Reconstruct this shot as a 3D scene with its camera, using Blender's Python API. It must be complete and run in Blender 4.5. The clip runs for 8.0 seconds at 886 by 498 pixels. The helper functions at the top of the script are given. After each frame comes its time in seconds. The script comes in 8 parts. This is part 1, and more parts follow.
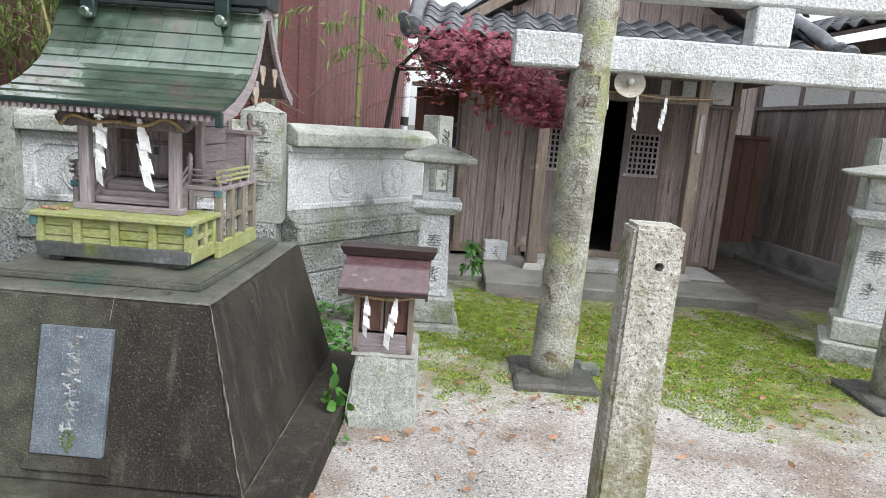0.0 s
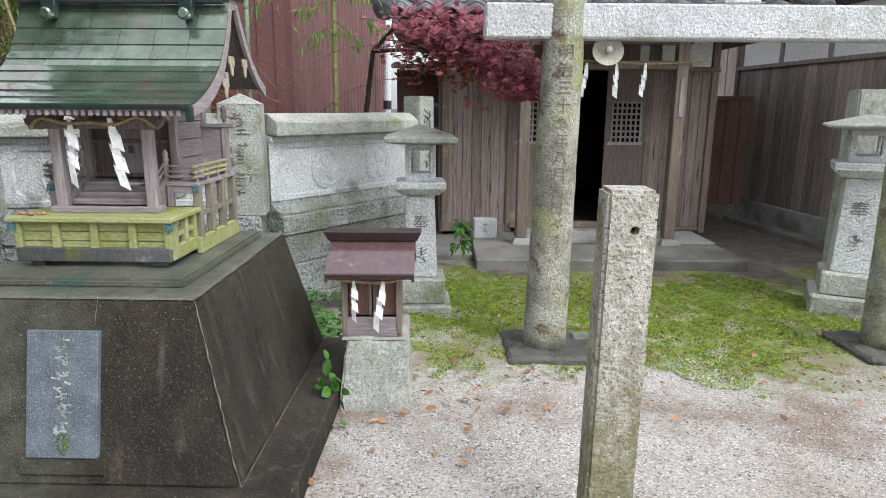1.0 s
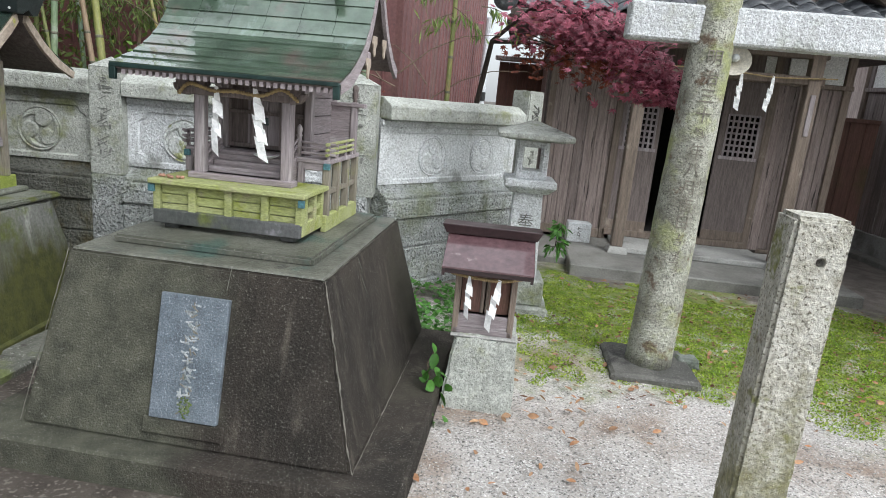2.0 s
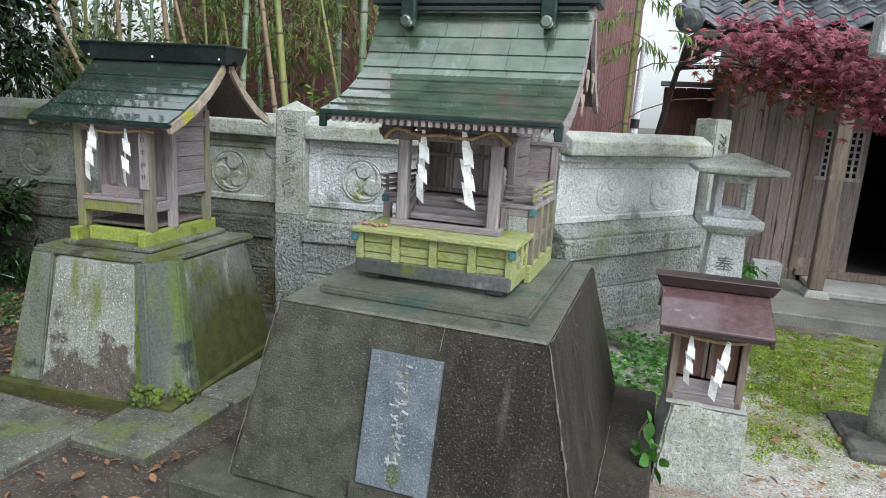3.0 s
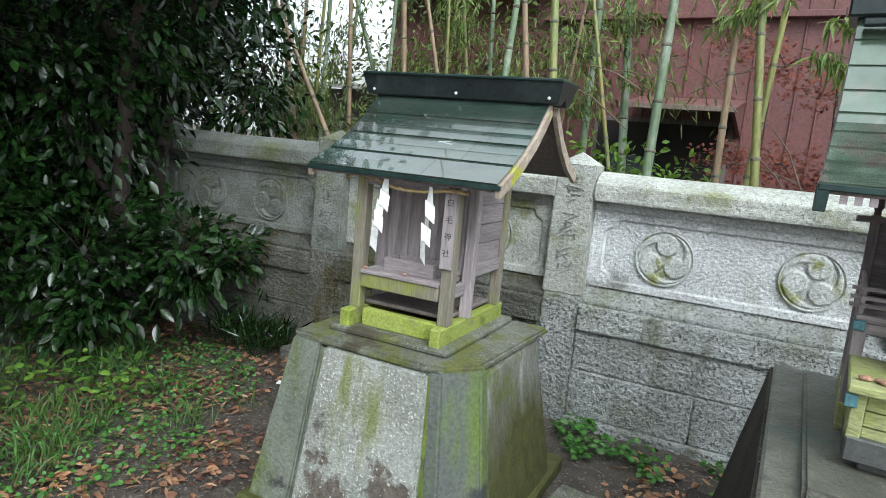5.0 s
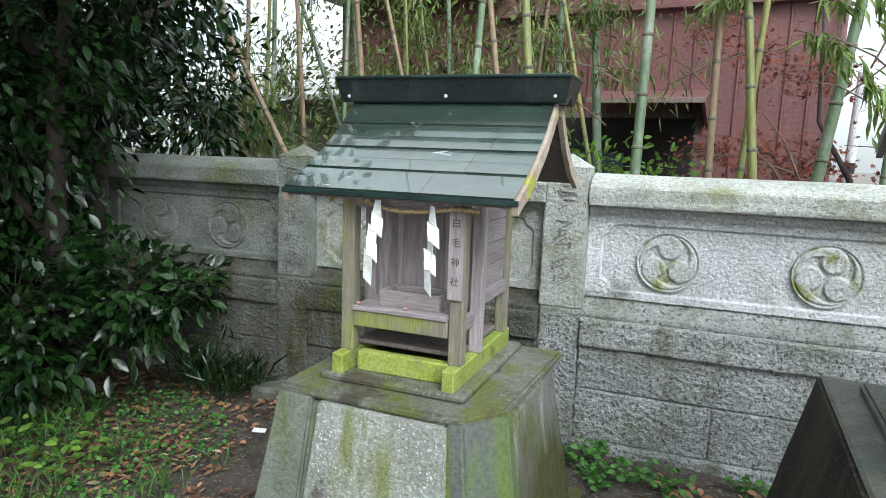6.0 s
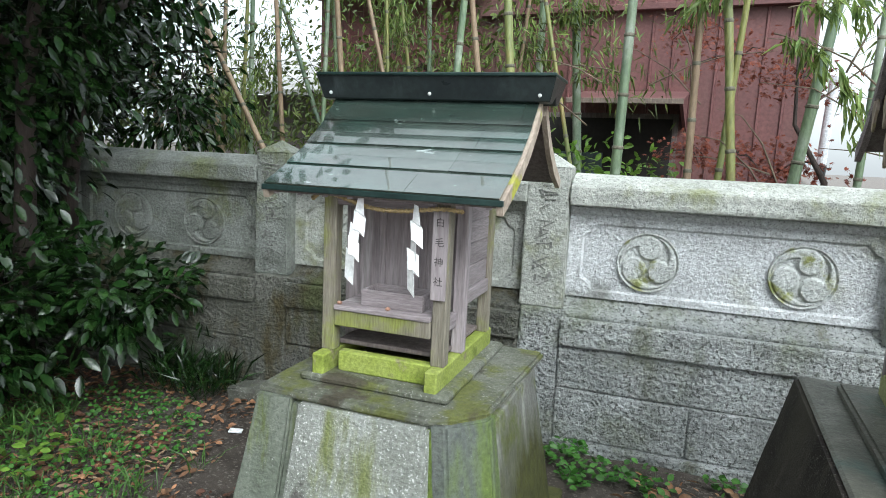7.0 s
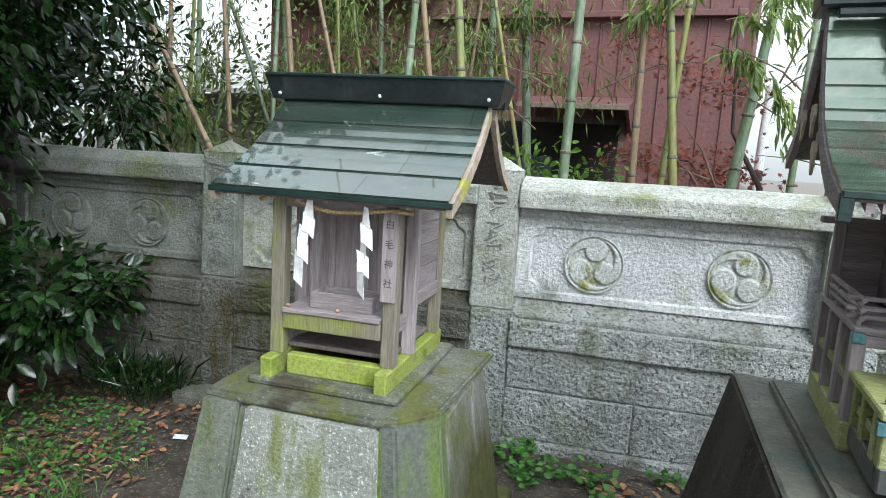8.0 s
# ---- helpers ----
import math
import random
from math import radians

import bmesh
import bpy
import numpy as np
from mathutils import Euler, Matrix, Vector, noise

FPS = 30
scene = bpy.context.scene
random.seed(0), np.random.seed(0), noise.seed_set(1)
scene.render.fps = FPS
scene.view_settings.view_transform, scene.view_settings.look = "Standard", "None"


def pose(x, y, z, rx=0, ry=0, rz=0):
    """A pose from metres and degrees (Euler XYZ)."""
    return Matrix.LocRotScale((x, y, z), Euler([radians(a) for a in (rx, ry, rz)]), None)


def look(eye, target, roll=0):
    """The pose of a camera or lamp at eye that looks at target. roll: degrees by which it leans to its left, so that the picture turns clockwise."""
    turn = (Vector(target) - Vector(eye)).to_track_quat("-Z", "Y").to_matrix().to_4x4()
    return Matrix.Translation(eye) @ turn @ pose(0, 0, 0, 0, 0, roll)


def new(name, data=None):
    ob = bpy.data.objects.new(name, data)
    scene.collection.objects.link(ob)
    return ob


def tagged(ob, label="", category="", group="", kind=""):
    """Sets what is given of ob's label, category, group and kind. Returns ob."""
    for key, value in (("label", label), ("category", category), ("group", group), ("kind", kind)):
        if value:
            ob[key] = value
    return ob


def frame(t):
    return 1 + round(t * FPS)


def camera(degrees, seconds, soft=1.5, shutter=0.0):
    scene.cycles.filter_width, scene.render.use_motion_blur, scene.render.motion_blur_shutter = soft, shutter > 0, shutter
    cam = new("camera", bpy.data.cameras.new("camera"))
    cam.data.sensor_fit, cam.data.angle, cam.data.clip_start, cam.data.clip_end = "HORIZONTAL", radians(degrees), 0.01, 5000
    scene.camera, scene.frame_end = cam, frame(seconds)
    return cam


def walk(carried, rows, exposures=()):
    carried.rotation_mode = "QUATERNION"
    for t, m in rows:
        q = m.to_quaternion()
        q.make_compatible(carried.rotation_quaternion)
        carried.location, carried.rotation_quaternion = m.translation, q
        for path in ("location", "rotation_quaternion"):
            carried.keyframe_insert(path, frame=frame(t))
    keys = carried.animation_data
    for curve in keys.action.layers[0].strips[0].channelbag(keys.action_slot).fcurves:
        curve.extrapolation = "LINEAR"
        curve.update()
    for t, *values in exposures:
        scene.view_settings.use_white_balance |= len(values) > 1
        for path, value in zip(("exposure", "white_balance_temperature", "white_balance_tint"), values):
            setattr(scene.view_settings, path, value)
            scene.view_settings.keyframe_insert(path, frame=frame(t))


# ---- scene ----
cam = camera(69.7, 8.0, 0.9)
PATH = [
    (0, (-0.044, 0.323, 1.516), (-0.16, 2.283, 1.134), 4.2),
    (0.5, (-0.08, 0.315, 1.508), (-0.19, 2.264, 1.074), 1.8),
    (1, (0.014, 0.32, 1.504), (-0.085, 2.27, 1.068), 0.4),
    (1.2, (0.027, 0.326, 1.507), (-0.071, 2.278, 1.083), 1.9),
    (2.3, (-0.416, 0.431, 1.493), (-0.82, 2.325, 0.997), 5.4),
    (2.5, (-0.49, 0.461, 1.505), (-0.975, 2.334, 0.998), 4.9),
    (3, (-0.661, 0.566, 1.514), (-1.356, 2.395, 1.099), 3.3),
    (3.5, (-1.008, 0.622, 1.508), (-2.027, 2.294, 1.099), 4.7),
    (4, (-1.301, 0.768, 1.504), (-2.445, 2.361, 1.116), 3.2),
    (4.5, (-1.614, 0.928, 1.495), (-2.822, 2.48, 1.134), 4.2),
    (4.7, (-1.743, 0.984, 1.499), (-2.889, 2.587, 1.155), 6.0),
    (6, (-2.248, 1.251, 1.515), (-3.229, 2.969, 1.222), 2.1),
    (6.5, (-2.274, 1.256, 1.515), (-3.242, 2.981, 1.217), 2.0),
    (7, (-2.277, 1.261, 1.518), (-3.194, 3.013, 1.22), 2.8),
    (7.5, (-2.267, 1.261, 1.517), (-3.14, 3.036, 1.225), 2.7),
    (8, (-2.264, 1.252, 1.521), (-3.047, 3.07, 1.237), 3.5),
]
walk(cam, [(t, look(eye, target, roll)) for t, eye, target, roll in PATH], [(0.0, 1.0, 6160, 9), (0.4, 0.87, 6160, 9), (1.2, 0.84, 6160, 9), (3.0, 0.84, 5990, 4), (3.6, 0.87, 6000, 4), (4.5, 1.05, 5950, 3), (6.0, 1.19, 5920, 3), (8.0, 1.19, 5920, 3)])

# ---------------------------------------------------------------- world and light
world = bpy.data.worlds.new("overcast_sky")
scene.world = world
world.use_nodes = True
wn, wl = world.node_tree.nodes, world.node_tree.links
bg = wn["Background"]
sky = wn.new("ShaderNodeTexSky")
sky.sky_type, sky.sun_disc = "NISHITA", False
sky.sun_elevation, sky.sun_rotation = radians(46), radians(132)
sky.air_density, sky.dust_density, sky.ozone_density = 1.0, 4.0, 1.0
pale = wn.new("ShaderNodeHueSaturation")
pale.inputs["Saturation"].default_value = 0.34
wl.new(sky.outputs[0], pale.inputs["Color"])
where = wn.new("ShaderNodeTexCoord")
upward = wn.new("ShaderNodeSeparateXYZ")
wl.new(where.outputs["Generated"], upward.inputs[0])
cloud_deck = wn.new("ShaderNodeMapRange")
cloud_deck.inputs["To Min"].default_value, cloud_deck.inputs["To Max"].default_value = 3.6, 9.0
wl.new(upward.outputs["Z"], cloud_deck.inputs["Value"])
veil = wn.new("ShaderNodeMix")
veil.data_type = "RGBA"
veil.inputs["Factor"].default_value = 0.55
wl.new(pale.outputs[0], veil.inputs["A"])
wl.new(cloud_deck.outputs["Result"], veil.inputs["B"])
wl.new(veil.outputs["Result"], bg.inputs["Color"])
bg.inputs["Strength"].default_value = 0.15
sun = new("sun", bpy.data.lights.new("sun", "SUN"))
sun.data.energy, sun.data.angle, sun.data.color = 1.2, radians(35), (1.0, 0.985, 0.965)
sun.rotation_euler = (radians(44), 0, radians(48))

# ---------------------------------------------------------------- materials
MATS = {}


def mat(name, c1, c2, scale=4.0, rough=0.8, bump=0.3, fine=40.0, stretch=(1, 1, 1), stain=None, stain_scale=1.5,
        stain_at=(0.52, 0.68), stain_stretch=(1, 1, 1), fleck=None, fleck_scale=220.0, fleck_at=(0.60, 0.68), metal=0.0,
        vary=0.0, island=False, spec=0.5, stain2=None, stain2_scale=2.2, stain2_at=(0.56, 0.7), coat=0.0, bump_dist=0.01, grain=None):
    m = bpy.data.materials.new(name)
    m.use_nodes = True
    nt = m.node_tree
    nd, ln = nt.nodes, nt.links
    bs = nd["Principled BSDF"]
    tc = nd.new("ShaderNodeTexCoord")

    def noise_at(sc, st=(1, 1, 1), detail=5.0, shift=0.0):
        mp = nd.new("ShaderNodeMapping")
        mp.inputs["Scale"].default_value = st
        mp.inputs["Location"].default_value = (shift, shift * 0.7, shift * 1.3)
        ln.new(tc.outputs["Object"], mp.inputs["Vector"])
        nz = nd.new("ShaderNodeTexNoise")
        nz.inputs["Scale"].default_value = sc
        nz.inputs["Detail"].default_value = detail
        nz.inputs["Roughness"].default_value = 0.62
        ln.new(mp.outputs[0], nz.inputs["Vector"])
        return nz

    def mask(nz, lo, hi):
        r = nd.new("ShaderNodeMapRange")
        r.interpolation_type = "SMOOTHSTEP"
        r.inputs["From Min"].default_value, r.inputs["From Max"].default_value = lo, hi
        ln.new(nz.outputs["Fac"], r.inputs["Value"])
        return r.outputs["Result"]

    def blend(fac, a, b):
        x = nd.new("ShaderNodeMix")
        x.data_type = "RGBA"
        if fac is not None:
            ln.new(fac, x.inputs["Factor"])
        for sock, v in ((x.inputs["A"], a), (x.inputs["B"], b)):
            if isinstance(v, tuple):
                sock.default_value = (*v, 1)
            else:
                ln.new(v, sock)
        return x.outputs["Result"]

    big = noise_at(scale, stretch)
    col = blend(mask(big, 0.32, 0.68), c1, c2)
    small = noise_at(fine, grain or stretch, 6.0, 3.1)
    if fleck:
        col = blend(mask(noise_at(fleck_scale, (1, 1, 1), 6.0, 7.7), *fleck_at), col, fleck)
    if stain:
        col = blend(mask(noise_at(stain_scale, stain_stretch, 7.0, 12.3), *stain_at), col, stain)
    if stain2:
        col = blend(mask(noise_at(stain2_scale, (1, 1, 1), 8.0, 31.0), *stain2_at), col, stain2)
    hs = nd.new("ShaderNodeHueSaturation")
    ln.new(col, hs.inputs["Color"])
    rng = nd.new("ShaderNodeMapRange")
    rng.inputs["From Min"].default_value, rng.inputs["From Max"].default_value = 0.28, 0.72
    rng.inputs["To Min"].default_value, rng.inputs["To Max"].default_value = 0.68, 1.32
    ln.new(small.outputs["Fac"], rng.inputs["Value"])
    val = rng.outputs["Result"]
    if vary:
        src = nd.new("ShaderNodeNewGeometry").outputs["Random Per Island"] if island else nd.new("ShaderNodeObjectInfo").outputs["Random"]
        r2 = nd.new("ShaderNodeMapRange")
        r2.inputs["To Min"].default_value, r2.inputs["To Max"].default_value = 1 - vary, 1 + vary
        ln.new(src, r2.inputs["Value"])
        mu = nd.new("ShaderNodeMath")
        mu.operation = "MULTIPLY"
        ln.new(val, mu.inputs[0])
        ln.new(r2.outputs["Result"], mu.inputs[1])
        val = mu.outputs[0]
    ln.new(val, hs.inputs["Value"])
    ln.new(hs.outputs[0], bs.inputs["Base Color"])
    rr = nd.new("ShaderNodeMapRange")
    rr.inputs["To Min"].default_value, rr.inputs["To Max"].default_value = max(rough - 0.14, 0.03), min(rough + 0.14, 1)
    ln.new(big.outputs["Fac"], rr.inputs["Value"])
    ln.new(rr.outputs["Result"], bs.inputs["Roughness"])
    bs.inputs["Metallic"].default_value = metal
    bs.inputs["Specular IOR Level"].default_value = spec
    bs.inputs["Coat Weight"].default_value = coat
    if bump:
        bp = nd.new("ShaderNodeBump")
        bp.inputs["Strength"].default_value = bump
        bp.inputs["Distance"].default_value = bump_dist
        ln.new(small.outputs["Fac"], bp.inputs["Height"])
        ln.new(bp.outputs[0], bs.inputs["Normal"])
    MATS[name] = m
    return m


def patch_low(m, colour, height, wander=0.35, scale=6.0, soft=0.06, fleck=None, sway=(1, 1, 1)):
    """A coat of moss or bare render that reaches up to an uneven line at the given height."""
    nt = m.node_tree
    nd, ln = nt.nodes, nt.links
    bs = nd["Principled BSDF"]
    base = bs.inputs["Base Color"].links[0].from_socket
    tc = nd.new("ShaderNodeTexCoord")
    sep = nd.new("ShaderNodeSeparateXYZ")
    ln.new(tc.outputs["Object"], sep.inputs[0])

    def noise_of(sc, st):
        mp = nd.new("ShaderNodeMapping")
        mp.inputs["Scale"].default_value = st
        ln.new(tc.outputs["Object"], mp.inputs["Vector"])
        n = nd.new("ShaderNodeTexNoise")
        n.inputs["Scale"].default_value, n.inputs["Detail"].default_value, n.inputs["Roughness"].default_value = sc, 7.0, 0.65
        ln.new(mp.outputs[0], n.inputs["Vector"])
        return n.outputs["Fac"]

    def ranged(v, lo, hi, a=0.0, b=1.0):
        r = nd.new("ShaderNodeMapRange")
        r.inputs["From Min"].default_value, r.inputs["From Max"].default_value = lo, hi
        r.inputs["To Min"].default_value, r.inputs["To Max"].default_value = a, b
        ln.new(v, r.inputs["Value"])
        return r.outputs["Result"]

    shift = ranged(noise_of(scale, sway), 0.0, 1.0, -wander, wander)
    add = nd.new("ShaderNodeMath")
    add.operation = "ADD"
    ln.new(sep.outputs["Z"], add.inputs[0])
    ln.new(shift, add.inputs[1])
    fac = ranged(add.outputs[0], height - soft, height + soft, 1.0, 0.0)

    def blend(f, a, b):
        x = nd.new("ShaderNodeMix")
        x.data_type = "RGBA"
        ln.new(f, x.inputs["Factor"])
        for s, v in ((x.inputs["A"], a), (x.inputs["B"], b)):
            if isinstance(v, tuple):
                s.default_value = (*v, 1)
            else:
                ln.new(v, s)
        return x.outputs["Result"]

    coat = blend(ranged(noise_of(scale * 5, (1, 1, 1)), 0.4, 0.62), colour, tuple(c * 0.55 for c in colour))
    if fleck:
        coat = blend(ranged(noise_of(55.0, (1, 1, 1)), 0.60, 0.68), coat, fleck)
    ln.new(blend(fac, base, coat), bs.inputs["Base Color"])
    return m


def film_over(m, pale, dim, edge, soft, fleck):
    """An olive algae film over the front of a block: left of edge[0] in x and before edge[1] in y, with a ragged border."""
    nt = m.node_tree
    nd, ln = nt.nodes, nt.links
    bs = nd["Principled BSDF"]
    base = bs.inputs["Base Color"].links[0].from_socket
    tc = nd.new("ShaderNodeTexCoord")
    sep = nd.new("ShaderNodeSeparateXYZ")
    ln.new(tc.outputs["Object"], sep.inputs[0])

    def noise_of(sc):
        n = nd.new("ShaderNodeTexNoise")
        n.inputs["Scale"].default_value, n.inputs["Detail"].default_value, n.inputs["Roughness"].default_value = sc, 7.0, 0.62
        ln.new(tc.outputs["Object"], n.inputs["Vector"])
        return n.outputs["Fac"]

    def ranged(v, lo, hi, a=0.0, b=1.0):
        r = nd.new("ShaderNodeMapRange")
        r.inputs["From Min"].default_value, r.inputs["From Max"].default_value = lo, hi
        r.inputs["To Min"].default_value, r.inputs["To Max"].default_value = a, b
        ln.new(v, r.inputs["Value"])
        return r.outputs["Result"]

    def calc(kind, a, b):
        x = nd.new("ShaderNodeMath")
        x.operation = kind
        ln.new(a, x.inputs[0])
        ln.new(b, x.inputs[1])
        return x.outputs[0]

    def blend(f, a, b):
        x = nd.new("ShaderNodeMix")
        x.data_type = "RGBA"
        ln.new(f, x.inputs["Factor"])
        for sock, v in ((x.inputs["A"], a), (x.inputs["B"], b)):
            if isinstance(v, tuple):
                sock.default_value = (*v, 1)
            else:
                ln.new(v, sock)
        return x.outputs["Result"]

    wob = ranged(noise_of(5.0), 0.0, 1.0, -0.22, 0.22)
    fx = ranged(calc("ADD", sep.outputs["X"], wob), edge[0] - soft, edge[0] + soft, 1.0, 0.0)
    fy = ranged(sep.outputs["Y"], edge[1] - 0.03, edge[1] + 0.03, 1.0, 0.0)
    film = blend(ranged(noise_of(9.0), 0.38, 0.64), pale, dim)
    film = blend(ranged(noise_of(190.0), 0.60, 0.66), film, fleck)
    ln.new(blend(calc("MULTIPLY", fx, fy), base, film), bs.inputs["Base Color"])
    return m


GRANITE = mat("granite", (0.69, 0.705, 0.715), (0.57, 0.58, 0.585), 3.0, 0.8, 1.0, 55, fleck=(0.20, 0.20, 0.20), fleck_scale=130, fleck_at=(0.55, 0.66),
              stain=(0.30, 0.31, 0.22), stain_scale=2.2, stain_at=(0.54, 0.76), vary=0.06, stain2=(0.26, 0.265, 0.25), stain2_scale=3.2, stain2_at=(0.58, 0.74), bump_dist=0.020)
GRANITE_OLD = mat("weathered_granite", (0.47, 0.48, 0.44), (0.31, 0.32, 0.285), 3.5, 0.85, 1.0, 50, fleck=(0.11, 0.11, 0.10), fleck_scale=130, fleck_at=(0.55, 0.66),
                  stain=(0.20, 0.215, 0.10), stain_scale=4.0, stain_at=(0.52, 0.74), stain2=(0.07, 0.07, 0.06), stain2_scale=2.0, stain2_at=(0.56, 0.75), vary=0.05, bump_dist=0.012)
GRANITE_HEWN = mat("hewn_granite", (0.58, 0.60, 0.59), (0.36, 0.375, 0.36), 2.6, 0.88, 1.0, 42, fleck=(0.15, 0.155, 0.145), fleck_scale=65, fleck_at=(0.545, 0.60),
                   stain=(0.20, 0.205, 0.15), stain_scale=3.4, stain_stretch=(1.4, 1.4, 0.5), stain_at=(0.55, 0.72), stain2=(0.25, 0.275, 0.175), stain2_scale=1.4, stain2_at=(0.50, 0.70), vary=0.12, bump_dist=0.06)
GRANITE_PILLAR = mat("lichen_granite", (0.46, 0.46, 0.39), (0.20, 0.195, 0.155), 5.0, 0.86, 1.0, 55, fleck=(0.12, 0.112, 0.10), fleck_scale=120, fleck_at=(0.54, 0.63), bump_dist=0.022,
                     stain=(0.14, 0.10, 0.07), stain_scale=7.0, stain_at=(0.56, 0.66), stain2=(0.30, 0.32, 0.15), stain2_scale=3.2, stain2_at=(0.48, 0.65))
POSTSTONE = patch_low(mat("coarse_post_granite", (0.60, 0.585, 0.52), (0.40, 0.38, 0.31), 14.0, 0.82, 1.0, 60, fleck=(0.17, 0.155, 0.12), fleck_scale=95, fleck_at=(0.54, 0.62),
                stain=(0.21, 0.215, 0.08), stain_scale=8.0, stain_at=(0.57, 0.68), stain2=(0.20, 0.16, 0.11), stain2_scale=7.0, stain2_at=(0.60, 0.70), bump_dist=0.022),
                (0.30, 0.285, 0.16), 0.52, 0.85, 9.0, 0.22, (0.50, 0.48, 0.40))
CONCRETE_DARK = mat("dark_wet_concrete", (0.048, 0.040, 0.033), (0.024, 0.021, 0.018), 3.0, 0.80, 0.8, 110, stretch=(1, 1, 0.5), grain=(1, 1, 1), fleck=(0.26, 0.25, 0.22), fleck_scale=190, fleck_at=(0.605, 0.650),
                    stain=(0.088, 0.076, 0.063), stain_scale=5.0, stain_stretch=(2.8, 2.8, 0.07), stain_at=(0.52, 0.74), stain2=(0.055, 0.050, 0.038), stain2_scale=1.5, stain2_at=(0.48, 0.66), spec=0.16)
film_over(CONCRETE_DARK, (0.090, 0.090, 0.067), (0.050, 0.050, 0.038), (0.10, -0.30), 0.10, (0.30, 0.30, 0.27))
CONCRETE_TOP = mat("wet_concrete_top", (0.132, 0.132, 0.107), (0.074, 0.075, 0.058), 5.0, 0.42, 0.8, 70, fleck=(0.30, 0.295, 0.27), fleck_scale=120, fleck_at=(0.60, 0.70),
                   stain=(0.06, 0.095, 0.080), stain_scale=3.5, stain_at=(0.54, 0.66), stain2=(0.045, 0.042, 0.035), stain2_scale=6.0, stain2_at=(0.58, 0.68))
CONCRETE_MOSS = mat("mossy_concrete", (0.155, 0.17, 0.15), (0.075, 0.085, 0.07), 5.0, 0.8, 0.9, 60, stretch=(1, 1, 0.4), grain=(1, 1, 1), fleck=(0.30, 0.31, 0.29), fleck_scale=110, fleck_at=(0.62, 0.70),
                    stain=(0.10, 0.13, 0.022), stain_scale=5.5, stain_stretch=(1.5, 1.5, 0.14), stain_at=(0.49, 0.62), stain2=(0.045, 0.045, 0.045), stain2_scale=3.0, stain2_at=(0.60, 0.70))
FRONTSLAB = patch_low(mat("peeling_rendered_concrete", (0.30, 0.31, 0.285), (0.19, 0.20, 0.17), 4.0, 0.82, 1.0, 75, fleck=(0.55, 0.55, 0.53), fleck_scale=110, fleck_at=(0.57, 0.63),
                     stain=(0.160, 0.180, 0.065), stain_scale=5.0, stain_stretch=(1.6, 1.6, 0.16), stain_at=(0.55, 0.74), stain2=(0.09, 0.085, 0.075), stain2_scale=4.0, stain2_at=(0.58, 0.66)),
                     (0.125, 0.105, 0.085), 0.30, 0.55, 6.0, 0.03, (0.50, 0.48, 0.45))
STREAKED = patch_low(mat("streaked_concrete", (0.185, 0.185, 0.165), (0.085, 0.086, 0.078), 3.2, 0.78, 0.9, 60, stretch=(1.0, 1.0, 0.35), grain=(1, 1, 1), fleck=(0.22, 0.225, 0.21), fleck_scale=110, fleck_at=(0.61, 0.69),
                     stain=(0.33, 0.335, 0.30), stain_scale=6.0, stain_stretch=(2.0, 2.0, 0.10), stain_at=(0.53, 0.68), stain2=(0.100, 0.120, 0.025), stain2_scale=3.5, stain2_at=(0.49, 0.63)),
                     (0.070, 0.074, 0.014), 0.50, 0.50, 3.0, 0.12, None, (1, 1, 0.35))
PIERMOSS = mat("moss_streaked_pier", (0.17, 0.185, 0.15), (0.10, 0.115, 0.085), 5.0, 0.85, 0.9, 60, stretch=(1, 1, 0.3), grain=(1, 1, 1), fleck=(0.30, 0.31, 0.28), fleck_scale=110, fleck_at=(0.62, 0.70),
               stain=(0.10, 0.125, 0.030), stain_scale=6.0, stain_stretch=(1.5, 1.5, 0.12), stain_at=(0.52, 0.66), stain2=(0.040, 0.040, 0.036), stain2_scale=4.0, stain2_at=(0.58, 0.66))
TOPMOSS = mat("mossy_gritty_slab", (0.155, 0.16, 0.13), (0.09, 0.096, 0.068), 7.0, 0.8, 1.0, 60, fleck=(0.30, 0.30, 0.27), fleck_scale=100, fleck_at=(0.58, 0.66),
              stain=(0.105, 0.115, 0.030), stain_scale=4.5, stain_at=(0.48, 0.60), stain2=(0.060, 0.052, 0.034), stain2_scale=5.0, stain2_at=(0.56, 0.66))
# Damp and weathered, with the trees' shade also put into the colour.
HEWN_DAMP_SHADED = mat("damp_hewn_granite_with_tree_shade", (0.215, 0.215, 0.185), (0.12, 0.12, 0.095), 3.0, 0.85, 1.0, 42, fleck=(0.09, 0.09, 0.08), fleck_scale=60, fleck_at=(0.54, 0.64),
                stain=(0.10, 0.085, 0.040), stain_scale=3.4, stain_stretch=(1.2, 1.2, 0.5), stain_at=(0.48, 0.62), stain2=(0.12, 0.135, 0.055), stain2_scale=2.0, stain2_at=(0.54, 0.7), vary=0.15, bump_dist=0.06)
LICHEN_CREST = mat("lichen_tinged_granite", (0.60, 0.615, 0.60), (0.45, 0.465, 0.44), 4.0, 0.8, 1.0, 55, fleck=(0.18, 0.185, 0.17), fleck_scale=130, fleck_at=(0.55, 0.66),
                   stain=(0.235, 0.25, 0.085), stain_scale=7.0, stain_at=(0.50, 0.62), stain2=(0.20, 0.20, 0.185), stain2_scale=5.0, stain2_at=(0.60, 0.72), vary=0.06, bump_dist=0.016)
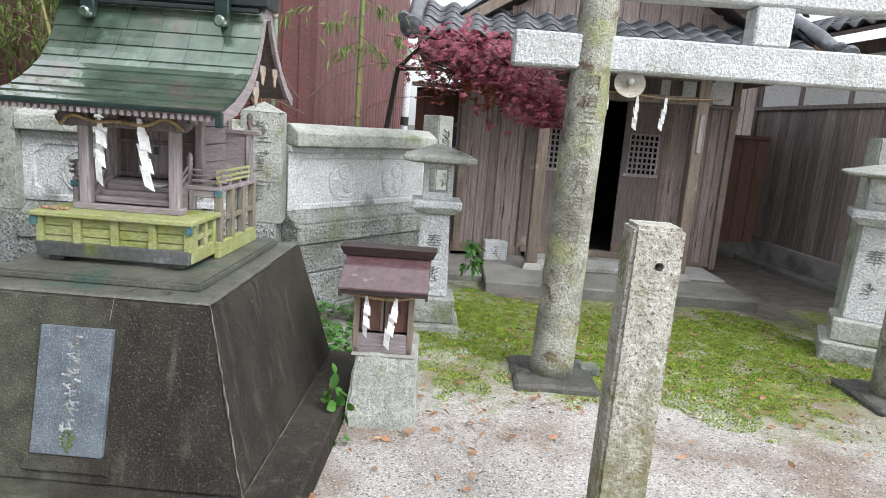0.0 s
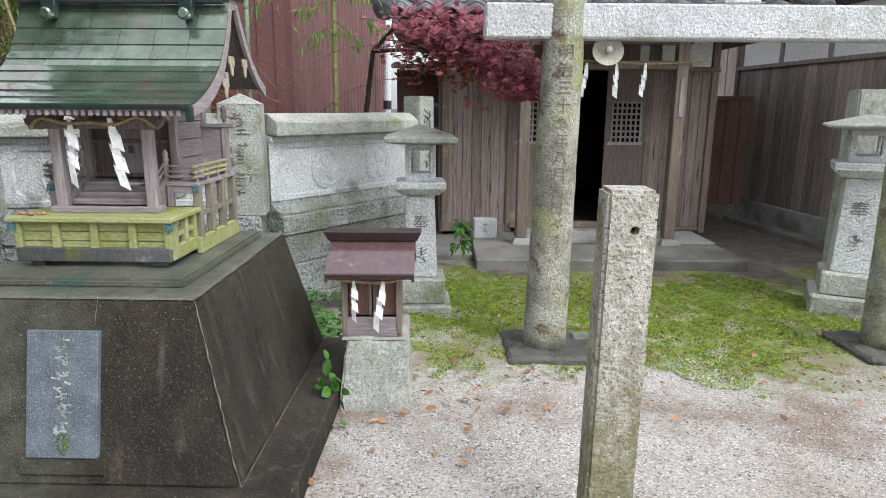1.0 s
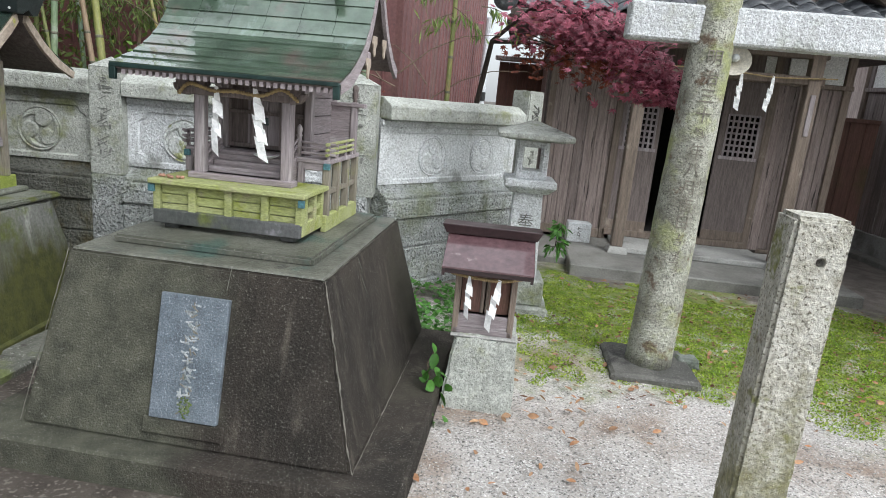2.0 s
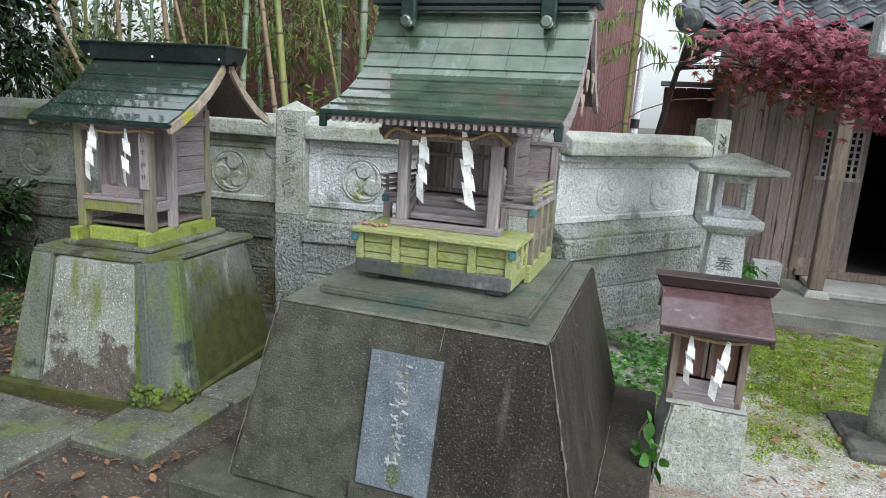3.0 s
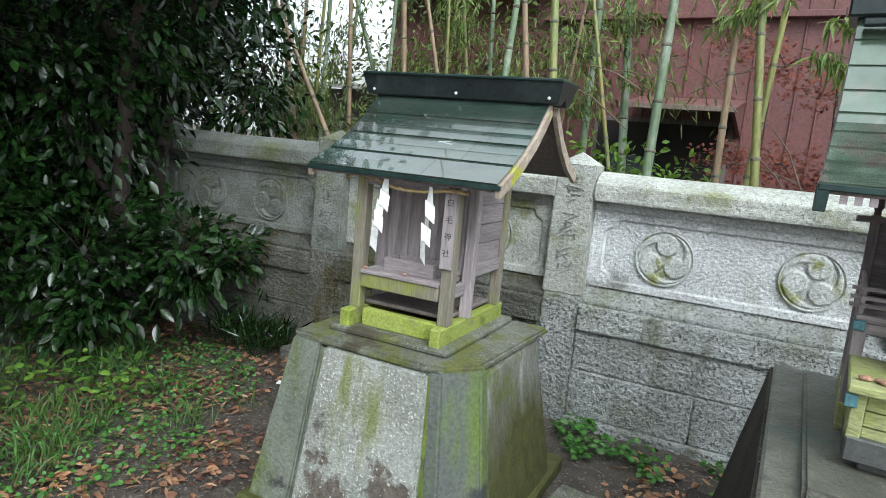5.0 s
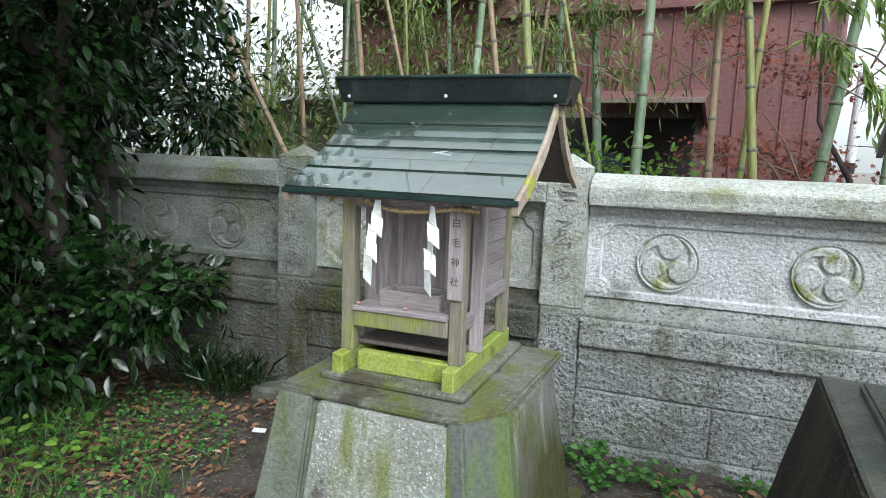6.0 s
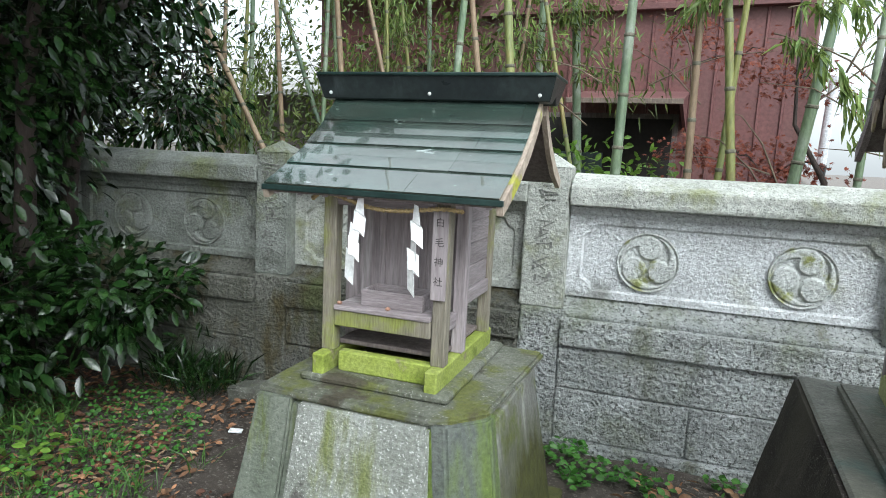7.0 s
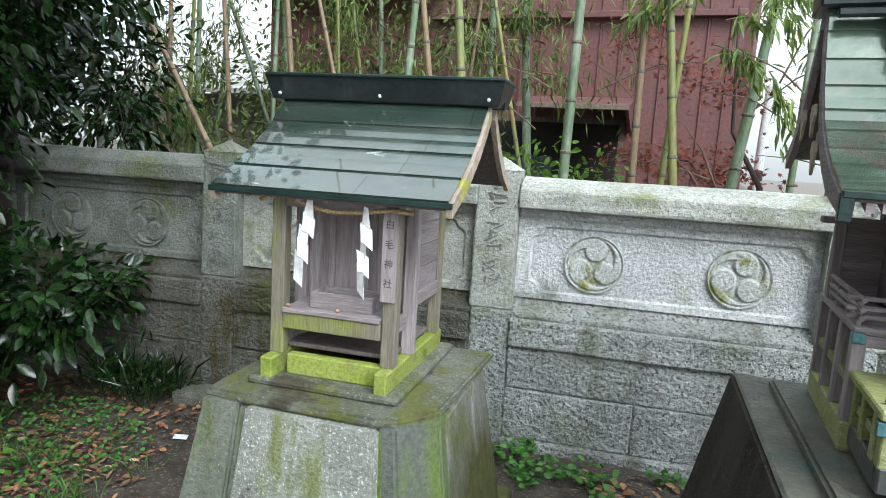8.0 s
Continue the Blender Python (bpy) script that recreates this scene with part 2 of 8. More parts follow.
PIER_SLATE = mat("smooth_slate_grey_pier", (0.165, 0.175, 0.150), (0.085, 0.095, 0.085), 2.4, 0.75, 0.7, 70, stretch=(1.6, 1.6, 0.22), grain=(1, 1, 1), fleck=(0.20, 0.21, 0.19), fleck_scale=120, fleck_at=(0.63, 0.70),
                 stain=(0.100, 0.140, 0.032), stain_scale=3.0, stain_stretch=(1.8, 1.8, 0.16), stain_at=(0.42, 0.60), stain2=(0.032, 0.036, 0.038), stain2_scale=3.0, stain2_at=(0.58, 0.66))
# Weathered damp granite, its colour darkened further for the west trees' shade.
GRANITE_DAMP_SHADED = mat("damp_granite_with_tree_shade", (0.27, 0.285, 0.262), (0.17, 0.182, 0.158), 3.5, 0.8, 1.0, 55, fleck=(0.11, 0.115, 0.105), fleck_scale=120, fleck_at=(0.55, 0.66),
                   stain=(0.15, 0.165, 0.085), stain_scale=3.0, stain_at=(0.50, 0.70), stain2=(0.08, 0.08, 0.07), stain2_scale=2.4, stain2_at=(0.56, 0.72), vary=0.05, bump_dist=0.020)
SEAMMOSS = mat("bright_seam_moss", (0.135, 0.190, 0.026), (0.070, 0.100, 0.022), 8.0, 0.95, 1.0, 90, stretch=(1, 1, 0.4), grain=(1, 1, 1), stain=(0.07, 0.08, 0.03), stain_scale=9.0)
PAVING = mat("worn_paving_stone", (0.150, 0.150, 0.125), (0.080, 0.080, 0.064), 6.0, 0.7, 1.0, 55, fleck=(0.34, 0.34, 0.31), fleck_scale=95, fleck_at=(0.57, 0.66),
             stain=(0.12, 0.14, 0.05), stain_scale=4.0, stain_at=(0.52, 0.66), stain2=(0.07, 0.065, 0.055), stain2_scale=12.0, stain2_at=(0.58, 0.66))
PLATFORM = mat("grey_concrete_platform", (0.235, 0.228, 0.21), (0.15, 0.144, 0.13), 2.5, 0.75, 0.35, 90, stain=(0.07, 0.068, 0.06), stain_scale=1.3, stain_at=(0.5, 0.7))
PALE_CONCRETE = mat("pale_concrete", (0.38, 0.375, 0.355), (0.28, 0.275, 0.26), 2.0, 0.8, 0.3, 90, stain=(0.18, 0.175, 0.16), stain_scale=1.7)
LIME = mat("pale_lime_crust", (0.22, 0.205, 0.175), (0.09, 0.082, 0.068), 22.0, 0.9, 0.6, 120)
FOOTSTONE = mat("dark_damp_footing", (0.115, 0.11, 0.098), (0.06, 0.058, 0.052), 6.0, 0.7, 1.0, 70, fleck=(0.24, 0.235, 0.215), fleck_scale=100, fleck_at=(0.60, 0.68), stain=(0.03, 0.028, 0.026), stain_scale=5.0, stain_at=(0.54, 0.66))
PLAQUE = mat("blue_grey_plaque_stone", (0.14, 0.165, 0.19), (0.085, 0.105, 0.125), 10.0, 0.6, 0.6, 120, fleck=(0.30, 0.33, 0.36), fleck_scale=170, fleck_at=(0.56, 0.66))
CHIPPED = mat("chipped_pale_letter", (0.42, 0.44, 0.45), (0.10, 0.12, 0.11), 30.0, 0.8, 0.8, 120, stain=(0.10, 0.14, 0.03), stain_scale=6.0, stain_at=(0.55, 0.65))
CARVED = mat("carved_groove", (0.12, 0.12, 0.11), (0.22, 0.22, 0.205), 20.0, 0.9, 0.3, 90)
CARVED_SOFT = mat("shallow_carved_groove", (0.115, 0.105, 0.085), (0.21, 0.195, 0.16), 26.0, 0.9, 0.3, 90)
COPPER = mat("verdigris_copper_sheet", (0.075, 0.115, 0.078), (0.115, 0.155, 0.118), 5.0, 0.20, 0.3, 10, stretch=(1, 1, 1), stain=(0.25, 0.33, 0.29), stain_scale=5.0, stain_stretch=(1.6, 0.8, 0.8), stain_at=(0.56, 0.76),
             stain2=(0.17, 0.13, 0.115), stain2_scale=3.0, stain2_at=(0.54, 0.70), metal=0.35, vary=0.13, spec=1.0, coat=0.8)
# Pale stain streaks mix worn metal with painted sky reflections.
COPPER_DARK = mat("dark_wet_copper_painted_sheen", (0.045, 0.085, 0.068), (0.075, 0.095, 0.080), 4.0, 0.18, 0.22, 9, stretch=(0.7, 1.5, 1.5), grain=(1, 1, 1), stain=(0.46, 0.52, 0.50), stain_scale=6.0, stain_stretch=(0.8, 2.2, 2.2), stain_at=(0.63, 0.68),
                  stain2=(0.075, 0.060, 0.048), stain2_scale=3.0, stain2_at=(0.56, 0.72), metal=0.45, vary=0.15, spec=1.0, coat=1.0, fleck=(0.20, 0.30, 0.26), fleck_scale=60, fleck_at=(0.66, 0.72))
COPPER_EDGE = mat("black_green_copper_edge", (0.012, 0.028, 0.026), (0.022, 0.045, 0.04), 8.0, 0.4, 0.2, 50, metal=0.3)
TEAL = mat("teal_corroded_metal_cap", (0.10, 0.24, 0.27), (0.06, 0.13, 0.15), 30.0, 0.5, 0.2, 90, metal=0.3)
BLACKMETAL = mat("black_lacquered_ridge", (0.018, 0.024, 0.026), (0.03, 0.04, 0.04), 6.0, 0.32, 0.15, 40, metal=0.2, stain=(0.06, 0.075, 0.075), stain_scale=4.0, stain_stretch=(2, 2, 0.4))
WOOD = mat("silvery_weathered_wood", (0.290, 0.252, 0.260), (0.235, 0.200, 0.205), 9.0, 0.8, 0.25, 45, stretch=(6, 6, 0.45), grain=(2.2, 2.2, 0.2), vary=0.12, stain=(0.38, 0.345, 0.345), stain_scale=6.0, stain_stretch=(4, 4, 0.4))
WOOD_H = mat("silvery_weathered_wood_board", (0.290, 0.252, 0.260), (0.222, 0.188, 0.193), 9.0, 0.8, 0.4, 45, stretch=(0.45, 6, 6), vary=0.12, stain=(0.39, 0.355, 0.355), stain_scale=6.0, stain_stretch=(0.4, 4, 4))
WOOD_D = mat("silvery_weathered_wood_rail", (0.290, 0.252, 0.260), (0.222, 0.188, 0.193), 9.0, 0.8, 0.4, 45, stretch=(6, 0.45, 6), vary=0.12)
# Darker copy of the weathered wood: shade under eaves is put into its colour.
WOOD_DARK = mat("brown_wood_with_shade_in_colour", (0.19, 0.155, 0.145), (0.12, 0.097, 0.090), 9.0, 0.8, 0.3, 45, stretch=(6, 6, 0.45), vary=0.1)
WOOD_PALE = mat("pale_bargeboard_wood", (0.42, 0.35, 0.28), (0.30, 0.24, 0.19), 9.0, 0.75, 0.3, 45, stretch=(3, 1, 1), stain=(0.33, 0.33, 0.03), stain_scale=5.0, stain_at=(0.58, 0.68))
WOOD_MOSS = mat("moss_covered_wood", (0.27, 0.295, 0.10), (0.33, 0.345, 0.165), 6.0, 0.92, 0.6, 70, stretch=(0.6, 2, 2), stain=(0.22, 0.25, 0.03), stain_scale=5.0, stain2=(0.30, 0.27, 0.18), stain2_scale=5.0, stain2_at=(0.57, 0.7), vary=0.1)
WOOD_MOSS_B = mat("bright_moss_on_wood", (0.21, 0.26, 0.035), (0.27, 0.31, 0.075), 6.0, 0.95, 0.4, 90, stain=(0.13, 0.165, 0.02), stain_scale=9.0, stain2=(0.20, 0.18, 0.10), stain2_scale=11.0, stain2_at=(0.58, 0.68), vary=0.1)
WOOD_HALFMOSS = mat("moss_tinged_wood", (0.235, 0.21, 0.165), (0.17, 0.15, 0.115), 9.0, 0.85, 0.4, 45, stretch=(6, 6, 0.45), stain=(0.21, 0.23, 0.05), stain_scale=4.0, stain_at=(0.46, 0.66), vary=0.1)
SKIRT = mat("blackened_wet_board", (0.055, 0.060, 0.055), (0.10, 0.10, 0.10), 3.0, 0.5, 0.3, 60, stretch=(1.2, 1, 1), stain=(0.17, 0.165, 0.18), stain_scale=6.0, stain_at=(0.6, 0.7), stain2=(0.13, 0.15, 0.03), stain2_scale=3.0, stain2_at=(0.55, 0.7))
BOARD = mat("grey_brown_cedar_board", (0.275, 0.222, 0.205), (0.175, 0.138, 0.124), 7.0, 0.82, 0.5, 40, stretch=(7, 7, 0.4), stain=(0.045, 0.035, 0.032), stain_scale=7.0, stain_stretch=(6, 6, 0.35), stain_at=(0.58, 0.68), vary=0.22)
BOARD_BLACK = mat("blackened_cedar_board", (0.33, 0.275, 0.262), (0.19, 0.157, 0.148), 7.0, 0.7, 0.5, 40, stretch=(7, 7, 0.4), stain=(0.33, 0.29, 0.28), stain_scale=5.0, stain_stretch=(6, 6, 0.3), stain_at=(0.6, 0.75), vary=0.3)
BOARD_RED = mat("red_brown_board", (0.19, 0.095, 0.072), (0.13, 0.070, 0.056), 7.0, 0.75, 0.3, 40, stretch=(7, 7, 0.4), vary=0.18, stain=(0.10, 0.08, 0.04), stain_scale=1.0)
BEAM = mat("old_brown_timber", (0.215, 0.168, 0.135), (0.14, 0.11, 0.088), 7.0, 0.8, 0.5, 45, stretch=(6, 6, 0.4), stain=(0.26, 0.22, 0.18), stain_scale=6.0, stain_at=(0.60, 0.7), vary=0.15)
PLASTER = mat("white_plaster", (0.80, 0.80, 0.79), (0.72, 0.72, 0.71), 2.0, 0.9, 0.15, 60)
TILE = mat("dark_silver_roof_tile", (0.085, 0.09, 0.10), (0.055, 0.058, 0.065), 6.0, 0.38, 0.2, 50, vary=0.25, stain=(0.16, 0.165, 0.17), stain_scale=8.0, spec=0.6)
RUST = mat("rusty_clay_bed", (0.26, 0.13, 0.06), (0.17, 0.10, 0.06), 8.0, 0.9, 0.4, 40)
MAROON = mat("maroon_painted_sheet", (0.16, 0.066, 0.062), (0.125, 0.054, 0.052), 1.5, 0.55, 0.1, 30, stain=(0.15, 0.085, 0.075), stain_scale=0.8, stain_stretch=(2.0, 2.0, 0.2))
MAROON_ROOF = mat("glossy_maroon_sheet_roof", (0.105, 0.060, 0.066), (0.075, 0.040, 0.044), 5.0, 0.20, 0.08, 30, coat=0.6, stain=(0.20, 0.15, 0.15), stain_scale=9.0, stain_at=(0.62, 0.74))
MAROON_DARK = mat("dark_maroon_ridge", (0.032, 0.019, 0.020), (0.045, 0.026, 0.027), 5.0, 0.35, 0.08, 30)
# Near-black colour stands in for the shade inside openings.
DARKVOID = mat("near_black_for_unlit_openings", (0.012, 0.010, 0.009), (0.018, 0.015, 0.013), 3.0, 0.9, 0.2, 30)
PAPER = mat("white_folded_paper", (0.86, 0.86, 0.85), (0.80, 0.80, 0.80), 6.0, 0.8, 0.1, 30)
ROPE = mat("straw_rope", (0.42, 0.31, 0.15), (0.30, 0.22, 0.11), 30.0, 0.9, 0.5, 120)
CHINA = mat("white_glazed_china", (0.70, 0.72, 0.70), (0.62, 0.65, 0.63), 5.0, 0.2, 0.0, 30)
FRUIT = mat("dried_orange_brown_offering", (0.40, 0.22, 0.15), (0.24, 0.13, 0.09), 60.0, 0.5, 0.3, 120, vary=0.3)
ENAMEL = mat("cream_enamel_lamp", (0.62, 0.58, 0.48), (0.52, 0.48, 0.39), 8.0, 0.35, 0.1, 40, stain=(0.25, 0.17, 0.10), stain_scale=12.0, stain_at=(0.62, 0.72))
PIPE = mat("white_plastic_pipe", (0.70, 0.72, 0.74), (0.62, 0.64, 0.66), 3.0, 0.4, 0.05, 30)
BLACK = mat("black_plastic_band", (0.02, 0.02, 0.02), (0.03, 0.03, 0.03), 6.0, 0.5, 0.1, 30)
INK = mat("faded_black_ink", (0.045, 0.040, 0.040), (0.075, 0.065, 0.062), 30.0, 0.9, 0.1, 60)
WINDOWGLASS = mat("dim_grey_window_glass", (0.10, 0.125, 0.14), (0.07, 0.09, 0.10), 2.0, 0.12, 0.0, 30)
BARK = mat("dark_tree_bark", (0.050, 0.034, 0.028), (0.032, 0.024, 0.02), 10.0, 0.9, 0.8, 50, stretch=(3, 3, 0.6))
TWIG = mat("thin_brown_twig", (0.16, 0.12, 0.08), (0.10, 0.075, 0.055), 10.0, 0.85, 0.3, 50)
BAMBOO = {
    "green": mat("blue_green_bamboo", (0.13, 0.19, 0.135), (0.17, 0.225, 0.12), 3.0, 0.45, 0.1, 40, stretch=(2, 2, 0.5), stain=(0.30, 0.34, 0.27), stain_scale=2.5, vary=0.15),
    "yellow": mat("yellow_green_bamboo", (0.23, 0.22, 0.065), (0.16, 0.19, 0.07), 3.0, 0.45, 0.1, 40, stretch=(2, 2, 0.5), vary=0.12, stain=(0.30, 0.20, 0.09), stain_scale=2.0),
    "tan": mat("dead_tan_bamboo", (0.31, 0.225, 0.145), (0.22, 0.155, 0.095), 3.0, 0.55, 0.1, 40, stretch=(2, 2, 0.5), vary=0.12),
}
NODE = mat("dark_bamboo_node", (0.09, 0.085, 0.055), (0.16, 0.15, 0.11), 20.0, 0.7, 0.2, 60)


def leafmat(name, c1, c2, rough=0.5, vary=0.35, sheer=0.25, spec=0.4):
    m = mat(name, c1, c2, 14.0, rough, 0.0, 60, vary=vary, island=True, spec=spec)
    nt = m.node_tree
    bs = nt.nodes["Principled BSDF"]
    out = nt.nodes["Material Output"]
    tr = nt.nodes.new("ShaderNodeBsdfTranslucent")
    mx = nt.nodes.new("ShaderNodeMixShader")
    mx.inputs[0].default_value = sheer
    src = bs.inputs["Base Color"].links[0].from_socket
    nt.links.new(src, tr.inputs["Color"])
    nt.links.new(bs.outputs[0], mx.inputs[1])
    nt.links.new(tr.outputs[0], mx.inputs[2])
    nt.links.new(mx.outputs[0], out.inputs["Surface"])
    return m


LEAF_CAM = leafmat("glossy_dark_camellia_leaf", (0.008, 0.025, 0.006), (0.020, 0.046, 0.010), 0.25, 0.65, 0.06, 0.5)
LEAF_LIGHT = leafmat("light_green_shrub_leaf", (0.09, 0.19, 0.025), (0.15, 0.25, 0.04), 0.45, 0.35, 0.35)
LEAF_BAMBOO = leafmat("yellow_green_bamboo_leaf", (0.20, 0.25, 0.06), (0.13, 0.21, 0.06), 0.5, 0.35, 0.35)
LEAF_GROVE = leafmat("dull_green_grove_leaf", (0.065, 0.105, 0.025), (0.12, 0.15, 0.03), 0.5, 0.45, 0.3)
LEAF_MAPLE = leafmat("dark_red_maple_leaf", (0.23, 0.045, 0.07), (0.34, 0.10, 0.145), 0.5, 0.4, 0.25)
LEAF_MAPLE2 = leafmat("orange_red_maple_leaf", (0.20, 0.050, 0.022), (0.14, 0.035, 0.022), 0.5, 0.4, 0.35)
LEAF_GROUND = leafmat("green_ground_plant_leaf", (0.055, 0.16, 0.025), (0.09, 0.22, 0.04), 0.45, 0.35, 0.25)
LEAF_CLOVER = leafmat("dark_clover_leaf", (0.050, 0.150, 0.025), (0.085, 0.205, 0.040), 0.5, 0.4, 0.2)
LEAF_GRASS = leafmat("dark_green_grass_blade", (0.045, 0.110, 0.022), (0.082, 0.155, 0.034), 0.45, 0.35, 0.25)
LEAF_FALLEN = leafmat("fallen_brown_leaf", (0.30, 0.15, 0.075), (0.17, 0.095, 0.055), 0.7, 0.45, 0.1)
LEAF_TAN = leafmat("dry_tan_leaf", (0.40, 0.28, 0.18), (0.30, 0.20, 0.13), 0.7, 0.4, 0.1)
LEAF_RUSSET = leafmat("damp_russet_leaf", (0.15, 0.065, 0.040), (0.085, 0.045, 0.032), 0.55, 0.45, 0.05)
LEAF_ORANGE = leafmat("fallen_orange_leaf", (0.30, 0.14, 0.065), (0.34, 0.22, 0.13), 0.7, 0.4, 0.1)
MOSSBLADE = leafmat("bright_green_moss", (0.19, 0.31, 0.036), (0.38, 0.46, 0.085), 0.9, 0.5, 0.3, 0.05)
PEBBLE = mat("pale_gravel_stone", (0.47, 0.45, 0.425), (0.30, 0.285, 0.27), 20.0, 0.85, 0.3, 120, vary=0.5, island=True)


def ground_material():
    m = mat("ground_gravel_moss_and_earth", (0.51, 0.48, 0.455), (0.38, 0.345, 0.315), 1.6, 0.9, 1.0, 75, fleck=(0.70, 0.68, 0.66), fleck_scale=90, fleck_at=(0.54, 0.60),
            stain=(0.27, 0.205, 0.16), stain_scale=1.4, stain_at=(0.46, 0.68), stain2=(0.12, 0.11, 0.10), stain2_scale=70.0, stain2_at=(0.56, 0.62), bump_dist=0.014)
    nt = m.node_tree
    nd, ln = nt.nodes, nt.links
    bs = nd["Principled BSDF"]
    base = bs.inputs["Base Color"].links[0].from_socket
    geo = nd.new("ShaderNodeNewGeometry")
    sep = nd.new("ShaderNodeSeparateXYZ")
    ln.new(geo.outputs["Position"], sep.inputs[0])

    def noise_of(sc, det=5.0):
        nz = nd.new("ShaderNodeTexNoise")
        nz.inputs["Scale"].default_value, nz.inputs["Detail"].default_value = sc, det
        ln.new(geo.outputs["Position"], nz.inputs["Vector"])
        return nz.outputs["Fac"]

    def op(kind, a, b=None, c=None):
        x = nd.new("ShaderNodeMath")
        x.operation = kind
        for i, v in enumerate((a, b, c)):
            if v is None:
                continue
            if isinstance(v, (int, float)):
                x.inputs[i].default_value = v
            else:
                ln.new(v, x.inputs[i])
        return x.outputs[0]

    def ramp(v, lo, hi):
        r = nd.new("ShaderNodeMapRange")
        r.interpolation_type = "SMOOTHSTEP"
        r.inputs["From Min"].default_value, r.inputs["From Max"].default_value = lo, hi
        ln.new(v, r.inputs["Value"])
        return r.outputs["Result"]

    def mixed(f, a, b):
        x = nd.new("ShaderNodeMix")
        x.data_type = "RGBA"
        ln.new(f, x.inputs["Factor"])
        for s, v in ((x.inputs["A"], a), (x.inputs["B"], b)):
            if isinstance(v, tuple):
                s.default_value = (*v, 1)
            else:
                ln.new(v, s)
        return x.outputs["Result"]

    wob = op("MULTIPLY", op("SUBTRACT", noise_of(1.3), 0.5), 2.2)
    fine = op("MULTIPLY", op("SUBTRACT", noise_of(9.0), 0.5), 0.9)
    X = op("ADD", op("ADD", sep.outputs["X"], wob), fine)
    Y = op("ADD", op("ADD", sep.outputs["Y"], wob), fine)
    earth = mixed(ramp(noise_of(7.0), 0.35, 0.65), (0.046, 0.035, 0.028), (0.082, 0.068, 0.055))
    earth = mixed(ramp(noise_of(60.0), 0.55, 0.66), earth, (0.17, 0.15, 0.125))
    west = op("SUBTRACT", 1.0, ramp(X, -1.5, -0.7))
    col = mixed(west, base, earth)
    north = ramp(Y, 5.9, 6.5)
    path = mixed(ramp(noise_of(7.0), 0.35, 0.65), (0.125, 0.106, 0.092), (0.19, 0.165, 0.145))
    col = mixed(op("MULTIPLY", north, ramp(X, 0.0, 0.8)), mixed(north, col, earth), path)
    moss = mixed(ramp(noise_of(14.0), 0.35, 0.65), (0.125, 0.175, 0.030), (0.22, 0.235, 0.07))
    inside = op("MULTIPLY", op("MULTIPLY", ramp(X, -0.9, -0.3), op("SUBTRACT", 1.0, ramp(X, 2.9, 3.6))), op("MULTIPLY", ramp(Y, 3.55, 4.3), op("SUBTRACT", 1.0, ramp(Y, 6.0, 6.4))))
    col = mixed(op("MULTIPLY", inside, ramp(noise_of(4.0), 0.30, 0.52)), col, moss)
    ln.new(col, bs.inputs["Base Color"])
    return m


GROUND = ground_material()

# ---------------------------------------------------------------- builders


def thing(name, m, label, category, group="", kind=""):
    ob = new(name)
    ob.empty_display_size = 0.1
    ob.matrix_basis = m
    return tagged(ob, label, category, group, kind)


def part(name, bm, material, parent, label="", smooth=False, kind=""):
    me = bpy.data.meshes.new(name)
    bm.to_mesh(me)
    bm.free()
    me.materials.append(material)
    if smooth:
        me.shade_smooth()
    ob = new(name, me)
    ob.parent = parent
    return tagged(ob, label, kind=kind)


def piece(name, me, parent, m):
    ob = new(name, me)
    ob.parent = parent
    ob.matrix_basis = m
    return ob


def add_box(bm, x0, x1, y0, y1, z0, z1, bev=0.004, m=None):
    r = bmesh.ops.create_cube(bm, size=1.0)
    mm = Matrix.Translation(((x0 + x1) / 2, (y0 + y1) / 2, (z0 + z1) / 2)) @ Matrix.Diagonal((abs(x1 - x0), abs(y1 - y0), abs(z1 - z0), 1))
    if m is not None:
        mm = m @ mm
    bmesh.ops.transform(bm, matrix=mm, verts=r["verts"])
    if bev > 0:
        es = list({e for v in r["verts"] for e in v.link_edges})
        bmesh.ops.bevel(bm, geom=es, offset=bev, segments=1, affect="EDGES", clamp_overlap=True)
    return bm


def box(x0, x1, y0, y1, z0, z1, bev=0.004, m=None):
    return add_box(bmesh.new(), x0, x1, y0, y1, z0, z1, bev, m)


def frustum(b, t, z0, z1, bev=0.01, cuts=0, rough=0.0, seed=0.0):
    """A solid between the rectangle b at z0 and t at z1, each (x0, x1, y0, y1)."""
    bm = bmesh.new()
    lo = [bm.verts.new((x, y, z0)) for x, y in ((b[0], b[2]), (b[1], b[2]), (b[1], b[3]), (b[0], b[3]))]
    hi = [bm.verts.new((x, y, z1)) for x, y in ((t[0], t[2]), (t[1], t[2]), (t[1], t[3]), (t[0], t[3]))]
    bm.faces.new(lo[::-1]), bm.faces.new(hi)
    for i in range(4):
        bm.faces.new((lo[i], lo[(i + 1) % 4], hi[(i + 1) % 4], hi[i]))
    if bev:
        bmesh.ops.bevel(bm, geom=bm.edges[:], offset=bev, segments=2, affect="EDGES")
    if cuts:
        roughen(bm, cuts, rough, seed)
    return bm


def roughen(bm, cuts, amount, seed=0.0, freq=9.0):
    bmesh.ops.subdivide_edges(bm, edges=bm.edges[:], cuts=cuts, use_grid_fill=True)
    bm.normal_update()
    for v in bm.verts:
        p = v.co * freq + Vector((seed, seed * 1.7, -seed))
        v.co += v.normal * amount * (noise.noise(p) + 0.6 * noise.noise(p * 2.7))
    return bm


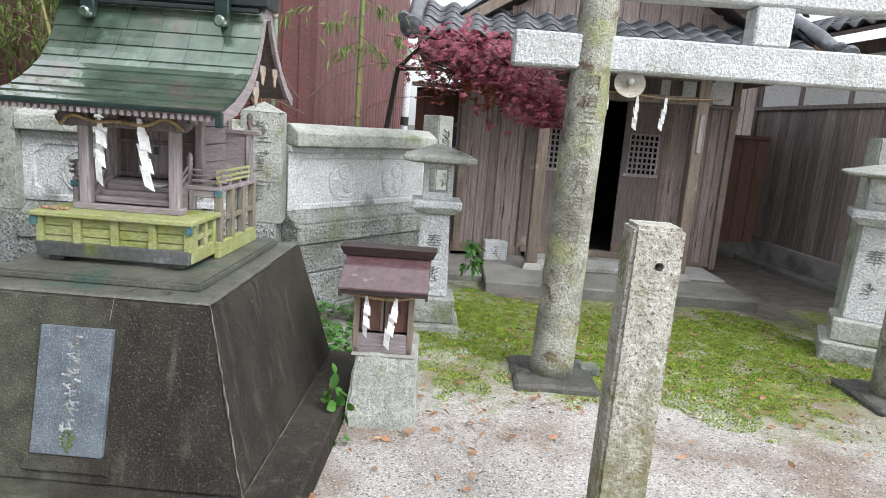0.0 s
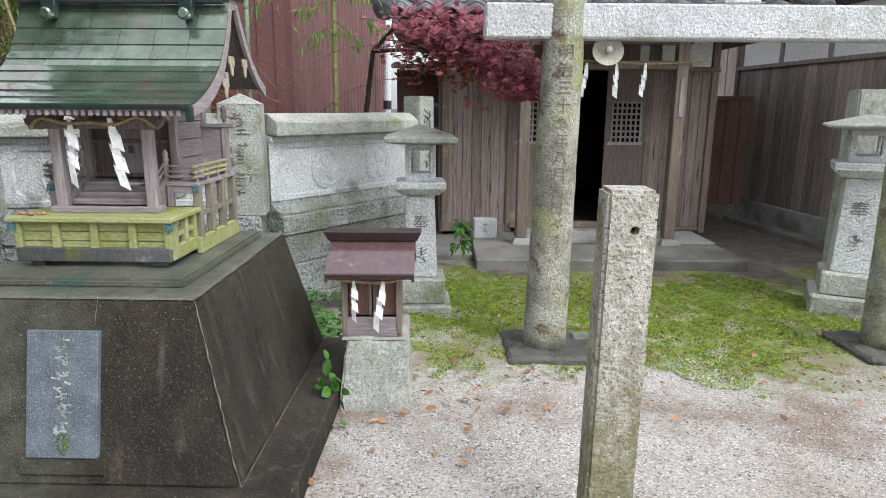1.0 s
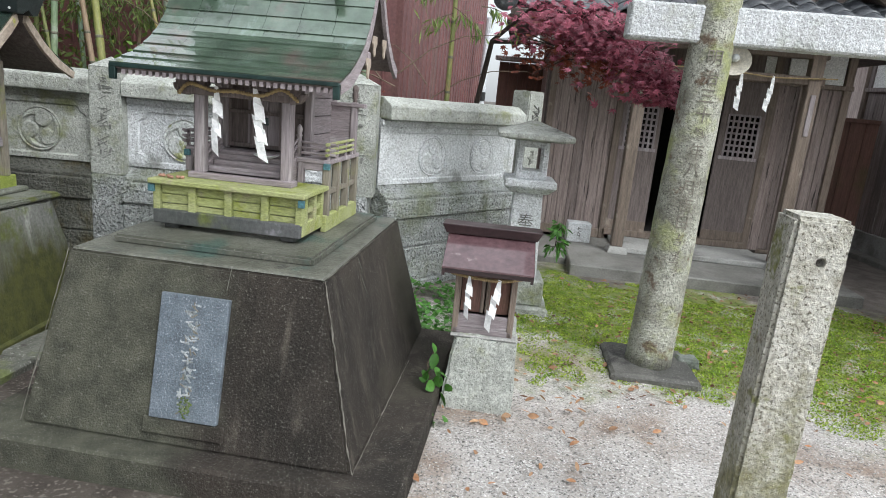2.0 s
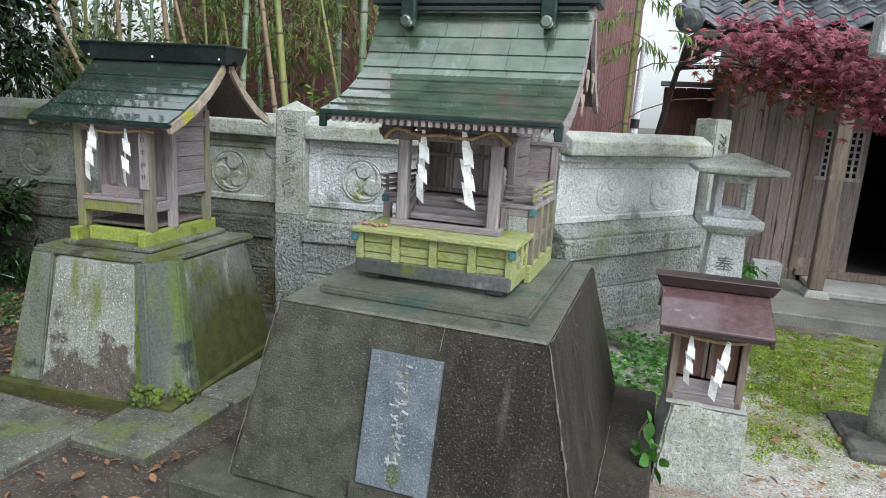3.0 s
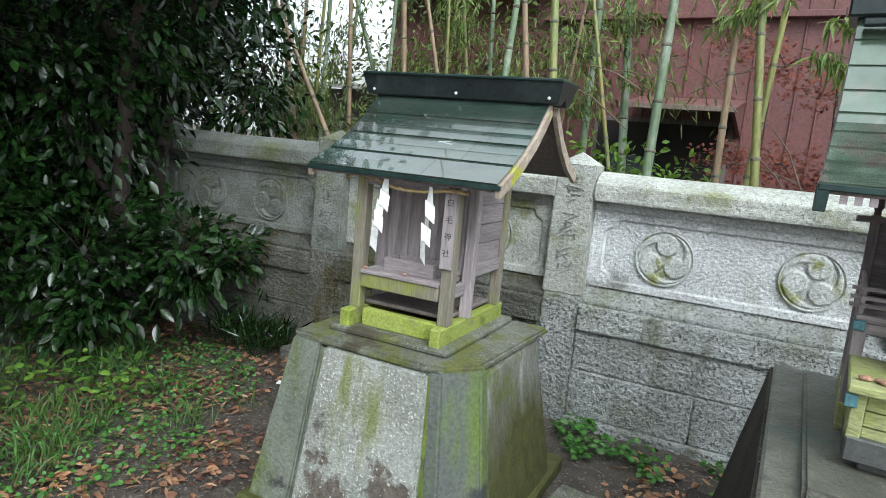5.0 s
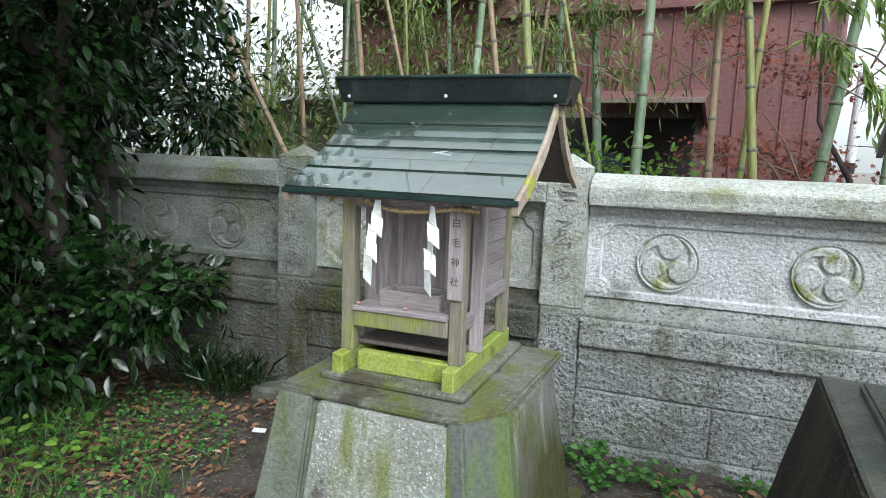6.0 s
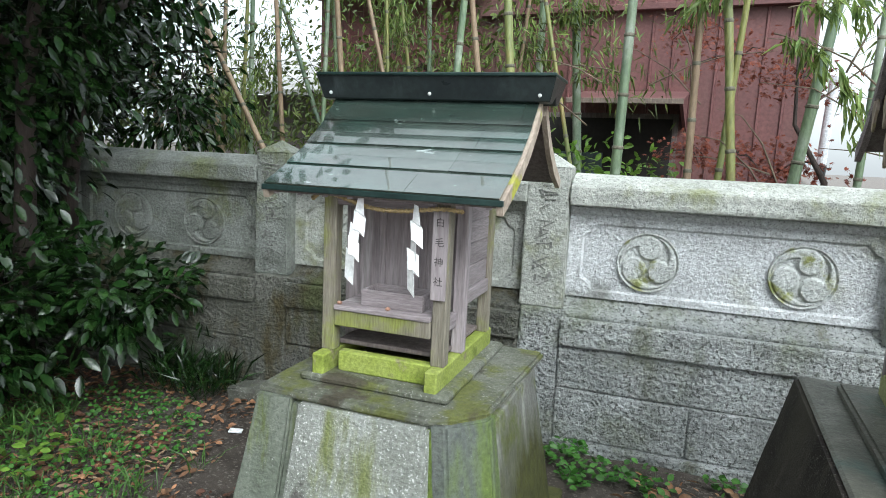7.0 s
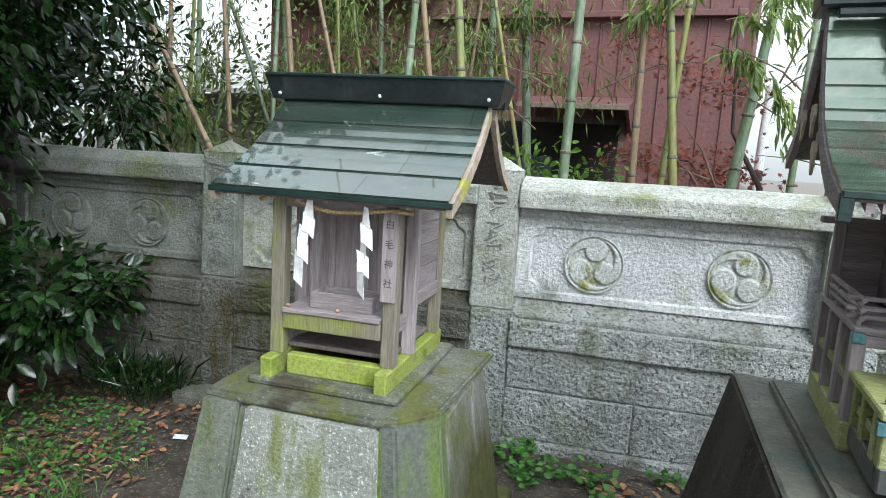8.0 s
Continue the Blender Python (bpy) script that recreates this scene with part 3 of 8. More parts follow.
def loft(lower, upper, z0, z1, bev=0.008, cuts=0, rough=0.0, seed=0.0):
    """A solid between two outlines of equally many (x, y) corners."""
    bm = bmesh.new()
    lo, hi = [bm.verts.new((x, y, z0)) for x, y in lower], [bm.verts.new((x, y, z1)) for x, y in upper]
    n = len(lo)
    bm.faces.new(lo[::-1]), bm.faces.new(hi)
    for i in range(n):
        bm.faces.new((lo[i], lo[(i + 1) % n], hi[(i + 1) % n], hi[i]))
    bmesh.ops.recalc_face_normals(bm, faces=bm.faces[:])
    if bev:
        bmesh.ops.bevel(bm, geom=bm.edges[:], offset=bev, segments=2, affect="EDGES", clamp_overlap=True)
    if cuts:
        roughen(bm, cuts, rough, seed)
    return bm


def slab_from_profile(pts, x0, x1, bev=0.0):
    """Extrudes a closed (y, z) outline along x."""
    bm = bmesh.new()
    a = [bm.verts.new((x0, y, z)) for y, z in pts]
    b = [bm.verts.new((x1, y, z)) for y, z in pts]
    n = len(pts)
    bm.faces.new(a), bm.faces.new(b[::-1])
    for i in range(n):
        bm.faces.new((a[i], b[i], b[(i + 1) % n], a[(i + 1) % n]))
    bmesh.ops.recalc_face_normals(bm, faces=bm.faces[:])
    if bev:
        bmesh.ops.bevel(bm, geom=bm.edges[:], offset=bev, segments=1, affect="EDGES", clamp_overlap=True)
    return bm


def plate_from_outline(pts, y0, y1, bev=0.0):
    """Extrudes a closed (x, z) outline along y."""
    bm = slab_from_profile([(x, z) for x, z in pts], y0, y1, bev)
    for v in bm.verts:
        v.co = Vector((v.co.y, v.co.x, v.co.z))
    bmesh.ops.recalc_face_normals(bm, faces=bm.faces[:])
    return bm


def lathe(profile, n=20, m=None, bm=None):
    bm = bm or bmesh.new()
    rings = []
    for r, z in profile:
        ring = []
        for k in range(n):
            a = 2 * math.pi * k / n
            co = Vector((r * math.cos(a), r * math.sin(a), z))
            ring.append(bm.verts.new(m @ co if m is not None else co))
        rings.append(ring)
    for a, b in zip(rings, rings[1:]):
        for k in range(n):
            bm.faces.new((a[k], a[(k + 1) % n], b[(k + 1) % n], b[k]))
    bm.faces.new(rings[0][::-1]), bm.faces.new(rings[-1])
    return bm


def tube(points, radii, n=8, bm=None):
    bm = bm or bmesh.new()
    pts = [Vector(p) for p in points]
    if isinstance(radii, (int, float)):
        radii = [radii] * len(pts)
    radii = [float(q) for q in radii]
    rings = []
    side = None
    for i, p in enumerate(pts):
        d = (pts[min(i + 1, len(pts) - 1)] - pts[max(i - 1, 0)]).normalized()
        if side is None:
            side = d.orthogonal().normalized()
        side = (side - d * side.dot(d)).normalized()
        up = d.cross(side)
        rings.append([bm.verts.new(p + radii[i] * (math.cos(2 * math.pi * k / n) * side + math.sin(2 * math.pi * k / n) * up)) for k in range(n)])
    for a, b in zip(rings, rings[1:]):
        for k in range(n):
            bm.faces.new((a[k], a[(k + 1) % n], b[(k + 1) % n], b[k]))
    bm.faces.new(rings[0][::-1]), bm.faces.new(rings[-1])
    return bm


RNG = np.random.default_rng(7)


def unit(a):
    return a / np.maximum(np.linalg.norm(a, axis=1, keepdims=True), 1e-9)


def leaf_object(name, pos, direction, length, width, material, parent=None, fold=0.12, droop=0.15, label="", kind="", category=""):
    """One mesh of pointed, folded leaves: four triangles each."""
    pos, d = np.asarray(pos, float), unit(np.asarray(direction, float))
    n = len(pos)
    length = np.broadcast_to(np.asarray(length, float), (n,))[:, None]
    width = np.broadcast_to(np.asarray(width, float), (n,))[:, None]
    s = unit(np.cross(d, unit(RNG.normal(size=(n, 3)) * 0.6 + np.array([0, 0, 1.0]))))
    up = np.cross(s, d)
    mid = pos + d * length * 0.46 - up * width * fold
    l = pos + d * length * 0.46 + s * width * 0.5 + up * width * fold
    r = pos + d * length * 0.46 - s * width * 0.5 + up * width * fold
    tip = pos + d * length - np.array([0, 0, 1.0]) * length * droop
    vs = np.stack([pos, l, mid, r, tip], 1).reshape(-1, 3)
    f = np.array([[0, 2, 1], [0, 3, 2], [1, 2, 4], [2, 3, 4]])
    fs = (np.arange(n)[:, None, None] * 5 + f[None]).reshape(-1, 3)
    return raw_object(name, vs, fs, material, parent, label, kind, category)


def oval_object(name, pos, direction, length, width, material, parent=None, fold=0.10, droop=0.12, label="", kind="", category="", flat=0.6):
    """One mesh of rounded leaves with a folded midrib: twelve triangles each, shaded smooth."""
    pos, d = np.asarray(pos, float), unit(np.asarray(direction, float))
    n = len(pos)
    length = np.broadcast_to(np.asarray(length, float), (n,))[:, None]
    width = np.broadcast_to(np.asarray(width, float), (n,))[:, None]
    s = unit(np.cross(d, unit(RNG.normal(size=(n, 3)) * flat + np.array([0, 0, 1.0]))))
    up = np.cross(s, d)
    down = np.array([0, 0, 1.0]) * length * droop
    cols = [pos]
    for u, wd in ((0.22, 0.72), (0.50, 1.0), (0.80, 0.62)):
        mid = pos + d * length * u - down * u * u
        cols += [mid + s * width * 0.5 * wd + up * width * fold * wd, mid, mid - s * width * 0.5 * wd + up * width * fold * wd]
    cols.append(pos + d * length - down)
    vs = np.stack(cols, 1).reshape(-1, 3)
    f = np.array([[0, 2, 1], [0, 3, 2], [1, 2, 5], [1, 5, 4], [2, 3, 6], [2, 6, 5], [4, 5, 8], [4, 8, 7], [5, 6, 9], [5, 9, 8], [7, 8, 10], [8, 9, 10]])
    fs = (np.arange(n)[:, None, None] * 11 + f[None]).reshape(-1, 3)
    ob = raw_object(name, vs, fs, material, parent, label, kind, category)
    ob.data.shade_smooth()
    return ob


def raw_object(name, vs, fs, material, parent=None, label="", kind="", category=""):
    me = bpy.data.meshes.new(name)
    me.from_pydata(vs.tolist(), [], fs.tolist())
    me.materials.append(material)
    me.update()
    ob = new(name, me)
    ob.parent = parent
    return tagged(ob, label, category, kind=kind)


def star_leaves(name, pos, normal, size, material, parent, label=""):
    """Seven-lobed maple leaves, each a fan."""
    pos, nrm = np.asarray(pos, float), unit(np.asarray(normal, float))
    n = len(pos)
    a = unit(np.cross(nrm, RNG.normal(size=(n, 3))))
    b = np.cross(nrm, a)
    size = np.broadcast_to(np.asarray(size, float), (n,))[:, None]
    cols = [pos]
    reach = [1.0, 0.85, 0.62, 0.40, 0.40, 0.62, 0.85]
    angs = [0, 0.75, 1.5, 2.3, -2.3, -1.5, -0.75]
    for k in range(7):
        for da, rr in ((-0.32, 0.30), (0.0, reach[k])):
            t = angs[k] + da
            lift = 0.0 if rr < 0.35 else -0.18
            cols.append(pos + size * rr * (math.cos(t) * a + math.sin(t) * b) + nrm * size * lift * rr)
    order = [1, 2, 3, 4, 5, 6, 7, 8, 9, 10, 11, 12, 13, 14]
    vs = np.stack(cols, 1).reshape(-1, 3)
    f = np.array([[0, order[i], order[(i + 1) % 14]] for i in range(14)])
    fs = (np.arange(n)[:, None, None] * 15 + f[None]).reshape(-1, 3)
    return raw_object(name, vs, fs, material, parent, label)


def letters(text, size, depth, material, parent, name="inscription", m=None):
    """Characters of the built-in font as a mesh standing in the x-z plane, facing -y."""
    cu = bpy.data.curves.new(name, "FONT")
    cu.body, cu.size, cu.extrude, cu.align_x, cu.align_y = text, size, depth, "CENTER", "CENTER"
    tmp = bpy.data.objects.new(name, cu)
    scene.collection.objects.link(tmp)
    dg = bpy.context.evaluated_depsgraph_get()
    me = bpy.data.meshes.new_from_object(tmp.evaluated_get(dg))
    bpy.data.objects.remove(tmp)
    me.materials.clear()
    me.materials.append(material)
    me.transform((m if m is not None else Matrix()) @ pose(0, 0, 0, 90, 0, 0))
    ob = new(name, me)
    ob.parent = parent
    return ob


def stroke_bars(bm, x, z, w, h, y0, y1, rows, seed):
    """Plain bars standing for writing that is not lettered: uneven strokes, some upright, some slanting."""
    rnd = random.Random(seed)
    step = h / rows
    for i in range(rows):
        zc = z + h / 2 - step * (i + 0.5) + rnd.uniform(-0.2, 0.2) * step
        a, b = sorted((rnd.uniform(-0.5, 0.5), rnd.uniform(-0.5, 0.5)))
        a, b = min(a, -0.1), max(b, 0.12)
        m = Matrix.Translation((x, 0, zc)) @ pose(0, 0, 0, 0, rnd.choice((-4, 3, 6, -28, 32, 0)), 0)
        add_box(bm, w * a, w * b, y0, y1, -step * 0.10, step * 0.10, 0, m)
        if rnd.random() < 0.55:
            xx, k = x + w * rnd.uniform(-0.36, 0.36), rnd.uniform(0.5, 1.2)
            m = Matrix.Translation((xx, 0, zc)) @ pose(0, 0, 0, 0, rnd.choice((0, 5, -18, 20)), 0)
            add_box(bm, -w * 0.05, w * 0.05, y0, y1, -step * k, step * 0.5, 0, m)
    return bm


def paper_streamer(parent, x, y, z, s=1.0, lean=0.0, seed=0):
    """A lightning-shaped strip of folded paper: a narrow stem and four slanting leaves, each turned against the last."""
    rnd = random.Random(seed)
    bm = bmesh.new()
    w, h, slant = 0.036 * s, 0.064 * s, 0.026 * s
    stem = [bm.verts.new((a * s, 0.002, b * s)) for a, b in ((-0.007, 0.006), (0.009, 0.0), (0.016, -0.062), (-0.016, -0.046))]
    bm.faces.new(stem)
    px, pz, py, last = -0.016 * s, -0.046 * s, 0.0, stem
    for i in range(4):
        k = 1 if i % 2 == 0 else -1
        hh = h * (1.45 if i == 3 else 1.0) * rnd.uniform(0.92, 1.08)
        bend = rnd.uniform(0.004, 0.010) * s
        drift = rnd.uniform(-0.004, 0.004) * s
        quad = [(px, py - bend * k, pz), (px + w, py + bend * k, pz - slant), (px + w + drift, py + bend * k * 0.6, pz - slant - hh), (px + drift, py - bend * k, pz - hh + rnd.uniform(-0.004, 0.004))]
        f = [bm.verts.new(q) for q in quad]
        bm.faces.new(f)
        bm.faces.new([last[3], last[2], f[1], f[0]])
        last = f
        px += drift + (-0.34 if i % 2 == 0 else 0.10) * w
        pz -= hh * 0.66
        py -= 0.004 * s
    r = bmesh.ops.extrude_face_region(bm, geom=bm.faces[:])
    for v in [g for g in r["geom"] if isinstance(g, bmesh.types.BMVert)]:
        v.co.y += 0.0012
    bmesh.ops.recalc_face_normals(bm, faces=bm.faces[:])
    bmesh.ops.transform(bm, matrix=pose(x, y, z, 0, lean, rnd.uniform(-18, 18)), verts=bm.verts[:])
    return part("paper_streamer", bm, PAPER, parent)


def twisted_rope(pts, r, parent, turns=30):
    pts = [Vector(p) for p in pts]
    n = 90
    fine = []
    for i in range(n + 1):
        f = i / n * (len(pts) - 1)
        k = min(int(f), len(pts) - 2)
        u = f - k
        p0, p1, p2, p3 = pts[max(k - 1, 0)], pts[k], pts[k + 1], pts[min(k + 2, len(pts) - 1)]
        fine.append(0.5 * ((2 * p1) + (p2 - p0) * u + (2 * p0 - 5 * p1 + 4 * p2 - p3) * u * u + (3 * p1 - p0 - 3 * p2 + p3) * u ** 3))
    bm = bmesh.new()
    for ph in (0, math.pi):
        line = []
        for i, p in enumerate(fine):
            d = (fine[min(i + 1, n)] - fine[max(i - 1, 0)]).normalized()
            s = d.cross(Vector((0, 0, 1))).normalized()
            a = ph + turns * 2 * math.pi * i / n
            line.append(p + r * 0.55 * (math.cos(a) * s + math.sin(a) * d.cross(s)))
        tube(line, r * 0.62, 6, bm)
    return part("rope", bm, ROPE, parent, smooth=True)

# ---------------------------------------------------------------- ground


def axis(lo, hi, a, b, step):
    inner = list(np.arange(a, b + 1e-6, step))
    return np.array([lo, lo * 0.4, lo * 0.15 + a * 0.85 - 2] + inner + [b + 3, b + 12, hi * 0.4, hi])


gx, gy = axis(-400, 400, -7.5, 4.5, 0.1), axis(-400, 400, -1.0, 8.0, 0.1)
GX, GY = np.meshgrid(gx, gy)
GZ = np.array([[0.012 * noise.noise((x * 1.3, y * 1.3, 0)) + 0.006 * noise.noise((x * 5, y * 5, 1)) - 0.006 if -9 < x < 7 and -3 < y < 11 else -0.006 for x in gx] for y in gy])
vs = np.stack([GX, GY, GZ], -1).reshape(-1, 3)
w = len(gx)
ii = (np.arange(len(gy) - 1)[:, None] * w + np.arange(w - 1)[None]).reshape(-1)
ground = raw_object("ground", vs, np.stack([ii, ii + 1, ii + 1 + w, ii + w], -1), GROUND, None, "pale gravel yard with moss and bare earth", "structure", "ground")
ground.data.shade_smooth()

# ---------------------------------------------------------------- stone wall in two runs
W1 = pose(-3.36, 4.46, 0, 0, 0, 9.5)
W3 = pose(-1.204, 5.445, 0, 0, 0, 56) @ pose(0, -0.07, 0)


def swirl_disc(parent, x, z, y, r=0.15, stone=GRANITE, turn=0.0, depth=0.016):
    """A round crest: a raised disc whose three commas stand out between cut grooves."""
    rings, spokes = 30, 84
    head, reach = 0.385 * r, 0.93 * r

    def rise(px, pz):
        rho, best = math.hypot(px, pz), -1.0
        for k in range(3):
            a = radians(85 + turn + 120 * k)
            d = head - math.hypot(px - 0.50 * r * math.cos(a), pz - 0.50 * r * math.sin(a))
            phi = (math.atan2(pz, px) - a) % (2 * math.pi)
            if phi < 2.0:
                inner = r * (0.40 + 0.53 * (phi / 2.0) ** 0.7)
                d = max(d, min(rho - inner, reach - rho))
            best = max(best, d)
        best = max(best, rho - 0.95 * r)
        return min(max((best + 0.004) / 0.010, 0.0), 1.0)

    bm = bmesh.new()
    rows = []
    for i in range(rings + 1):
        rr = r * i / rings
        row = []
        for k in range(spokes):
            a = 2 * math.pi * k / spokes
            px, pz = rr * math.cos(a), rr * math.sin(a)
            h = 0.002 + depth * rise(px, pz)
            row.append(bm.verts.new((x + px, y - h, z + pz)))
        rows.append(row)
    rows.append([bm.verts.new((x + 1.025 * r * math.cos(2 * math.pi * k / spokes), y + 0.004, z + 1.025 * r * math.sin(2 * math.pi * k / spokes))) for k in range(spokes)])
    for a, b in zip(rows, rows[1:]):
        for k in range(spokes):
            bm.faces.new((a[k], b[k], b[(k + 1) % spokes], a[(k + 1) % spokes]))
    bmesh.ops.remove_doubles(bm, verts=bm.verts[:], dist=1e-5)
    bmesh.ops.recalc_face_normals(bm, faces=bm.faces[:])
    return part("crest_disc", bm, stone, parent, "round crest carved in relief, tinged with lichen", smooth=False)


def panel_frame(parent, x0, x1, z0, z1, y, outer, stone=GRANITE, depth=0.016):
    """The stone left standing round a sunk panel with notched corners; outer is (x0, x1, z0, z1)."""
    c = 0.055
    line = []
    for cx, cz, sx, sz, flip in ((x0, z0, 1, 1, False), (x1, z0, -1, 1, True), (x1, z1, -1, -1, False), (x0, z1, 1, -1, True)):
        corner = [(0, 1.7), (0, 1.35), (0.28, 1.0), (0.62, 0.85), (0.85, 0.62), (1.0, 0.28), (1.35, 0), (1.7, 0)]
        pts = [(cx + sx * a * c, cz + sz * b * c) for a, b in corner]
        line += pts[::-1] if flip else pts
    mx, mz = (x0 + x1) / 2, (z0 + z1) / 2
    bm = bmesh.new()
    lip = [bm.verts.new((px, y - depth, pz)) for px, pz in line]
    sunk = [bm.verts.new((px + (0.012 if px < mx else -0.012), y + 0.002, pz + (0.012 if pz < mz else -0.012))) for px, pz in line]
    rim = [bm.verts.new((px, y - depth, pz)) for px, pz in ((outer[0], outer[2]), (outer[1], outer[2]), (outer[1], outer[3]), (outer[0], outer[3]))]
    back = [bm.verts.new((v.co.x, y + 0.01, v.co.z)) for v in rim]
    n = len(line)
    edges = [bm.edges.new((lip[k], lip[(k + 1) % n])) for k in range(n)] + [bm.edges.new((rim[k], rim[(k + 1) % 4])) for k in range(4)]
    bmesh.ops.triangle_fill(bm, edges=edges, use_beauty=True)
    for k in range(n):
        bm.faces.new((lip[k], lip[(k + 1) % n], sunk[(k + 1) % n], sunk[k]))
    for k in range(4):
        bm.faces.new((rim[k], back[k], back[(k + 1) % 4], rim[(k + 1) % 4]))
    bmesh.ops.recalc_face_normals(bm, faces=bm.faces[:])
    return part("panel_moulding", bm, stone, parent)


def wall_post(parent, x, seed, y=0.0, half=0.117, rise=0.0, stone=GRANITE_OLD):
    """A square granite post with a low pyramid cap and a worn inscription down its face."""
    a, b, top = half, half - 0.008, 1.48 + rise
    bm = frustum((x - a, x + a, y - 0.03, y + 0.19), (x - b, x + b, y - 0.026, y + 0.186), 0.735, top, 0.008)
    part("post_shaft", roughen(bm, 4, 0.004, seed, 20), stone, parent)
    cap = bmesh.new()
    q = [cap.verts.new(c) for c in ((x - b, y - 0.026, top - 0.004), (x + b, y - 0.026, top - 0.004), (x + b, y + 0.186, top - 0.004), (x - b, y + 0.186, top - 0.004))]
    tip = cap.verts.new((x, y + 0.08, top + 0.068))
    for i in range(4):
        cap.faces.new((q[i], q[(i + 1) % 4], tip))
    cap.faces.new(q[::-1])
    part("post_cap", cap, stone, parent)
    bars = bmesh.new()
    for k in range(3):
        stroke_bars(bars, x, 1.34 + rise - k * 0.205, half * 1.2, 0.15, y - 0.0335, y - 0.02, 6, seed * 10 + k)
    part("inscription", bars, CARVED, parent, "carved inscription, worn")


def wall_run(parent, x0, x1, seed, post_left=True, discs=(), y=0.07, stone=GRANITE, rough_stone=GRANITE_HEWN, crest=None, relief=0.016):
    """One bay between posts: hewn courses below, a framed panel above, a coping on top."""
    rnd = random.Random(seed)
    for z0, z1, yy in ((-0.05, 0.045, -0.10), (0.045, 0.315, -0.06), (0.32, 0.548, -0.055), (0.553, 0.70, -0.075)):
        n = 2 if 0.3 < z1 < 0.32 else 1
        cut = x0
        for k in range(n):
            e = x1 if k == n - 1 else x0 + (x1 - x0) * rnd.uniform(0.38, 0.62)
            bm = box(cut + 0.002, e - 0.002, yy, 0.24, z0, z1, 0.008)
            bmesh.ops.bisect_plane(bm, geom=bm.verts[:] + bm.edges[:] + bm.faces[:], plane_co=(0, 0.05, 0), plane_no=(0, 1, 0))
            roughen(bm, 9, 0.005, seed + k + z0 * 7, 24)
            part("hewn_stone", bm, rough_stone, parent)
            cut = e
    prof = [(-0.035, 0.70), (-0.035, 0.722), (0.02, 0.745), (0.055, 0.775), (y, 0.80), (y, 0.70)]
    part("ledge_stone", slab_from_profile([(0.24, 0.70)] + [(a, b) for a, b in prof[:-1]] + [(0.24, 0.80)], x0, x1, 0.004), rough_stone, parent)
    bm = box(x0, x1, y, 0.20, 0.79, 1.295, 0.0)
    part("panel_stone", bm, stone, parent)
    prof = [(-0.035, 1.285), (-0.04, 1.30), (-0.04, 1.385), (-0.02, 1.40), (0.06, 1.445), (0.13, 1.45), (0.24, 1.395), (0.245, 1.285)]
    bm = slab_from_profile(prof, x0 + 0.002, x1 - 0.002, 0.006)
    part("coping_stone", roughen(bm, 3, 0.005, seed, 12), GRANITE_DAMP_SHADED if stone is GRANITE_DAMP_SHADED else GRANITE_OLD, parent)
    part("coping_moulding", box(x0, x1, 0.035, 0.075, 1.235, 1.285, 0.01), stone, parent)
    panel_frame(parent, x0 + 0.07, x1 - 0.07, 0.835, 1.195, y, (x0, x1, 0.80, 1.24), stone, relief)
    for k, x in enumerate(discs):
        swirl_disc(parent, x, 1.01, y, stone=LICHEN_CREST if crest is None else crest, turn=(0, -14)[k % 2], depth=relief)


wall_1 = thing("wall_north", W1, "grey granite shrine wall with carved crests and coping", "wall", kind="structure")
POSTS = (-3.32, -1.635, 0.02, 1.755)
for k, px in enumerate(POSTS):
    wall_post(wall_1, px - 0.005, k + 3, half=0.15 if k == 3 else 0.117, rise=0.04 if k == 3 else 0.0, stone=GRANITE_DAMP_SHADED if k < 2 else GRANITE_OLD)
# West bays take the stone whose colour includes tree shade.
wall_run(wall_1, -3.215, -1.745, 11, discs=(-2.777, -2.204), crest=GRANITE_DAMP_SHADED, stone=GRANITE_DAMP_SHADED, rough_stone=HEWN_DAMP_SHADED)
wall_run(wall_1, -1.525, -0.09, 12, discs=(-1.10, -0.50), crest=GRANITE_OLD, stone=GRANITE_OLD, rough_stone=HEWN_DAMP_SHADED)
wall_run(wall_1, 0.13, 1.645, 13, discs=(0.536, 1.248))
wall_run(wall_1, -5.2, -3.43, 14, discs=(-4.7, -4.0), crest=GRANITE_DAMP_SHADED, stone=GRANITE_DAMP_SHADED, rough_stone=HEWN_DAMP_SHADED)
for k, px in enumerate(POSTS):
    part("hewn_stone", roughen(box(px - 0.108, px + 0.108, -0.055, 0.24, -0.05, 0.735, 0.008), 6, 0.005, k + 50, 24), HEWN_DAMP_SHADED if k < 2 else GRANITE_HEWN, wall_1)
wall_2 = thing("wall_east", W3, "pale granite shrine wall run with two carved crests", "wall", kind="structure")
wall_run(wall_2, -0.56, 1.06, 21, discs=(0.0, 0.61), crest=GRANITE, relief=0.009)
bm = frustum((1.10, 1.34, -0.02, 0.2), (1.11, 1.33, -0.01, 0.19), -0.05, 1.60, 0.01)
part("end_post", roughen(bm, 5, 0.004, 4, 14), GRANITE_OLD, wall_2)
bars = bmesh.new()
for k in range(3):
    stroke_bars(bars, 1.22, 1.40 - k * 0.2, 0.12, 0.14, -0.022, -0.012, 5, 90 + k)
part("inscription", bars, CARVED, wall_2)

# ---------------------------------------------------------------- shrine with the dark concrete pedestal
A = pose(-1.57, 2.83, 0, 0, 0, 1.8)


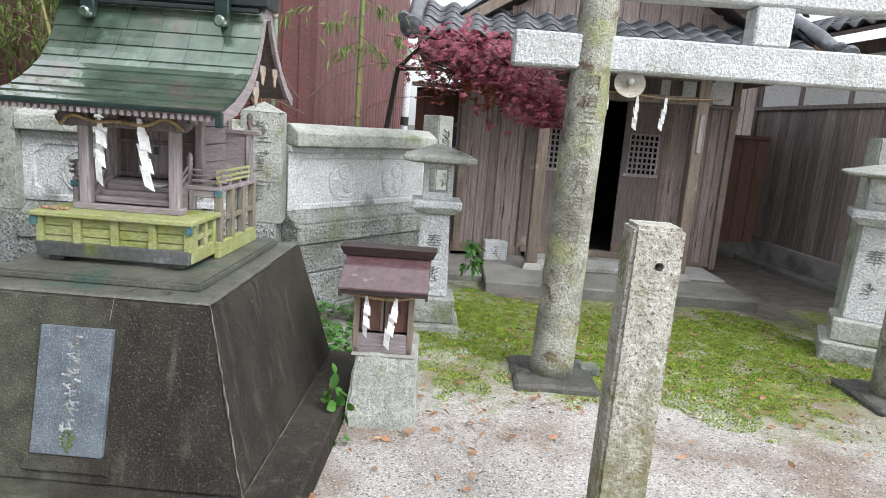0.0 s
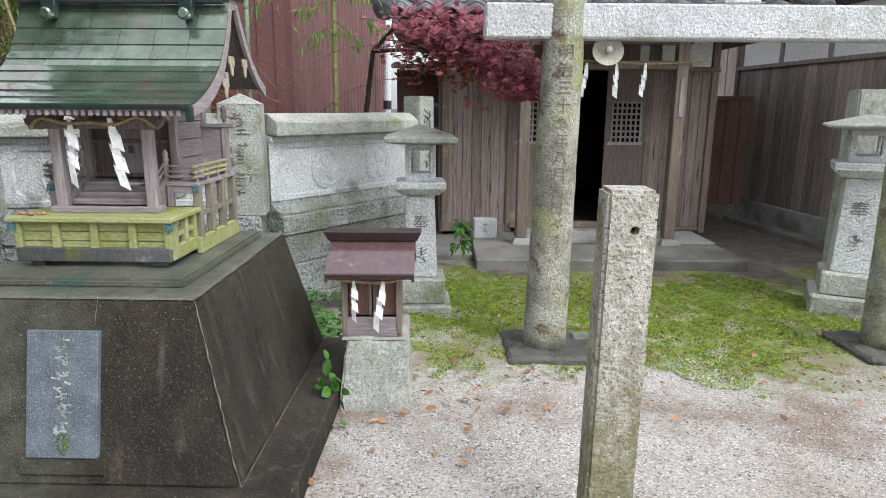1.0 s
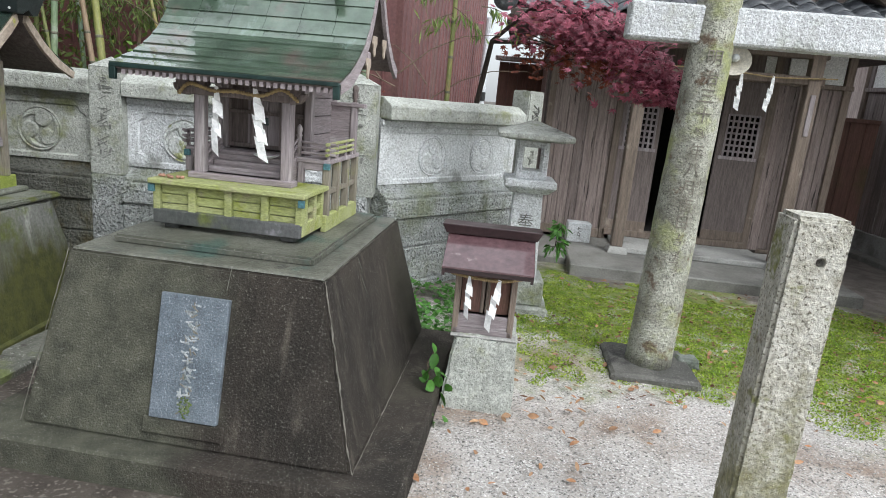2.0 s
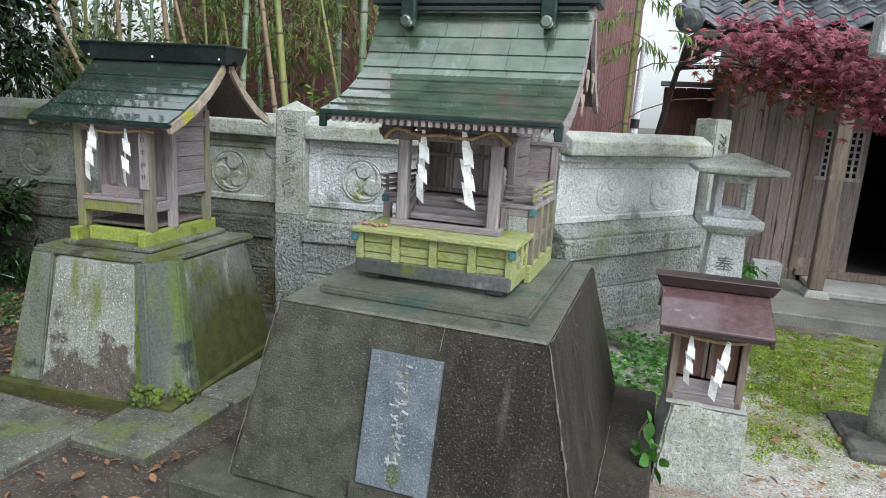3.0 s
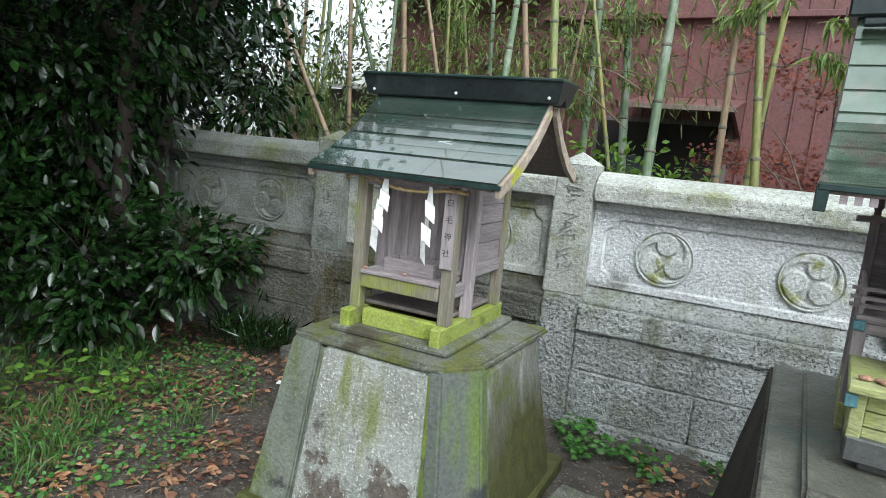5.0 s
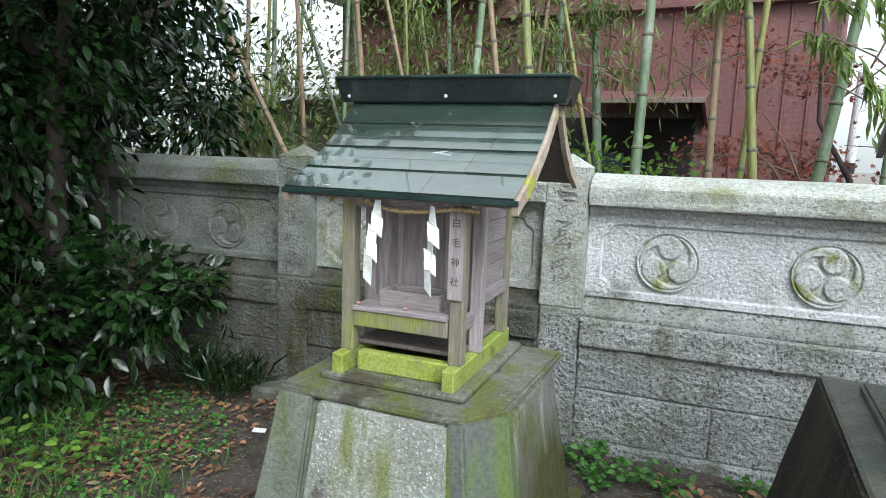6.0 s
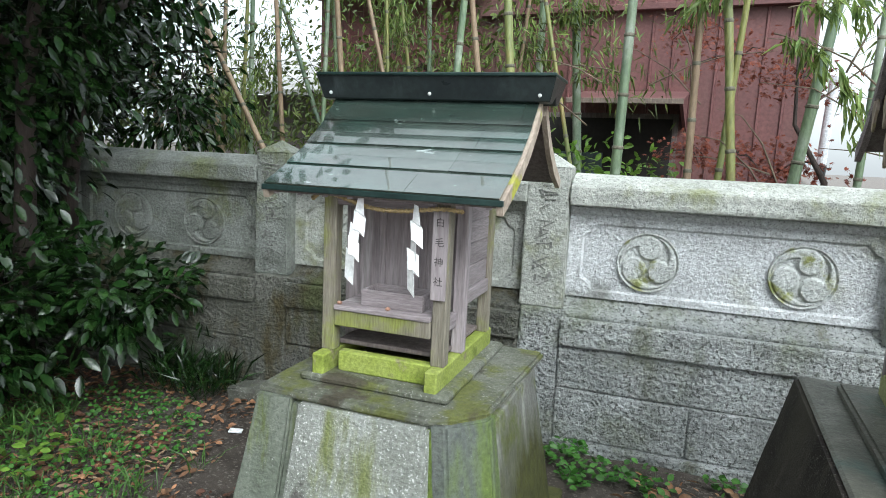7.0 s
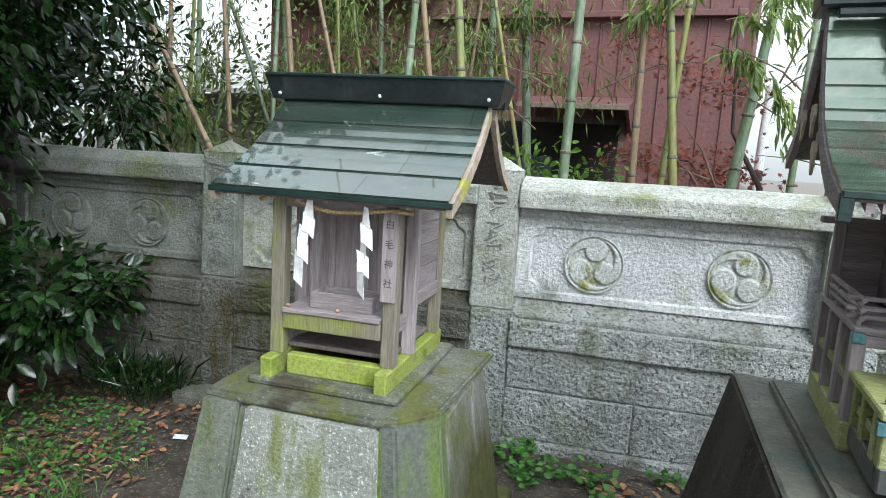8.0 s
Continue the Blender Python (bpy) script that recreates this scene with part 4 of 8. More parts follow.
def pedestal_a():
    t = thing("stone_pedestal", A, "dark wet concrete pedestal with sloping sides and plaque", "pedestal")
    part("base_step", roughen(box(-0.80, 0.92, -0.58, 1.12, -0.05, 0.12, 0.012), 5, 0.004, 2, 6), CONCRETE_DARK, t)
    bm = loft(((-0.60, -0.475), (0.72, -0.475), (0.71, 1.09), (-0.70, 1.09)), ((-0.475, -0.325), (0.545, -0.325), (0.535, 0.96), (-0.56, 0.96)), 0.12, 0.80, 0.012, 8, 0.004, 5.0)
    part("sloping_body", bm, CONCRETE_DARK, t, "dark sloping concrete body with streaks")
    part("top_slab", loft(((-0.468, -0.318), (0.538, -0.318), (0.528, 0.953), (-0.552, 0.953)), ((-0.46, -0.31), (0.53, -0.31), (0.52, 0.945), (-0.544, 0.945)), 0.798, 0.806, 0.0), CONCRETE_TOP, t)
    rim = ((-0.39, -0.185), (0.445, -0.185), (0.445, 0.84), (-0.45, 0.84))
    part("upper_plinth", loft(rim, rim, 0.80, 0.838, 0.010, 4, 0.003, 3.0), CONCRETE_TOP, t)
    for pts in ([(0.56, 0.05, 0.80), (0.575, 0.08, 0.74), (0.57, 0.10, 0.70), (0.60, 0.11, 0.62)], [(0.19, -0.318, 0.808), (0.20, -0.28, 0.808), (0.21, -0.19, 0.808)], [(0.185, -0.330, 0.80), (0.178, -0.352, 0.72)]):
        part("crack", tube(pts, 0.0014, 4), CONCRETE_TOP, t, "pale crack line")
    rnd = random.Random(31)
    for (a, b, n, r) in (((0.546, -0.326, 0.80), (0.722, -0.476, 0.13), 26, 0.0034), ((0.724, -0.470, 0.126), (0.724, 0.60, 0.126), 18, 0.0022), ((-0.476, -0.326, 0.80), (-0.60, -0.476, 0.13), 20, 0.0022), ((0.545, -0.30, 0.803), (0.545, 0.40, 0.803), 14, 0.0018)):
        pts = [Vector(a).lerp(Vector(b), k / n) + Vector((rnd.uniform(-1, 1), rnd.uniform(-1, 1), 0)) * r * 0.7 for k in range(n + 1)]
        part("lime_crust", tube(pts, [r * rnd.uniform(0.15, 1.25) for _ in pts], 5), LIME, t, "pale lime crust along an edge")
    # plaque in the sloping front face
    slope = math.degrees(math.atan2(0.15, 0.68))
    ctr = Vector((0.065, -0.412, 0.46))
    m = pose(*ctr, -slope, 0, 0)
    bm = box(-0.133, 0.133, -0.012, 0.02, -0.235, 0.235, 0.003, m)
    pl = part("plaque", bm, PLAQUE, t, "blue-grey stone plaque with weathered lettering")
    bars = bmesh.new()
    rnd = random.Random(4)
    for k in range(7):
        zc = 0.185 - k * 0.06
        for j in range(6):
            mm = m @ pose(0.0 + rnd.uniform(-0.02, 0.022), -0.0125, zc + rnd.uniform(-0.022, 0.022), 0, rnd.choice((0, 0, 25, 90, 60)) + rnd.uniform(-12, 12), 0)
            add_box(bars, -0.018 * rnd.uniform(0.5, 1.1), 0.018 * rnd.uniform(0.5, 1.1), -0.002, 0.006, -0.0032, 0.0032, 0, mm)
    part("weathered_lettering", bars, CHIPPED, pl, "chipped, illegible engraved column")
    # Dark raised strokes: the shade of the engraved cuts is in their colour.
    cuts = bmesh.new()
    for k in range(7):
        for j in range(4):
            mm = m @ pose(rnd.uniform(-0.022, 0.024), -0.0128, 0.18 - k * 0.06 + rnd.uniform(-0.024, 0.024), 0, rnd.choice((-35, 20, 40, 75)) + rnd.uniform(-10, 10), 0)
            add_box(cuts, -0.016 * rnd.uniform(0.4, 1.1), 0.016 * rnd.uniform(0.4, 1.1), -0.001, 0.006, -0.0026, 0.0026, 0, mm)
    part("engraved_cuts", cuts, CARVED_SOFT, pl, "dark strokes standing in for shade in the engraved cuts")
    moss = bmesh.new()
    for k in range(40):
        q = m @ Vector((rnd.gauss(0.004, 0.011), -0.0125, -0.19 + rnd.uniform(-0.035, 0.045)))
        bmesh.ops.create_icosphere(moss, subdivisions=1, radius=rnd.uniform(0.002, 0.005), matrix=Matrix.Translation(q))
    part("moss_tuft", moss, SEAMMOSS, pl, "green moss in the lowest character")
    part("plaque_recess", box(-0.16, 0.16, -0.004, 0.01, -0.30, -0.237, 0.004, m), CONCRETE_DARK, t)
    return t


def roof_profile_a():
    return [(-0.055, 1.502), (0.10, 1.555), (0.20, 1.607), (0.285, 1.668), (0.345, 1.735), (0.395, 1.815), (0.435, 1.90), (0.47, 1.99)]


def curve_at(prof, u):
    """A point a share u of the way along a broken line."""
    seg = [math.dist(a, b) for a, b in zip(prof, prof[1:])]
    d = u * sum(seg)
    for (a, b), s in zip(zip(prof, prof[1:]), seg):
        if d <= s or b is prof[-1]:
            k = d / s
            return (a[0] + (b[0] - a[0]) * k, a[1] + (b[1] - a[1]) * k)
        d -= s


def sheet_roof(t, prof, half, courses, sheets, material, edge, thick=0.006, seed=0, name="copper_sheet"):
    """Overlapping courses of sheet along a curved profile, each of several sheets with a shadowed lower lip."""
    rnd = random.Random(seed)
    for c in range(courses):
        a, b = curve_at(prof, c / courses), curve_at(prof, (c + 1) / courses)
        mid = curve_at(prof, (c + 0.5) / courses)
        n = Vector((-(b[1] - a[1]), b[0] - a[0])).normalized()
        if n.y < 0:
            n = -n
        lift = thick
        off = rnd.uniform(0, 1) / sheets
        cuts = [-half] + sorted(min(half, max(-half, -half + 2 * half * (k + off) / sheets)) for k in range(sheets)) + [half]
        cuts = [x for i, x in enumerate(cuts) if i == 0 or x - cuts[i - 1] > 0.03]
        cuts[-1] = half
        for x0, x1 in zip(cuts, cuts[1:]):
            pts = [(a[0] + n.x * lift, a[1] + n.y * lift), (mid[0] + n.x * (lift * 0.6 + 0.001), mid[1] + n.y * (lift * 0.6 + 0.001)), (b[0] + n.x * 0.002, b[1] + n.y * 0.002),
                   (b[0] - n.x * 0.004, b[1] - n.y * 0.004), (mid[0] - n.x * 0.003, mid[1] - n.y * 0.003), (a[0] - n.x * 0.002, a[1] - n.y * 0.002)]
            part(name, slab_from_profile(pts, x0 + 0.0008, x1 - 0.0008), material, t)


def shrine_a():
    t = thing("wooden_shrine", A, "small weathered wooden shrine with curved green copper roof", "shrine")
    # panelled base box, wide at the front
    part("base_skirt", box(-0.325, 0.325, -0.010, 0.016, 0.862, 0.922, 0.004), SKIRT, t, "blackened wet base board")
    for sx in (-1, 1):
        part("base_side_board", box(*sorted((sx * 0.327, sx * 0.305)), 0.017, 0.27, 0.862, 0.922, 0.004), WOOD_MOSS if sx > 0 else SKIRT, t)
        part("sleeper", box(*sorted((sx * 0.29, sx * 0.23)), 0.02, 0.76, 0.838, 0.864, 0.003), SKIRT, t, "dark sleeper under the base")
    part("side_skirt", box(0.318, 0.345, 0.27, 0.775, 0.838, 0.915, 0.004), WOOD_MOSS, t, "mossy side board")
    part("side_skirt", box(-0.345, -0.318, 0.27, 0.775, 0.838, 0.915, 0.004), WOOD_MOSS, t)
    for k, (x, wd) in enumerate([(-0.327, 0.03), (-0.17, 0.032), (-0.01, 0.032), (0.15, 0.032), (0.300, 0.03)]):
        part("base_post", box(x, x + wd, -0.006, 0.03, 0.915, 1.03, 0.003), WOOD_MOSS, t)
    for x0, x1 in [(-0.297, -0.17), (-0.138, -0.01), (0.022, 0.15), (0.182, 0.30)]:
        for z0, z1 in ((0.907, 0.945), (0.948, 0.985), (0.988, 1.03)):
            part("base_board", box(x0, x1, 0.010 + 0.004 * (z0 < 0.94), 0.026, z0, z1, 0.003), WOOD_MOSS, t)
    for sx in (-1, 1):
        for y0 in (0.04, 0.15, 0.24):
            part("base_post", box(*sorted((sx * 0.33, sx * 0.30)), y0, y0 + 0.03, 0.915, 1.03, 0.003), WOOD_MOSS, t)
        part("side_rail", box(*sorted((sx * 0.322, sx * 0.304)), 0.03, 0.26, 0.955, 0.978, 0.002), WOOD_MOSS, t)
    part("base_top", box(-0.340, 0.345, -0.026, 0.29, 1.03, 1.052, 0.004), WOOD_MOSS, t, "moss-covered front deck")
    for sx in (-1, 1):
        part("corner_cap", box(*sorted((sx * 0.315, sx * 0.342)), -0.020, -0.004, 0.995, 1.026, 0.002), TEAL, t, "teal corroded metal cap")
    # step threshold and steps
    part("threshold", box(-0.228, 0.242, 0.098, 0.170, 1.052, 1.078, 0.003), WOOD_H, t)
    for k in range(4):
        part("step", box(-0.17, 0.17, 0.125 + k * 0.045, 0.20 + k * 0.045, 1.052 + k * 0.024, 1.078 + k * 0.024, 0.003), WOOD_H, t)
    for sx in (-1, 1):
        part("stair_side", slab_from_profile([(0.12, 1.055), (0.13, 1.085), (0.31, 1.19), (0.33, 1.18), (0.33, 1.055)], *sorted((sx * 0.175, sx * 0.19)), 0.002), WOOD_D, t)
        for dz in (0.035, 0.065):
            part("stair_rail", tube([(sx * 0.185, 0.13, 1.085 + dz), (sx * 0.185, 0.30, 1.18 + dz)], 0.0065, 6), WOOD_D, t)
        part("newel_post", lathe([(0.012, 1.15), (0.012, 1.255), (0.016, 1.262), (0.010, 1.27), (0.015, 1.285), (0.010, 1.302), (0.002, 1.312)], 10, pose(sx * 0.19, 0.31, 0)), WOOD, t, smooth=True)
    # front pillars and beam
    for sx in (-1, 1):
        part("front_pillar", box(sx * 0.195 - 0.015, sx * 0.195 + 0.031, 0.115, 0.161, 1.070, 1.445, 0.006), WOOD, t)
        arm = [(-0.065, 1.448), (-0.05, 1.432), (0.05, 1.432), (0.068, 1.45), (0.058, 1.475), (0.03, 1.482), (-0.03, 1.482), (-0.06, 1.472)]
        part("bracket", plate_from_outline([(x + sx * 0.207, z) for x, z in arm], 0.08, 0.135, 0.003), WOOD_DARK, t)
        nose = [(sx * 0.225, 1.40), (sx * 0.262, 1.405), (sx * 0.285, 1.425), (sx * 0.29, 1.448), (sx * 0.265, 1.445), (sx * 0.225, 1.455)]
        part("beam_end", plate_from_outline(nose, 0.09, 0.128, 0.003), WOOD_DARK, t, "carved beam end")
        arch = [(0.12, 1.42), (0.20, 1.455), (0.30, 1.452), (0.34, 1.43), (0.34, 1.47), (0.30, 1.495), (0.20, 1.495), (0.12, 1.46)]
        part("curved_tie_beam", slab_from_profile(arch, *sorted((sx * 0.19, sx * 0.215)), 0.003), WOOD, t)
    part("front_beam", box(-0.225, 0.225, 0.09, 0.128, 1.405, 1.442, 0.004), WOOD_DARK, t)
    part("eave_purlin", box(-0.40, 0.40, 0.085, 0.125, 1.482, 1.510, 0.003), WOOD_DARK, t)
    # veranda floor, posts and railings
    part("veranda_floor", box(-0.345, 0.345, 0.285, 0.775, 1.145, 1.165, 0.003), WOOD_H, t)
    part("veranda_beam", box(-0.335, 0.335, 0.292, 0.318, 1.112, 1.145, 0.003), WOOD_H, t)
    for sx in (-1, 1):
        for k, y0 in enumerate((0.285, 0.43, 0.58, 0.735)):
            part("veranda_post", box(*sorted((sx * 0.345, sx * 0.312)), y0, y0 + 0.033, 0.90, 1.145, 0.003), WOOD_HALFMOSS if sx > 0 else WOOD, t)
        part("veranda_rail", box(*sorted((sx * 0.338, sx * 0.320)), 0.30, 0.75, 1.005, 1.028, 0.002), WOOD_HALFMOSS, t)
        part("front_veranda_post", box(*sorted((sx * 0.222, sx * 0.195)), 0.285, 0.315, 1.052, 1.145, 0.003), WOOD, t)
        for z in (1.188, 1.210, 1.235):
            part("railing", tube([(sx * 0.205, 0.30, z), (sx * 0.365, 0.30, z)], 0.0065, 6), WOOD_H, t)
            part("railing", tube([(sx * 0.335, 0.265, z), (sx * 0.335, 0.70, z)], 0.0075, 6), WOOD_MOSS if sx > 0 else WOOD_D, t)
        for y0 in (0.30, 0.42, 0.55, 0.66):
            part("baluster", box(sx * 0.335 - 0.006, sx * 0.335 + 0.006, y0 - 0.006, y0 + 0.006, 1.165, 1.235, 0.001), WOOD, t)
        part("corner_cap", box(*sorted((sx * 0.318, sx * 0.348)), 0.275, 0.292, 1.122, 1.150, 0.002), TEAL, t)
        # side screen at the back of the veranda
        part("side_screen", box(*sorted((sx * 0.205, sx * 0.335)), 0.690, 0.705, 1.165, 1.395, 0.002), WOOD_H, t)
        part("screen_post", box(*sorted((sx * 0.315, sx * 0.345)), 0.68, 0.715, 1.165, 1.42, 0.003), WOOD, t)
        part("screen_cap", box(*sorted((sx * 0.19, sx * 0.385)), 0.675, 0.72, 1.395, 1.415, 0.003), WOOD_H, t)
        part("screen_finial", lathe([(0.010, 1.415), (0.010, 1.435), (0.017, 1.45), (0.013, 1.468), (0.017, 1.478), (0.014, 1.495), (0.002, 1.505)], 10, pose(sx * 0.33, 0.697, 0)), WOOD_DARK, t, smooth=True)
    # body
    for sx in (-1, 1):
        for y0 in (0.37, 0.70):
            part("body_pillar", box(sx * 0.205 - 0.02, sx * 0.205 + 0.02, y0, y0 + 0.04, 1.165, 1.53, 0.005), WOOD, t)
        for k in range(4):
            part("side_board", box(*sorted((sx * 0.212, sx * 0.198)), 0.41, 0.70, 1.175 + k * 0.085, 1.257 + k * 0.085, 0.003), WOOD_D, t)
        part("side_wall_top", slab_from_profile([(0.37, 1.50), (0.74, 1.50), (0.72, 1.62), (0.54, 1.93), (0.44, 1.79), (0.38, 1.68)], *sorted((sx * 0.195, sx * 0.208)), 0.0), WOOD, t)
    part("rear_wall", box(-0.205, 0.205, 0.715, 0.73, 1.165, 1.52, 0.002), WOOD, t)
    for k in range(2):
        part("door_leaf", box(-0.098 + k * 0.099, -0.001 + k * 0.099, 0.40, 0.412, 1.185, 1.455, 0.003), WOOD, t)
    for k in range(4):
        x0 = -0.185 + k * 0.115 + (0.025 if k > 1 else 0)
        part("front_stile", box(x0 - 0.008, x0 + 0.008, 0.386, 0.405, 1.175, 1.46, 0.002), WOOD_DARK, t)
    for z in (1.175, 1.33, 1.455):
        part("front_rail", box(-0.19, 0.19, 0.388, 0.402, z, z + 0.018, 0.002), WOOD_DARK, t)
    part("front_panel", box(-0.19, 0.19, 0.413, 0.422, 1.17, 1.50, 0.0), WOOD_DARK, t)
    part("door_fitting", box(-0.012, 0.012, 0.382, 0.387, 1.285, 1.32, 0.002), BLACKMETAL, t)
    # roof
    prof = roof_profile_a()
    for k in range(30):
        x = -0.42 + k * 0.84 / 29
        pts = [(-0.045, 1.462), (0.12, 1.516), (0.22, 1.566), (0.22, 1.585), (0.12, 1.537), (-0.045, 1.484)]
        part("rafter", slab_from_profile(pts, x - 0.008, x + 0.008), WOOD if k % 3 else WOOD_H, t)
    low = [(y + 0.01, z - 0.020) for y, z in prof]
    deck = slab_from_profile([(y, z - 0.006) for y, z in prof] + low[::-1], -0.455, 0.455)
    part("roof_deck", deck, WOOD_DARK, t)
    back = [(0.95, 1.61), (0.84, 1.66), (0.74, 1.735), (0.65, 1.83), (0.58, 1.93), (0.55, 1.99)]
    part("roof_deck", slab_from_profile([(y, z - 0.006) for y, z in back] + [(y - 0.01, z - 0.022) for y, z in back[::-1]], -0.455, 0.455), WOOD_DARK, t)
    part("eave_edge", box(-0.475, 0.475, -0.058, -0.040, 1.488, 1.506, 0.003), COPPER_EDGE, t, "black-green copper eave edge")
    sheet_roof(t, prof, 0.475, 9, 6, COPPER, COPPER_EDGE, 0.007, 3)
    sheet_roof(t, back, 0.475, 6, 3, COPPER, COPPER_EDGE, 0.007, 4)
    for sx in (-1, 1):
        barge = [(y, z - 0.010) for y, z in prof] + [(0.51, 2.0), (0.51, 1.93)] + [(y + 0.012, z - 0.062 if i else z - 0.045) for i, (y, z) in list(enumerate(prof))[::-1]]
        part("bargeboard", slab_from_profile(barge, *sorted((sx * 0.478, sx * 0.460))), WOOD_D, t)
        barge = [(y, z - 0.010) for y, z in back] + [(0.51, 2.0), (0.51, 1.93)] + [(y - 0.012, z - 0.055) for y, z in back[::-1]]
        part("bargeboard", slab_from_profile(barge, *sorted((sx * 0.478, sx * 0.460))), WOOD_D, t)
        part("eave_corner_cap", plate_from_outline([(sx * 0.478, 1.50), (sx * 0.478, 1.44), (sx * 0.452, 1.44), (sx * 0.45, 1.475), (sx * 0.45, 1.50)], -0.056, -0.036, 0.002), COPPER_EDGE, t)
        for yy, zz in ((0.33, 1.60), (0.42, 1.70), (0.60, 1.70)):
            pend = [(-0.03, 0.02), (-0.036, -0.01), (-0.018, -0.03), (-0.012, -0.058), (0.0, -0.068), (0.012, -0.058), (0.018, -0.03), (0.036, -0.01), (0.03, 0.02)]
            part("gable_pendant", slab_from_profile([(yy + a, zz + b) for a, b in pend], *sorted((sx * 0.486, sx * 0.479)), 0.001), WOOD_PALE, t, "pale carved gable pendant")
        part("purlin_end", box(*sorted((sx * 0.20, sx * 0.472)), 0.37, 0.405, 1.615, 1.65, 0.004), WOOD, t)
        part("ridge_end_ornament", plate_from_outline([(sx * 0.305 - 0.03, 2.06), (sx * 0.305 + 0.03, 2.06), (sx * 0.305 + 0.034, 1.93), (sx * 0.305 + 0.02, 1.875), (sx * 0.305 - 0.02, 1.875), (sx * 0.305 - 0.034, 1.93)], 0.375, 0.415, 0.006), COPPER_EDGE, t, "dark copper ridge leg")
        part("ridge_end_boss", lathe([(0.022, -0.022), (0.026, -0.01), (0.026, 0.012), (0.018, 0.02)], 14, pose(sx * 0.305, 0.365, 1.895, 90)), COPPER, t)
    part("ridge_box", box(-0.50, 0.50, 0.43, 0.59, 1.975, 2.09, 0.006), BLACKMETAL, t)
    part("ridge_trim", box(-0.46, 0.46, 0.405, 0.435, 1.945, 1.965, 0.004), BLACKMETAL, t)
    part("ridge_cap", box(-0.52, 0.52, 0.405, 0.615, 2.09, 2.112, 0.006), COPPER, t)
    return t


pedestal_a()
shrine_a()
rope_a = thing("sacred_rope", A, "straw rope hung with folded white paper on pillars", "rope")
twisted_rope([(-0.255, 0.078, 1.405), (-0.20, 0.066, 1.448), (-0.10, 0.066, 1.428), (0.0, 0.066, 1.432), (0.11, 0.066, 1.425), (0.20, 0.066, 1.456), (0.265, 0.078, 1.415)], 0.0085, rope_a)
paper_streamer(rope_a, -0.082, 0.062, 1.445, 0.98, -4, 1)
paper_streamer(rope_a, 0.086, 0.062, 1.448, 1.02, -12, 2)
dish = thing("offering_dish", A @ pose(0.06, 0.255, 1.148), "shallow white china dish on the steps", "dish")
part("bowl", lathe([(0.022, 0.0), (0.03, 0.002), (0.052, 0.012), (0.058, 0.018), (0.055, 0.017), (0.03, 0.006), (0.001, 0.005)], 24), CHINA, dish, smooth=True)
for k in range(7):
    rnd = random.Random(k)
    o = thing("dried_offering", A @ pose(-0.315 + 0.016 * k + rnd.uniform(-0.004, 0.004), 0.008 + 0.03 * rnd.random(), 1.0525, 0, 0, rnd.uniform(0, 180)), "small shrivelled orange-brown offering on the mossy deck", "offering", "dried offerings")
    bm = bmesh.new()
    bmesh.ops.create_icosphere(bm, subdivisions=2, radius=0.010)
    for v in bm.verts:
        v.co *= 1 + 0.25 * noise.noise(v.co * 120 + Vector((k, 0, 0)))
        v.co.z = v.co.z * 0.7 + 0.007
    part("husk", bm, FRUIT, o, smooth=True)

# ---------------------------------------------------------------- shrine on the mossy pedestal
B = pose(-3.38, 2.96, 0, 0, 0, 8)


